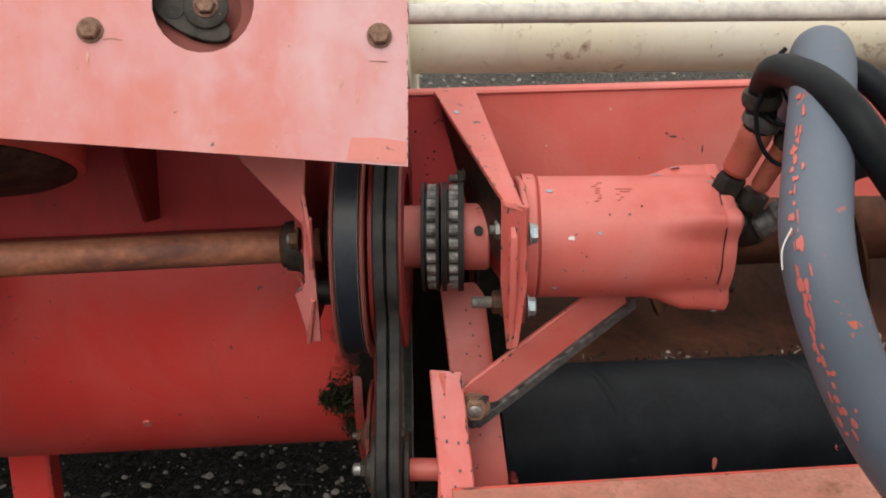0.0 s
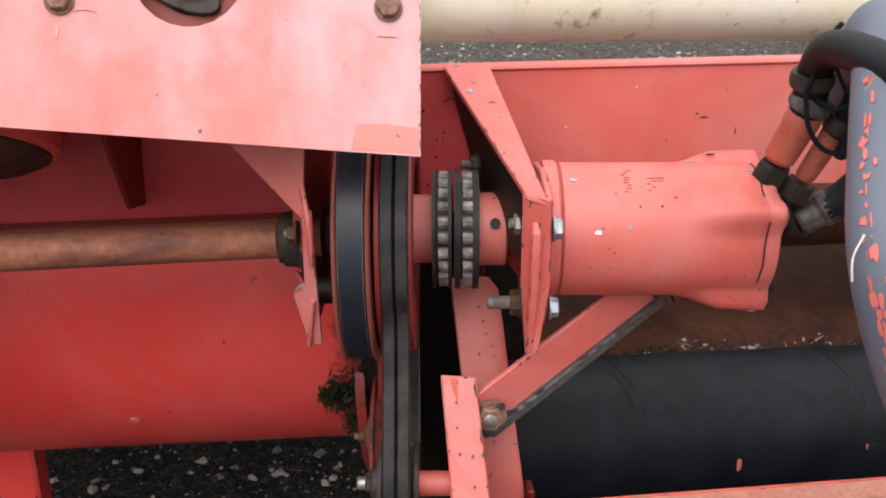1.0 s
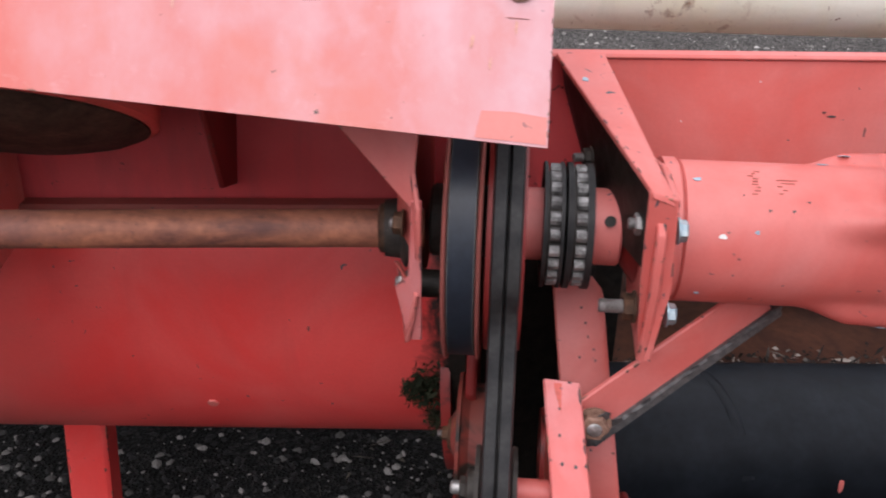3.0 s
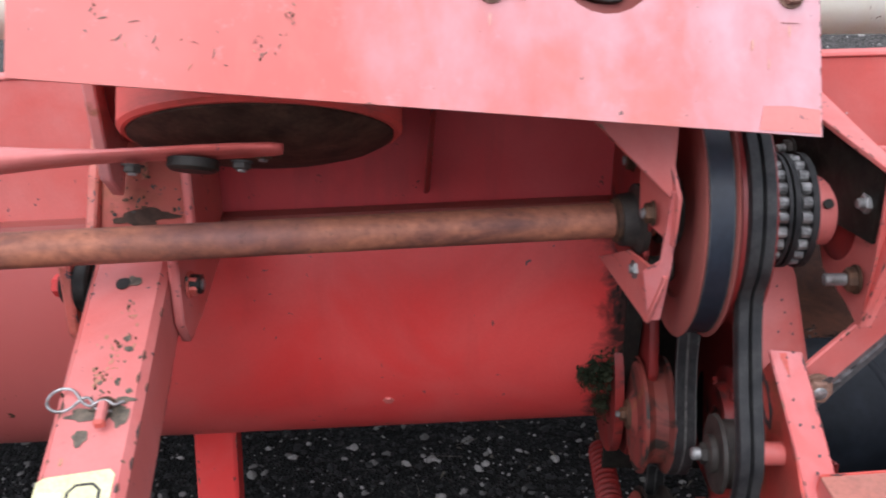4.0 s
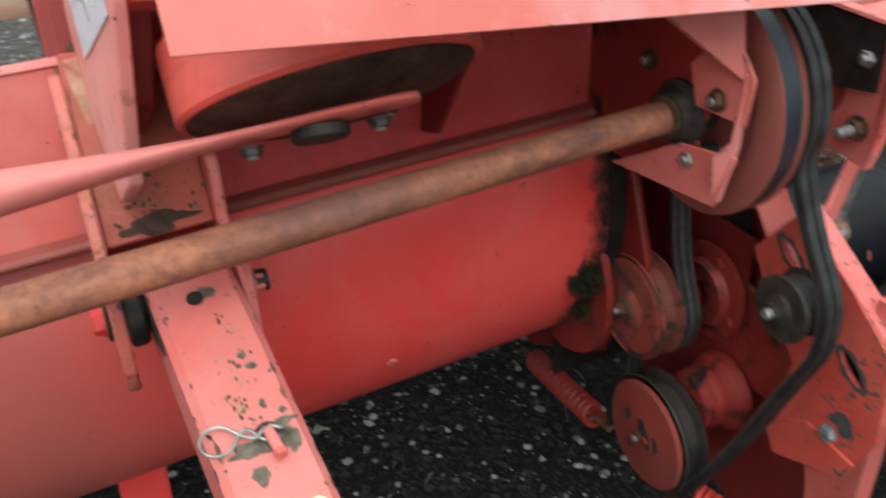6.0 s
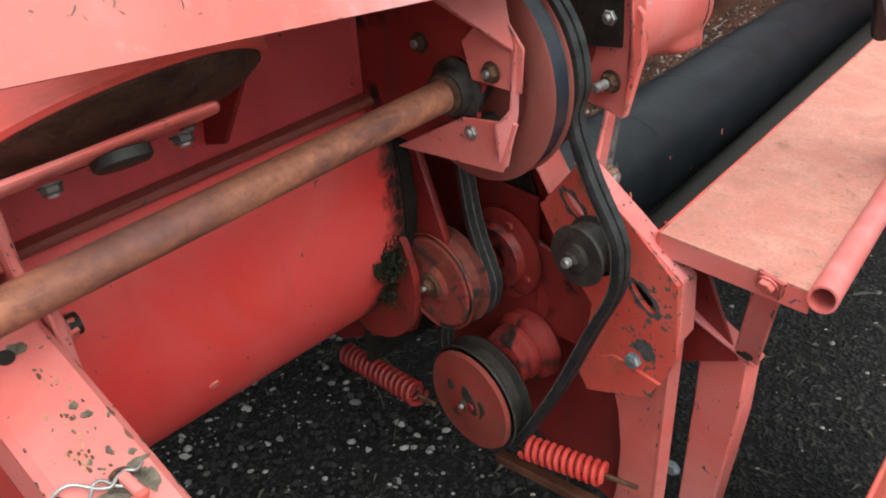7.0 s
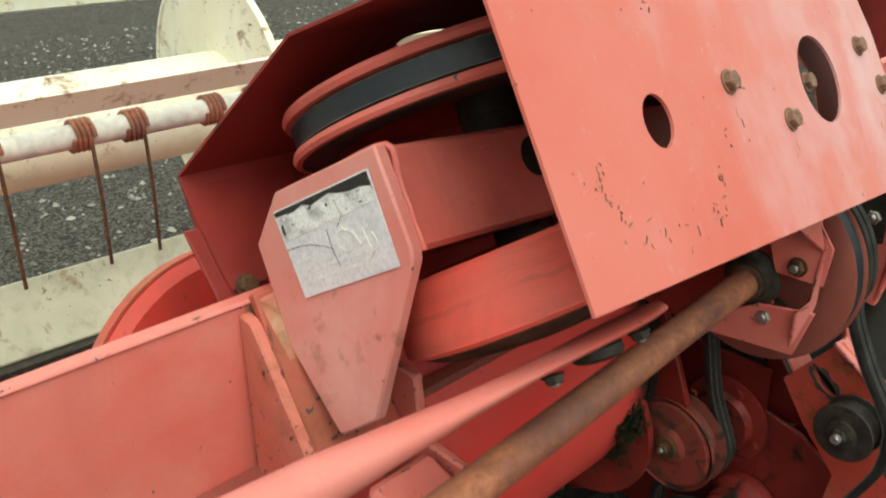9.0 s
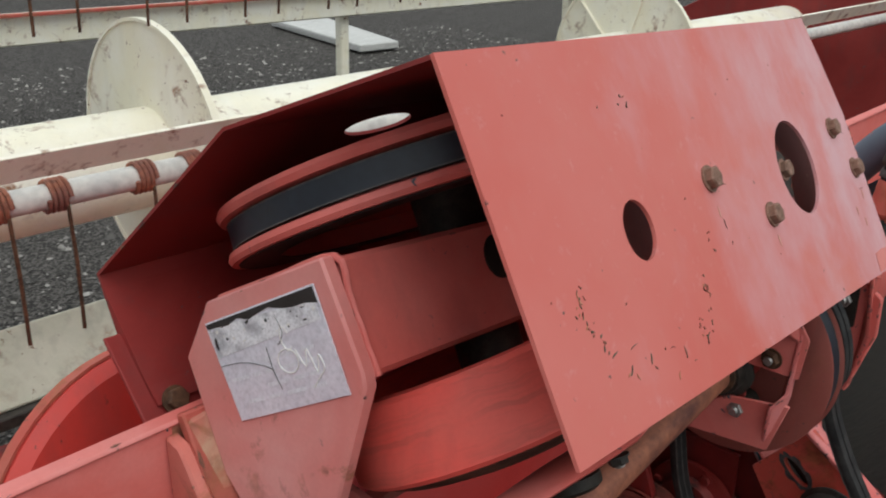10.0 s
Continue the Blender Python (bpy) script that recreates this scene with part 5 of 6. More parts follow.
# chips gather in a few worn places along the middle of the lever
for s, d, ws, wd, n in ((0.11, 0.013, 0.014, 0.007, 13), (0.145, 0.009, 0.016, 0.012, 22), (0.187, -0.003, 0.013, 0.01, 26), (0.166, 0.008, 0.008, 0.016, 7), (0.215, 0.0, 0.03, 0.03, 9), (0.32, 0.0, 0.06, 0.03, 14)):
    for i in range(n):
        k = ra.uniform(0.0008, 0.0027)
        blotch(arm, arm_at(ra.gauss(s, ws * 0.55), max(-0.032, min(0.032, ra.gauss(d, wd * 0.6))), 0.0001), AS + AD * ra.uniform(-0.8, 0.8), -AD + AS * ra.uniform(-0.5, 0.5), (k, k * ra.uniform(0.7, 2.2)), ra.choice((OLIVE, DARK_RUST, OCHRE, OCHRE, OLIVE)), i, "paint_chip", 9, 0.0005)
for s, d, sx, sy in ((0.141, 0.016, 0.0055, 0.006), (0.154, 0.02, 0.006, 0.0045), (0.192, 0.016, 0.0035, 0.007), (0.202, 0.029, 0.0045, 0.005), (0.232, 0.026, 0.013, 0.018), (0.228, -0.002, 0.03, 0.01), (0.25, -0.006, 0.01, 0.012), (0.212, 0.026, 0.013, 0.006), (0.223, 0.012, 0.02, 0.013), (0.066, 0.009, 0.011, 0.009)):
    blotch(arm, arm_at(s, d, 0.0002), AS, -AD, (sx, sy), OLIVE, s, "bare_patch", 22, 0.0006)
linch = thing("linch_pin", arm_at(0.21, -0.01, 0.004), "spring steel linch pin ring through red clevis pin", "pin")
part("clevis_pin", bar(arm_at(0.218, 0.0105, 0.0065), arm_at(0.242, 0.0125, 0.0105), 0.0085, 0.009, AS, 0.002), SALMON, linch, "worn red flat pin")
part("pin_tip", bar(arm_at(0.2405, 0.0124, 0.0102), arm_at(0.2455, 0.0128, 0.0108), 0.0105, 0.0105, AS, 0.002), WORN, linch)
part("pin_eye", sweep([arm_at(0.217 + 0.006 * math.sin(q), 0.0105 + 0.0075 * math.cos(q), 0.003) for q in [i * math.tau / 20 for i in range(21)]], round_section(0.0018, 8), AN), DARK_RUST, linch)
# hairpin ring whose two legs cross and clasp the pin
ring = [arm_at(0.214 + 0.0125 * math.sin(q), -0.028 + 0.0135 * math.cos(q), 0.006) for q in [radians(35 + 290 * i / 26) for i in range(27)]]
leg_a = [arm_at(0.217, -0.009, 0.0065), arm_at(0.2225, -0.001, 0.008), arm_at(0.219, 0.006, 0.009), arm_at(0.2175, 0.014, 0.0085), arm_at(0.221, 0.021, 0.007), arm_at(0.2165, 0.028, 0.005)]
leg_b = [arm_at(0.213, -0.01, 0.0065), arm_at(0.2135, -0.003, 0.007), arm_at(0.2225, 0.004, 0.004), arm_at(0.227, 0.012, 0.0035), arm_at(0.2255, 0.018, 0.004)]
part("spring_ring", sweep(smooth_path(leg_b[::-1], 5) + ring + smooth_path(leg_a, 5), round_section(0.0015, 8), AN), STEEL, linch)
sticker = thing("warning_sticker", arm_at(0.32, 0, 0), "pale yellow warning sticker with dark outlined box", "sticker")
part("sticker_sheet", prism([arm_at(s, d, 0.0005) for s, d in ((0.29, -0.027), (0.283, 0.028), (0.288, 0.033), (0.4, 0.033), (0.4, -0.033), (0.295, -0.033))], AN * 0.0005, 0), YELLOW, sticker, "", 0)
part("printed_frame", sweep([arm_at(s, d, 0.0012) for s, d in ((0.36, -0.004), (0.305, -0.004), (0.298, 0.002), (0.297, 0.016), (0.303, 0.023), (0.36, 0.023))], [(-0.0013, 0), (0.0013, 0), (0.0013, 0.0003), (-0.0013, 0.0003)], AN.cross(AD)), BLACK, sticker, "", 0)
for j in range(4):
    part("print_bar", prism([arm_at(s, d, 0.0012) for s, d in ((0.305, -0.027 + 0.005 * j), (0.305, -0.0245 + 0.005 * j), (0.33, -0.0245 + 0.005 * j), (0.33, -0.027 + 0.005 * j))], AN * 0.0003, 0), GREY_PRINT, sticker, "", 0)


def coil(p, q, r, wire, turns):
    p, q = V(p), V(q)
    a, b, c = frame_of(q - p)
    n = int(turns * 14)
    pts = [p + (q - p) * (i / n) + (a * math.cos(i * math.tau / 14) + b * math.sin(i * math.tau / 14)) * r for i in range(n + 1)]
    return sweep(pts, round_section(wire, 7), c)


fs = thing("lift_spring", (-0.4, 0.54, 0.7), "salmon painted heavy coil spring hooked to an eye plate", "spring")
part("coil_wire", coil((-0.6532, 0.5127, 0.8735), (-0.4743, 0.3791, 0.8822), 0.012, 0.0031, 25), SALMON, fs)
part("hook", sweep(smooth_path([(-0.4743, 0.3791, 0.8822), (-0.4634, 0.3704, 0.8896), (-0.4524, 0.3521, 0.8896), (-0.4561, 0.3375, 0.8822), (-0.467, 0.3375, 0.8786)], 6), round_section(0.0034, 8), (0, 0, 1)), SALMON, fs)
part("tail", rod((-0.6532, 0.5127, 0.8735), (-0.7043, 0.5455, 0.8677), 0.0034, 10), SALMON, fs)
part("anchor", rod((-0.7043, 0.5455, 0.8677), (-0.69, 0.548, 0.80), 0.0034, 10), SALMON, fs)
part("mount_post", rod((-0.42, 0.283, 0.873), (-0.33, 0.05, 0.0), 0.014, 16), WORN, fs)
part("eye_plate", prism([(-0.4634, 0.363, 0.8801), (-0.4159, 0.2937, 0.875), (-0.4232, 0.2754, 0.875), (-0.4634, 0.3046, 0.8786), (-0.4816, 0.3485, 0.8801)], (0, 0, -0.005), 0.001), WORN, fs)
part("stop_bar", bar((-0.4429, 0.3521, 0.8677), (-0.3976, 0.363, 0.8932), 0.024, 0.012, (0, 1, 0), 0.0015), FADED, fs)

# ---- belt drive at the trough end ----
vb = thing("double_v_belt", (-0.05, 0.85, 0.6), "worn black double v-belt on several pulleys", "belt")


def round_pulley(c, r, a0, a1, n=8):
    return [(-0.053, c[0] + r * math.cos(radians(a0 + (a1 - a0) * i / n)), c[1] + r * math.sin(radians(a0 + (a1 - a0) * i / n))) for i in range(n + 1)]


loop = (round_pulley((AY, AZ), 0.121, 200, -20, 12) + [(-0.053, 0.965, 0.84), (-0.053, 0.944, 0.74)]
        + round_pulley((0.982, 0.648), 0.072, 165, 255, 5) + [(-0.055, 1.01, 0.54)]
        + round_pulley((0.929, 0.453), 0.089, 10, -150, 8) + [(-0.053, 0.785, 0.54), (-0.053, 0.735, 0.66)]
        + [(-0.053, 0.702, 0.735), (-0.053, 0.697, 0.78), (-0.053, 0.704, 0.815), (-0.053, 0.742, 0.875)])
path = smooth_path([V(p) for p in loop], 4, True)
vsec = [(-0.0062, -0.001), (-0.0045, -0.0055), (0.0045, -0.0055), (0.0062, -0.001), (0.0062, 0.0045), (0.0048, 0.0065), (-0.0048, 0.0065), (-0.0062, 0.0045)]
for dx in (-0.0064, 0.0064):
    one = part("v_belt", sweep([p + V(dx, 0, 0) for p in path], vsec, (1, 0, 0), True), BELT, vb)
    for ex in (-0.0055, 0.0055):
        part("frayed_edge", sweep([p + V(dx + ex, 0, 0) for p in path], [(-0.0006, 0.0046), (0.0006, 0.0046), (0.0006, 0.0064), (-0.0006, 0.0064)], (1, 0, 0), True), FRAYED, one)


def grooved(name, label, c, x0, r, hub, material, face):
    p = thing(name, (x0, *c), label, "pulley")
    part("rim", lathe([(0, r), (0.004, r + 0.001), (0.008, r - 0.012), (0.03, r - 0.012), (0.034, r + 0.001), (0.038, r), (0.038, r - 0.03), (0.012, r - 0.03), (0.008, r * 0.55), (0.003, r * 0.5), (0.003, 0.004), (0.03, 0.004), (0.03, r - 0.032), (0.0375, r - 0.031)], (x0, *c), (1, 0, 0), 48, closed=True), material, p, "", 40)
    part("boss", rod((x0 - 0.012, *c), (x0 + 0.03, *c), hub, 24, edge=0.003), face, p)
    bolt(p, (x0 - 0.012, *c), (-1, 0, 0), 0.010, DARK_RUST, True, 0.006)
    return p


UP = grooved("upper_driven_pulley", "small rusty-faced red driven pulley near trough end", (0.978, 0.648), -0.1, 0.074, 0.02, GRIMY, DARK_RUST)
part("face_disc", lathe([(0, 0.068), (-0.003, 0.064), (-0.004, 0.03), (-0.01, 0.022), (-0.01, 0.004), (0.002, 0.004), (0.002, 0.068)], (-0.098, 0.978, 0.648), (1, 0, 0), 40, closed=True), paint("rusty_brown_red_face", (0.27, 0.038, 0.03), (0.2, 0.045, 0.033), chip=(0.06, 0.03, 0.022), chips=0.52, rust=0.12, gloss=0.75, dust=0.6, chip_scale=30.0), UP, "rusty brown-red face")
# rim blackened partly to paint the shadow it sits in
grooved("lower_driven_pulley", "greasy black driven pulley, some shade painted into its rim", (0.929, 0.453), -0.085, 0.088, 0.022, SOOT_SHADE, RUSTY_RED)
dish = thing("pulley_cover", (-0.09, 0.929, 0.453), "round grimy red dish cover bolted on pulley face", "cover")
part("dish", lathe([(0, 0.082), (-0.004, 0.078), (-0.007, 0.04), (-0.01, 0.03), (-0.01, 0.005), (0.002, 0.005), (0.002, 0.082)], (-0.088, 0.929, 0.453), (1, 0, 0), 48, closed=True), GRIMY, dish, "", 30)
for dy, dz in ((0.014, -0.012), (-0.014, 0.004)):
    bolt(dish, (-0.099, 0.929 + dy, 0.453 + dz), (-1, 0, 0), 0.008, DEEP, False, 0.0)
for k, (dy, dz, sx, sy) in enumerate(((-0.01, 0.012, 0.02, 0.03), (-0.028, 0.0, 0.014, 0.022), (0.02, -0.03, 0.016, 0.01), (0.03, 0.022, 0.01, 0.016))):
    blotch(dish, (-0.0985 + 0.0022 * (k % 3), 0.929 + dy, 0.453 + dz), (0, -1, 0), (0, 0, 1), (sx, sy), SOOT_SHADE, k + 4, "grease_stain", 18, 0.0016)
gear = thing("bearing_housing", (0.0, 0.9, 0.48), "red cast ribbed bearing housing, oily", "bearing")
part("casting", lathe([(0, 0.035), (0.004, 0.042), (0.012, 0.042), (0.015, 0.036), (0.022, 0.045), (0.03, 0.045), (0.034, 0.038), (0.045, 0.055), (0.06, 0.058), (0.07, 0.05)], (-0.04, 0.905, 0.515), (1, 0, 0.0), 28), OILED_SHADED, gear, "", 25)
part("shaft_end", rod((-0.06, 0.929, 0.453), (0.03, 0.929, 0.453), 0.02, 20), SOOT_SHADE, gear)
fl = thing("flange_bearing", (0.0, 0.95, 0.68), "round red flange bearing with bolts, oily", "bearing")
part("flange", lathe([(0, 0.07), (0.008, 0.07), (0.01, 0.05), (0.022, 0.045), (0.022, 0.02), (0, 0.02)], (0.018, 0.955, 0.655), (-1, 0, 0), 32, closed=True), OILED_SHADED, fl)
for a in (20, 110, 200, 290):
    bolt(fl, (0.01, 0.955 + 0.058 * math.cos(radians(a)), 0.655 + 0.058 * math.sin(radians(a))), (-1, 0, 0), 0.009, OILED_SHADED, True)

# idler with its stud
idl = thing("idler_pulley", (-0.03, 0.749, 0.776), "dark greasy idler pulley on a bright stud", "pulley")
part("wheel", lathe([(0, 0.039), (0.004, 0.04), (0.007, 0.034), (0.031, 0.034), (0.034, 0.04), (0.038, 0.039), (0.038, 0.015), (0, 0.015)], (-0.072, 0.749, 0.776), (1, 0, 0), 36, closed=True), SOOT_SHADE, idl, "", 40)
part("washer", lathe([(0, 0.019), (0.006, 0.019), (0.008, 0.014)], (-0.072, 0.749, 0.776), (-1, 0, 0), 24), SOOT_SHADE, idl)
bolt(idl, (-0.078, 0.749, 0.776), (-1, 0, 0), 0.0125, SOOT_SHADE, False, 0.001, "nut")
part("stud", lathe([(0, 0.0065), (0.012, 0.0065), (0.014, 0.005)], (-0.08, 0.749, 0.776), (-1, 0, 0), 16), STEEL, idl, "bright threaded stud")
part("axle", rod((-0.04, 0.749, 0.776), (0.0, 0.749, 0.776), 0.012, 16), SALMON, idl)

# tensioner plate with two slots and a folded edge
ten = thing("tensioner_bracket", (0.0, 0.72, 0.6), "salmon red slotted belt tensioner bracket with chips", "bracket")
TX, TY = V(0, -0.778, -0.628), V(0, -0.628, 0.778)
T0 = V(-0.004, 0.80, 0.862)
loc = [(y, z) for y, z in ((0.80, 0.862), (0.868, 0.775), (0.83, 0.72), (0.775, 0.66), (0.79, 0.556), (0.77, 0.52), (0.66, 0.593), (0.642, 0.64), (0.65, 0.745))]
flat = [((V(0, y, z) - V(0, T0.y, T0.z)).dot(TX), (V(0, y, z) - V(0, T0.y, T0.z)).dot(TY)) for y, z in loc]


def slot_at(y, z, rx, ry):
    d = V(0, y - T0.y, z - T0.z)
    return (d.dot(TX), d.dot(TY), rx, ry)


part("slotted_plate", sheet_with_holes(flat, [slot_at(0.81, 0.795, 0.022, 0.0085), slot_at(0.695, 0.707, 0.024, 0.009)], T0, TX, TY, (0.007, 0, 0)), WORN, ten, "", 0)
part("folded_edge", prism([(-0.014, 0.803, 0.865), (0.02, 0.803, 0.862), (0.04, 0.652, 0.742), (0.004, 0.648, 0.748)], (0, 0.003, -0.006), 0.0015), FADED, ten, "sun-faded folded edge")
part("folded_front", prism([(0.004, 0.648, 0.748), (0.04, 0.652, 0.742), (0.035, 0.645, 0.665), (0.0, 0.642, 0.66)], (0, 0.006, 0), 0.0015), SALMON, ten)
part("slot_backing", prism([(0.018, y, z) for y, z in ((0.84, 0.80), (0.80, 0.84), (0.665, 0.735), (0.7, 0.68))], (0.004, 0, 0), 0), GREASE_SHADE, ten)
for y, z, rx, ry in ((0.81, 0.795, 0.022, 0.0085), (0.695, 0.707, 0.024, 0.009)):
    sx, sy, _, _ = slot_at(y, z, rx, ry)
    edge_ = [(sx + (rx + 0.007 + 0.003 * math.sin(i * 2.3)) * math.cos(i * math.tau / 26), sy + (ry + 0.006 + 0.0025 * math.sin(i * 1.7)) * math.sin(i * math.tau / 26)) for i in range(26)]
    part("worn_ring", sheet_with_holes(edge_, [(sx, sy, rx, ry)], T0 + V(-0.0007, 0, 0), TX, TY, (0.0005, 0, 0)), CHIP, ten, "bare worn ring", 0)
bolt(ten, (-0.004, 0.703, 0.607), (-1, 0, 0), 0.0135, ZINC, False, 0.002, "pivot_bolt", "blue-grey pivot bolt head")
blotch(ten, (-0.0045, 0.69, 0.632), (0, -1, 0), (0, 0, 1), (0.026, 0.02), CHIP, 9, "bare_patch", 24)
rt = random.Random(17)
for i in range(26):
    y, z = rt.uniform(0.652, 0.71), rt.uniform(0.61, 0.72)
    k = rt.uniform(0.0012, 0.003)
    blotch(ten, (-0.0045, y, z), (0, -1, 0), (0, 0, 1), (k, k), CHIP, i, "paint_chip", 8, 0.0005)
for i in range(12):
    f = rt.uniform(0.05, 0.95)
    p = V(-0.012, 0.803, 0.865).lerp(V(0.004, 0.648, 0.748), f) + V(rt.uniform(0.006, 0.028), 0, 0.0006)
    blotch(ten, p, (1, 0, 0), (0, 0.79, 0.61), (0.002, 0.0028), CHIP, i + 40, "paint_chip", 8, 0.0005)
part("lower_tab", prism([(-0.008, y, z) for y, z in ((0.80, 0.555), (0.735, 0.60), (0.66, 0.592), (0.672, 0.56), (0.775, 0.516))], (0.006, 0, 0), 0.0015), WORN, ten)

# side panels and uprights at the end; dark reds hold oil and painted shade
ends = thing("header_end_frame", (0.06, 0.8, 0.25), "red header end frame of oily plates and posts", "frame")
part("oily_panel", prism([(0.03, y, z) for y, z in ((1.02, 0.73), (0.997, 0.71), (0.842, 0.675), (0.778, 0.635), (0.79, 0.548), (0.955, 0.532), (1.03, 0.57))], (0.008, 0, 0), 0.002), OILED_SHADED, ends)
part("dark_panel", prism([(0.075, y, z) for y, z in ((1.2, 0.47), (0.98, 0.52), (0.84, 0.7), (0.8, 0.72), (0.765, 0.56), (0.765, 0.22), (0.93, 0.27), (1.2, 0.36))], (0.008, 0, 0), 0.002), DEEP, ends, "dark red panel, oil and shade in its colour")
# coloured black for the shade behind the pulleys
part("dark_panel", prism([(0.036, y, z) for y, z in ((0.965, 0.93), (1.06, 0.95), (1.06, 0.66), (0.93, 0.66), (0.91, 0.74))], (0.005, 0, 0), 0.001), GREASE_SHADE, ends, "black inner panel with shade in its colour")
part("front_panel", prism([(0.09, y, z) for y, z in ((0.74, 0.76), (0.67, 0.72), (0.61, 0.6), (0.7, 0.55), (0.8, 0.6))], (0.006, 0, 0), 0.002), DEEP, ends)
# BEAM, darker than SALMON, puts the weak light down here into colour
part("curved_cheek", prism([(0.05, y, z) for y, z in ((0.778, 0.50), (0.762, 0.44), (0.755, 0.38), (0.757, 0.3), (0.768, 0.22), (0.692, 0.25), (0.685, 0.66), (0.71, 0.60))], (0.012, 0, 0), 0.003), BEAM, ends, "faded pink-red cheek plate")
part("cheek_lip", prism([(0.05, 0.686, 0.66), (0.072, 0.682, 0.66), (0.072, 0.688, 0.25), (0.05, 0.692, 0.25)], (0, -0.003, 0), 0.0), SALMON, ends)
part("post", prism([(0.1, y, z) for y, z in ((0.69, 0.64), (0.6, 0.592), (0.602, 0.5), (0.625, 0.28), (0.68, 0.228), (0.672, 0.5), (0.672, 0.6))], (0.035, 0, 0), 0.003), SALMON, ends)
part("post_cap", prism([(0.072, 0.70, 0.655), (0.112, 0.695, 0.652), (0.125, 0.592, 0.598), (0.092, 0.588, 0.6)], (0.0, -0.001, 0.005), 0.001), FADED, ends)
part("foot_link", bar((-0.03, 0.93, 0.30), (0.0, 0.66, 0.315), 0.02, 0.016, (1, 0, 0), 0.002), BROWN, ends)
bolt(ends, (0.098, 0.69, 0.35), (-1, 0, 0), 0.012, ZINC, True)
part("upright", prism([(-0.005, 0.925, 0.895), (0.036, 0.925, 0.897), (0.047, 0.918, 0.885), (0.076, 0.8, 0.68), (0.024, 0.8, 0.68)], (0, 0.009, 0.005), 0.002), SALMON, ends)
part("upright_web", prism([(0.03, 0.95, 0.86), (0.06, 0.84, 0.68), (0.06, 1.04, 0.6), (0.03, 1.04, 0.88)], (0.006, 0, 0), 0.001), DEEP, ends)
arm2 = thing("tray_link", (0.1, 0.6, 0.61), "short red flat link bolted to the tray", "link")
part("link_bar", bar((0.014, 0.546, 0.80), (0.098, 0.604, 0.603), 0.034, 0.006, (0, 1, 0), 0.0025), SALMON, arm2)
bolt(arm2, (0.0145, 0.55, 0.787), (-0.92, 0, -0.39), 0.0115, SALMON, True)
blotch(arm2, (0.089, 0.6, 0.616), (0, -1, 0), (-0.39, 0, 0.92), (0.014, 0.012), SOOT_SHADE, 5, "bare_patch", 18, 0.002)

strap = thing("brace_strap", (0.03, 0.79, 0.82), "salmon angle brace with worn rusty lower edge", "brace")
Q0, Q1 = V(0.022, 0.793, 0.813), V(0.205, 0.902, 0.903)
part("brace_bar", bar(Q0 + V(-0.006, 0, 0.004), Q1 + V(-0.004, 0, 0.004), 0.049, 0.006, V(-0.35, -0.1, 0.93), 0.0015), SALMON, strap)
part("worn_edge", bar(Q0 + V(0.012, 0.004, -0.014), Q1 + V(0.012, 0.004, -0.014), 0.012, 0.012, V(-0.35, -0.1, 0.93), 0.002), CHIP, strap, "bare worn edge")
bolt(strap, (0.034, 0.7885, 0.828), (0, -1, 0.1), 0.0155, BOLT_RUST, True, 0.003)
blotch(strap, (0.04, 0.789, 0.822), (1, 0.3, 0.2), (0, -0.3, 0.95), (0.024, 0.028), CHIP, 2, "bare_patch", 22)
rq = random.Random(5)
for i in range(18):
    f = rq.random()
    blotch(strap, Q0.lerp(Q1, f) + V(0.011, -0.002, -0.011 + rq.uniform(-0.002, 0.004)), (1, 0.4, 0.4), (-0.3, -0.3, 0.9), (0.006, 0.004), CHIP, i, "paint_chip", 10, 0.0008)
for i in range(16):
    zz = rq.uniform(0.72, 0.88)
    blotch(ends, (rq.uniform(0.025, 0.042), 0.9155 - 0.576 * (0.885 - zz), zz), (1, 0, 0), (0, 0.5, 0.87), (0.0016, 0.002), CHIP, i, "paint_chip", 8, 0.0005)

# springs of the end
for nm, p, q, tn in (("a", (-0.04, 0.862, 0.372), (-0.008, 0.735, 0.378), 11), ("b", (-0.1, 1.036, 0.406), (-0.09, 1.24, 0.372), 14)):
    sp = thing("tension_spring", p, "red painted tension spring low at the header end", "spring", "springs at the header end")
    part("coil_wire", coil(p, q, 0.0165, 0.0042, tn), GUARD if nm == "a" else DEEP, sp)
    d = (V(q) - V(p)).normalized()
    part("hook", rod(V(q), V(q) + d * 0.05, 0.004, 8), DARK_RUST, sp)
    part("hook", rod(V(p), V(p) - d * 0.04, 0.004, 8), DARK_RUST, sp)

# weed caught at the trough end
me = bpy.data.meshes.new("leaf_mass")
vs, fs_ = [], []
rw = random.Random(2)
clumps = [(V(-0.143, 1.022, 0.69), 0.01, 0.016), (V(-0.133, 1.03, 0.712), 0.008, 0.012), (V(-0.15, 1.025, 0.668), 0.011, 0.01), (V(-0.13, 1.045, 0.64), 0.011, 0.018), (V(-0.163, 1.022, 0.685), 0.006, 0.006), (V(-0.128, 1.05, 0.61), 0.009, 0.012)]
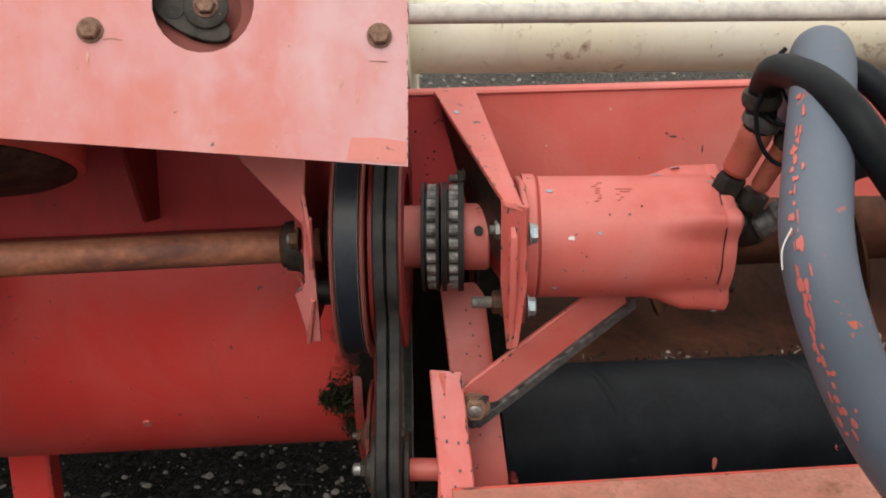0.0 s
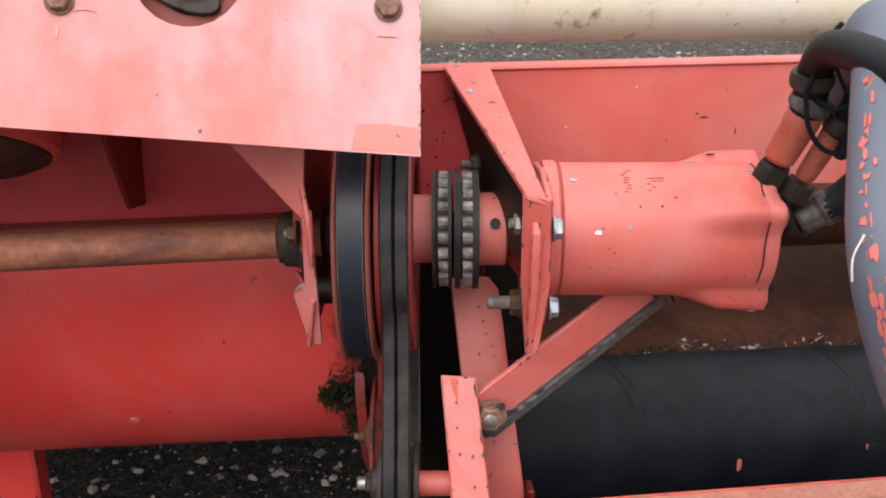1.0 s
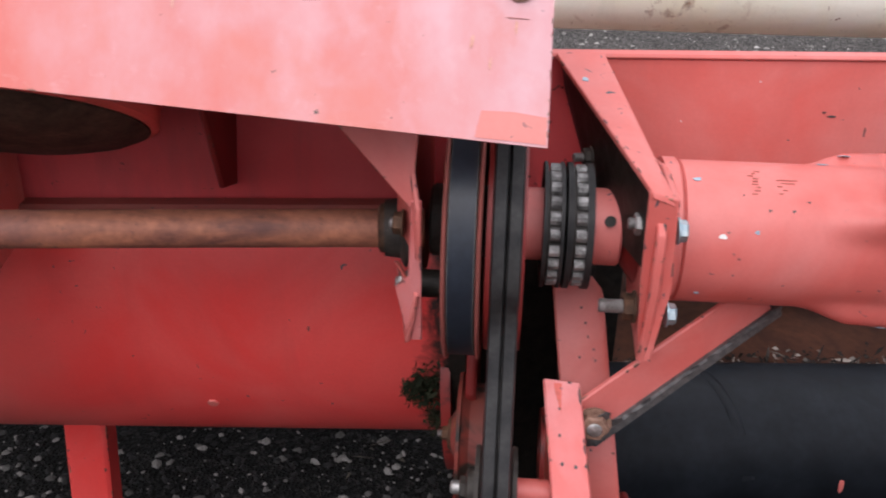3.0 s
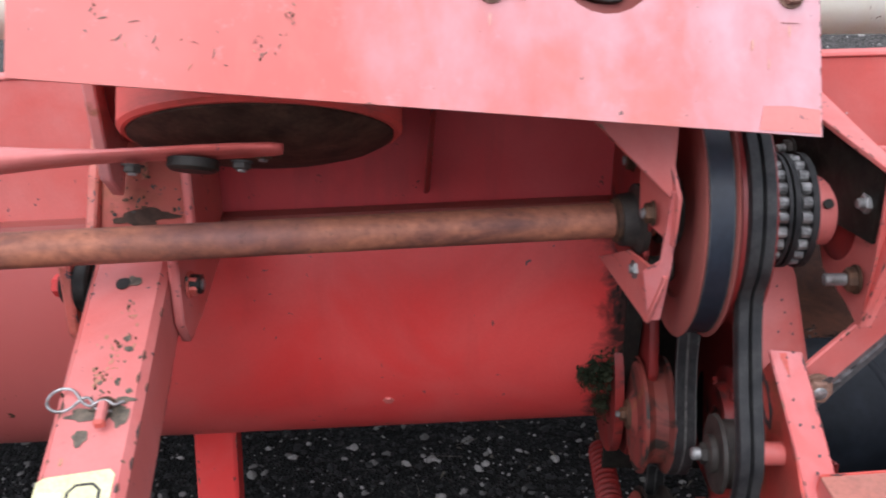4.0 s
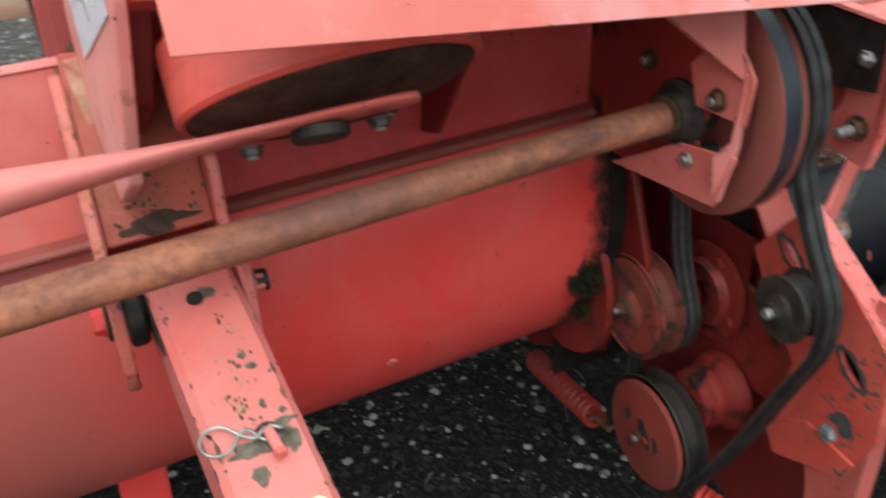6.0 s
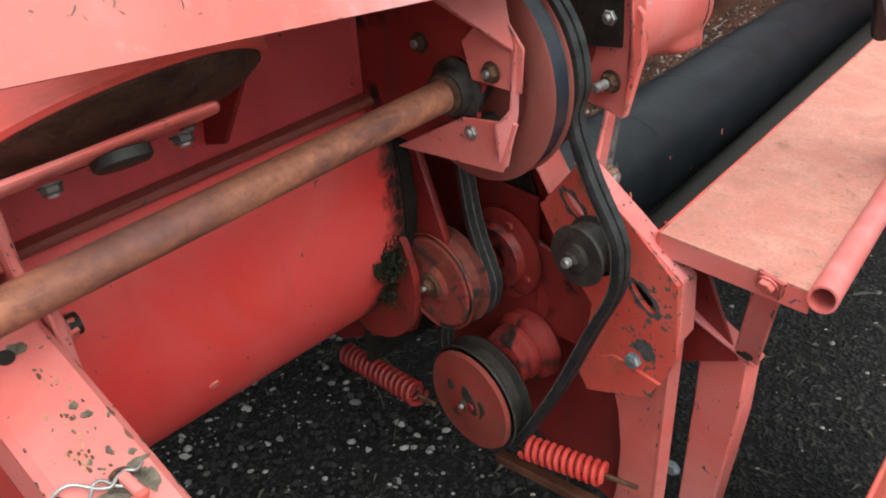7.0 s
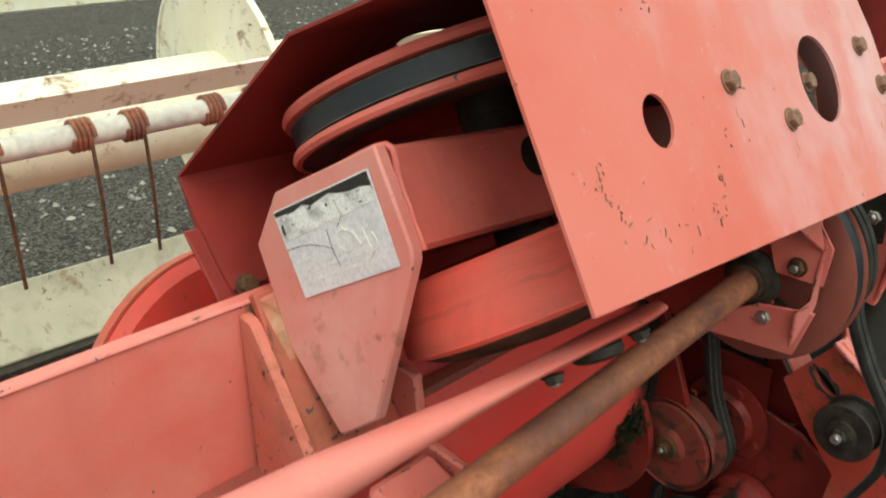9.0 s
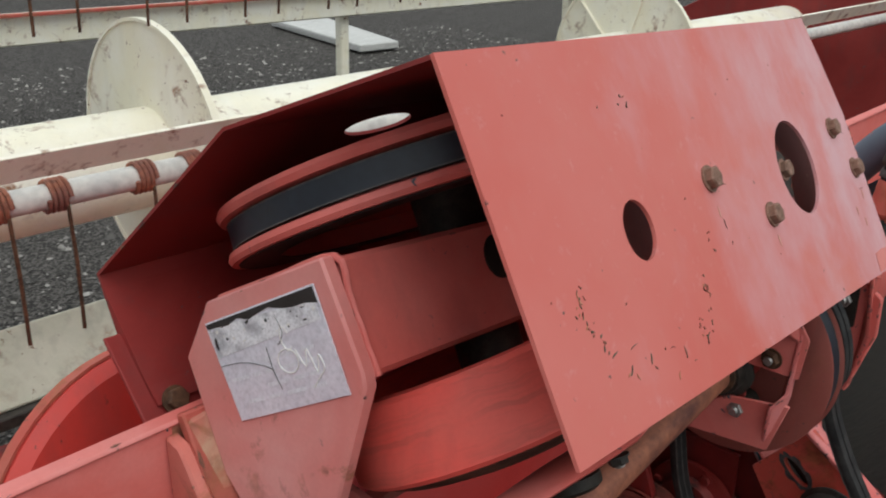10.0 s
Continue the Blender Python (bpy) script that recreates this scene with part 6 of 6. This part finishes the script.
for i in range(2600):
    at, wide, high = clumps[i % len(clumps)]
    c = at + V(rw.uniform(-1, 1) * wide * 1.5, rw.gauss(0, 0.01), rw.gauss(0, high * 0.8))
    a, b_ = V(rw.gauss(0, 1), rw.gauss(0, 1), rw.gauss(0, 1)).normalized(), V(rw.gauss(0, 1), rw.gauss(0, 1), rw.gauss(0, 1)).normalized()
    l = rw.uniform(0.0015, 0.005) if i % 12 else rw.uniform(0.006, 0.011)
    k = len(vs)
    vs += [c - a * l, c + b_ * l * 0.35, c + a * l, c - b_ * l * 0.35]
    fs_.append((k, k + 1, k + 2, k + 3))
me.from_pydata(vs, [], fs_)
me.materials.append(WEED)
weed = new("weed_clump", me)
tagged(weed, "dark weed and crop debris caught on greasy trough end", "weed")
gr = thing("grease_smear", (-0.13, 1.03, 0.7), "thin black plate painting the lever's shaded side along the trough seam", "grease")
for i in range(40):
    a = rw.uniform(156, 240)
    cy, cz = 1.314, 0.748 + 0.06 * 0.27
    x = -0.113 - abs(rw.gauss(0, 0.008 if a < 195 else 0.022))
    d = V(0, math.cos(radians(a)), math.sin(radians(a)))
    k = rw.uniform(0.003, 0.008)
    blotch(gr, V(x, cy, cz) + d * (TR + 0.0004), V(-1, 0, 0), V(0, d.z, -d.y), (k * 0.6, k * 1.5), GREASE_SHADE, i, "smear", 18, 0.0005)

# ---- hydraulic hoses ----
hose = thing("sleeved_hose", (0.4, 0.6, 0.6), "thick grey-blue sleeved hydraulic hose with red scuffs", "hose")
hp = smooth_path([(0.385, 0.95, 1.09), (0.374, 0.9, 1.15), (0.36, 0.85, 1.184), (0.345, 0.80, 1.187), (0.328, 0.75, 1.173), (0.305, 0.68, 1.14), (0.287, 0.615, 1.10), (0.297, 0.585, 1.048), (0.332, 0.572, 0.975), (0.385, 0.57, 0.90), (0.47, 0.58, 0.80), (0.6, 0.62, 0.7), (0.8, 0.7, 0.6)], 8)
part("sleeve", sweep(hp, round_section(0.027, 24), (1, 0, 0)), SLEEVE, hose, "", 60)
rh = random.Random(77)
for i in range(85):
    k = rh.choice((rh.randint(34, 46), rh.randint(44, 66), rh.randint(46, 66)))
    c, d = hp[k], (hp[k + 1] - hp[k]).normalized()
    s1 = V(1, 0, 0) - d * d.x
    s1.normalize()
    s2 = d.cross(s1)
    a = radians(rh.gauss(320, 8))
    nrm = s1 * math.cos(a) + s2 * math.sin(a)
    if nrm.y > 0:
        nrm = -nrm
    blotch(hose, c + nrm * 0.0272, d, nrm.cross(d), (rh.uniform(0.002, 0.009), rh.uniform(0.0006, 0.0028)), SALMON, i, "red_scuff", 9, 0.0006)
bh = thing("black_hose", (0.36, 0.8, 1.0), "black rubber hydraulic hoses taped to red fittings", "hose")
part("hose_run", sweep(smooth_path([(0.318, 0.869, 1.104), (0.318, 0.867, 1.128), (0.317, 0.862, 1.15), (0.314, 0.835, 1.172), (0.315, 0.79, 1.183), (0.318, 0.735, 1.186), (0.326, 0.69, 1.177), (0.345, 0.665, 1.15), (0.38, 0.655, 1.105), (0.45, 0.67, 1.02), (0.6, 0.72, 0.88)], 8), round_section(0.0155, 18), (1, 0, 0)), RUBBER, bh, "", 60)
part("hose_run", sweep(smooth_path([(0.346, 0.866, 1.085), (0.354, 0.864, 1.105), (0.358, 0.86, 1.13), (0.358, 0.85, 1.16), (0.364, 0.82, 1.18), (0.39, 0.79, 1.17), (0.46, 0.78, 1.1), (0.6, 0.8, 1.0)], 8), round_section(0.0125, 16), (1, 0, 0)), RUBBER, bh, "", 60)
part("hose_run", sweep(smooth_path([(0.352, 0.868, 1.01), (0.368, 0.866, 1.024), (0.388, 0.86, 1.05), (0.42, 0.845, 1.08), (0.5, 0.83, 1.09), (0.7, 0.85, 1.05)], 8), round_section(0.0165, 16), (1, 0, 0)), RUBBER, bh, "", 60)
part("fitting", lathe([(0, 0.0115), (0.004, 0.0145), (0.036, 0.0155), (0.04, 0.0165), (0.05, 0.0165), (0.053, 0.015)], (0.302, 0.875, 1.056), (0.32, -0.1, 0.95), 20), RUSTY_RED, bh, "red painted crimped fitting", 30)
part("fitting", lathe([(0, 0.0075), (0.004, 0.0095), (0.034, 0.0105), (0.05, 0.0115), (0.052, 0.01)], (0.327, 0.87, 1.04), (0.36, -0.08, 0.92), 18), RUSTY_RED, bh, "red painted crimped fitting", 30)
part("fitting", lathe([(0, 0.012), (0.004, 0.0145), (0.02, 0.0145), (0.024, 0.017), (0.034, 0.017)], (0.33, 0.87, 0.995), (0.8, -0.05, 0.55), 18), CHIP, bh, "bare grey fitting", 30)
for c, d in (((0.296, 0.878, 1.036), (0.32, -0.1, 0.95)), ((0.32, 0.873, 1.02), (0.36, -0.08, 0.92))):
    part("fitting_nut", hex_prism(c, d, 0.028, 0.018), GREASE_SHADE, bh, "greasy hexagon nut")
    part("stem", rod(V(c) - V(d).normalized() * 0.03, V(c) + V(d).normalized() * 0.004, 0.009, 12), GREASE_SHADE, bh)
part("elbow", sweep(smooth_path([(0.312, 0.885, 0.985), (0.32, 0.878, 0.988), (0.332, 0.87, 0.996)], 6), round_section(0.016, 14), (0, 1, 0)), GREASE_SHADE, bh)
for k, (c, d, r_) in enumerate((((0.318, 0.869, 1.108), (0.3, -0.12, 0.9), 0.0192), ((0.317, 0.867, 1.131), (-0.05, -0.1, 0.9), 0.019), ((0.347, 0.866, 1.088), (0.3, -0.1, 0.9), 0.0145))):
    part("tape_wrap", lathe([(0, r_ - 0.001), (0.002, r_), (0.006, r_ + 0.0006), (0.011, r_), (0.014, r_ - 0.001)], c, d, 18), SOOT_SHADE if k else CHIP, bh, "frayed tape wrap")
wire = [(0.327, 0.85, 1.191), (0.313, 0.848, 1.172), (0.309, 0.847, 1.145), (0.306, 0.847, 1.13), (0.313, 0.845, 1.10), (0.33, 0.845, 1.079), (0.35, 0.846, 1.078), (0.361, 0.846, 1.108), (0.355, 0.845, 1.127), (0.334, 0.844, 1.117), (0.315, 0.846, 1.125)]
part("wire_loop", sweep(smooth_path(wire, 6), round_section(0.0024, 8), (0, 1, 0)), RUBBER, bh, "thin black cable loop")
part("wire_loop", sweep(smooth_path([(0.335, 0.842, 1.19), (0.326, 0.845, 1.16), (0.34, 0.842, 1.13), (0.352, 0.845, 1.1), (0.345, 0.85, 1.08)], 6), round_section(0.0018, 8), (0, 1, 0)), RUBBER, bh)
part("cable_clip", rod((0.346, 0.848, 1.07), (0.35, 0.846, 1.09), 0.006, 10, edge=0.001), RUBBER, bh)
part("white_tie", sweep(smooth_path([(0.262, 0.602, 1.115), (0.256, 0.598, 1.1), (0.257, 0.594, 1.085)], 5), round_section(0.0007, 6), (1, 0, 0)), WHITE, bh)

# ---- red round guard beyond the back sheet ----
guard = thing("round_guard", (-0.7, 1.3, 0.85), "red round sheet guard with brown rusty rim", "guard")
part("disc", lathe([(0, 0.199), (0.012, 0.199), (0.022, 0.186), (0.026, 0.05)], (-0.67, 1.25, 0.83), (0.25, -1, 0.2), 48), GUARD, guard)
part("rim", lathe([(-0.004, 0.2), (0.01, 0.2), (0.01, 0.203), (-0.004, 0.203)], (-0.67, 1.25, 0.83), (0.25, -1, 0.2), 48, closed=True), RUSTY_RED, guard)

# ---- reel with tine bars ----
RY, RZ = 2.25, 0.925
reel = thing("pickup_reel", (0, RY, 0), "cream painted harvester reel with discs and tine bars", "reel")
for x in (-2.55, 2.95):
    part("reel_stand", bar((x, RY, 0.0), (x, RY, RZ), 0.08, 0.08, (1, 0, 0), 0.006), CREAM, reel)
part("centre_tube", lathe([(0, 0.10), (0.01, 0.108), (5.6, 0.108), (5.61, 0.1)], (-2.6, RY, RZ), (1, 0, 0), 48), CREAM, reel, "cream centre tube")
for x in (-1.9, -0.1, 1.7):
    part("disc", lathe([(-0.003, 0.29), (0.003, 0.29), (0.003, 0.105), (-0.003, 0.105)], (x, RY, RZ), (1, 0, 0), 48, closed=True), CREAM, reel)
    part("disc_rim", lathe([(-0.008, 0.288), (0.008, 0.288), (0.008, 0.295), (-0.008, 0.295)], (x, RY, RZ), (1, 0, 0), 48, closed=True), CREAM, reel)
for x in (-1.9, 1.7):
    for k in range(6):
        a = radians(165.5 + 60 * k)
        d = V(0, math.cos(a), math.sin(a))
        part("spoke", bar(V(x, RY, RZ) + d * 0.1, V(x, RY, RZ) + d * 0.53, 0.03, 0.008, (1, 0, 0), 0.001), CREAM, reel)
for k in range(6):
    a = radians(165.5 + 60 * k)
    c = V(0, RY + 0.54 * math.cos(a), RZ + 0.54 * math.sin(a))
    tb = part("tine_bar", rod(c + V(-2.6, 0, 0), c + V(3.0, 0, 0), 0.019, 16), BLUEBAR if k == 0 else CREAM, reel, "tine tube with rusty coil clips")
    d = V(0, math.cos(a), math.sin(a))
    part("bat_angle", bar(c + V(-2.6, 0, 0.05) + d * 0.03, c + V(3.0, 0, 0.05) + d * 0.03, 0.05, 0.006, V(0, -0.5, 0.8), 0.001), CREAM, tb)
    if k in (0, 1, 5):
        for i in range(40):
            x = -1.951 + 0.11 * i + (-0.013 if i % 2 else 0.013)
            if k == 0 and not -0.98 < x < 0.0:
                continue
            p = c + V(x, 0, 0)
            clip = coil(p + V(-0.016, 0, 0), p + V(0.016, 0, 0), 0.0225, 0.0038, 4) if k == 0 else lathe([(-0.013, 0.02), (-0.011, 0.026), (0.011, 0.026), (0.013, 0.02)], p, (1, 0, 0), 12)
            part("coil_clip", clip, RUST, tb)
            part("tine", sweep([p + V(0.01, -0.02, -0.01), p + V(0.012, -0.02, -0.1), p + V(0.018, 0.0, -0.22)], round_section(0.0032, 6), (1, 0, 0)), DARK_RUST, tb)

board = thing("divider_board", (-0.6, 2.3, 0.45), "cream painted flat board low behind the reel", "board")
part("board_face", prism([(-2.4, 2.44, 0.53), (0.9, 2.46, 0.53), (0.9, 2.34, 0.395), (-2.4, 2.32, 0.395)], (0, 0.015, -0.015), 0.004), BOARD, board)
for x in (-2.3, 0.8):
    part("board_post", bar((x, 2.36, 0.0), (x, 2.36, 0.42), 0.05, 0.05, (1, 0, 0), 0.005), CREAM, board)
# dark bar added as the shadow line below the board
part("board_edge", bar((-2.4, 2.31, 0.375), (0.9, 2.33, 0.375), 0.03, 0.03, (0, 1, 0), 0.003), SOOT_SHADE, board)
plank = thing("loose_plank", (5.2, 8.0, 0), "grey weathered plank lying on gravel", "plank")
part("plank_body", prism([(4.9, 8.9, 0.02), (4.55, 7.0, 0.02), (5.0, 6.95, 0.02), (5.6, 9.1, 0.02)], (0, 0, 0.07), 0.01), TIMBER, plank)
far = thing("far_frame", (2.5, 6.0, 0.0), "cream machinery beam standing on posts farther off", "machine frame")
part("beam", bar((-3.0, 6.3, 0.64), (7.0, 5.9, 0.62), 0.12, 0.18, (0, 1, 0), 0.01), CREAM, far)
for x in (-1.0, 3.6, 6.5):
    part("post", bar((x, 6.1, 0.0), (x, 6.1, 0.6), 0.08, 0.08, (1, 0, 0), 0.008), CREAM, far)
part("rust_band", bar((-3.0, 6.2, 0.735), (7.0, 5.8, 0.715), 0.05, 0.02, (0, 1, 0), 0.003), RUSTY_RED, far)
fender = thing("front_fender", (0.2, 0.42, 0.5), "red painted sheet fender edge standing nearby", "fender")
part("fender_sheet", prism([(-0.02, 0.395, 0.55), (0.27, 0.445, 0.55), (0.6, 0.5, 0.52), (0.6, 0.45, 0.1), (-0.02, 0.36, 0.1)], (0.003, -0.006, 0), 0.002), WORN, fender)
part("fender_post", bar((0.4, 0.46, 0.0), (0.4, 0.46, 0.3), 0.05, 0.05, (1, 0, 0), 0.005), DARK_RUST, fender)

rb = random.Random(14)
for x, z, a_, b_ in ((0.279, 1.039, 0.008, 0.002), (0.27, 1.043, 0.003, 0.0015), (0.29, 1.036, 0.002, 0.001), (0.315, 1.022, 0.001, 0.007), (0.239, 1.011, 0.0018, 0.0012), (0.2, 1.074, 0.0014, 0.0014), (0.125, 1.028, 0.0012, 0.0016), (0.3, 1.07, 0.001, 0.0015)):
    blotch(header, (x, 1.0498, z), (1, 0, 0), (0, 0, 1), (a_, b_), CHIP if x not in (0.2, 0.125) else WHITE, x, "paint_chip", 9, 0.0006)
for i in range(26):
    x = rb.uniform(-1.5, -0.75)
    k = rb.uniform(0.0008, 0.002)
    blotch(header, (x, 1.0498, rb.uniform(crease_z(x) + 0.02, top_z(x) - 0.01)), (1, 0, 0), (0, 0, 1), (k, k), CHIP, i, "paint_chip", 8, 0.0006)
# straw and dirt lodged between roller and trough
me = bpy.data.meshes.new("trough_debris")
vs, fs_ = [], []
for i in range(3200):
    x = 0.06 + 2.2 * rb.random() ** 1.6
    c = V(x, 1.19 + 0.24 * x + rb.uniform(-0.06, 0.09), 0.548 - 0.08 * x + rb.uniform(-0.006, 0.035) * rb.random())
    a_, l = V(rb.gauss(0, 1), rb.gauss(0, 0.5), rb.gauss(0, 0.4)).normalized(), rb.uniform(0.0015, 0.008) if rb.random() < 0.9 else rb.uniform(0.01, 0.025)
    w_ = a_.cross(V(0, -0.5, 1)).normalized() * min(l, 0.006) * rb.uniform(0.2, 0.6)
    k = len(vs)
    vs += [c - a_ * l, c - w_, c + a_ * l, c + w_ + V(0, 0, 0.003)]
    fs_.append((k, k + 1, k + 2, k + 3))
me.from_pydata(vs, [], fs_)
me.materials.append(LITTER)
tagged(new("trough_debris", me), "chaff and dirt lodged between roller and trough", "debris", kind="stuff")

# paint knocked off the edges of plates, arms and sheets
WORN_PARTS = {"arm_tube": (60, 0.004), "lug": (30, 0.0028), "slotted_plate": (40, 0.003), "folded_edge": (50, 0.003), "folded_front": (50, 0.003), "lower_tab": (40, 0.003), "front_fold": (35, 0.0025),
              "front_lip": (50, 0.002), "corner_fold": (40, 0.0025), "web_plate": (40, 0.003), "side_plate": (45, 0.0025), "edge_flange": (45, 0.0022), "front_flange": (45, 0.0022), "mount_plate": (45, 0.0022),
              "brace_bar": (40, 0.004), "post": (20, 0.003), "post_cap": (40, 0.003), "curved_cheek": (30, 0.003), "upright": (10, 0.0028), "link_bar": (50, 0.003), "far_lip": (25, 0.004), "tray_floor": (20, 0.003),
              "end_plate": (12, 0.002), "beam_body": (8, 0.002), "top_lip": (4, 0.002), "front_plate": (5, 0.0016), "rear_plate": (30, 0.003), "rear_slope": (20, 0.003), "leg": (20, 0.004),
              "eye_plate": (50, 0.003), "stop_bar": (50, 0.003), "oily_panel": (30, 0.004), "stained_plate": (8, 0.003), "rib": (30, 0.003), "dark_panel": (20, 0.004), "fender_sheet": (20, 0.003)}
for k, ob in enumerate([o for o in bpy.data.objects if o.type == "MESH" and o.parent]):
    stem = ob.name.split(".")[0]
    if stem in WORN_PARTS and not ob.parent.name.startswith(("far_frame", "pickup_reel")):
        per, size = WORN_PARTS[stem]
        wear_edges(ob, k, per * 0.6, size)

# flecks and small dents of the trough's paint
for i in range(30):
    x, a = rb.uniform(-1.3, -0.16), radians(rb.uniform(160, 235))
    d = V(0, math.cos(a), math.sin(a))
    k = rb.uniform(0.0008, 0.0022)
    blotch(header, V(x, 1.314, 0.748 + 0.06 * (x + 0.4)) + d * (TR + 0.0003), V(-1, 0, 0), V(0, d.z, -d.y), (k, k * rb.uniform(0.7, 2.5)), rb.choice((CHIP, GRIME, GRIME, PATCH_DARK)), i, "paint_chip", 8, 0.0004)
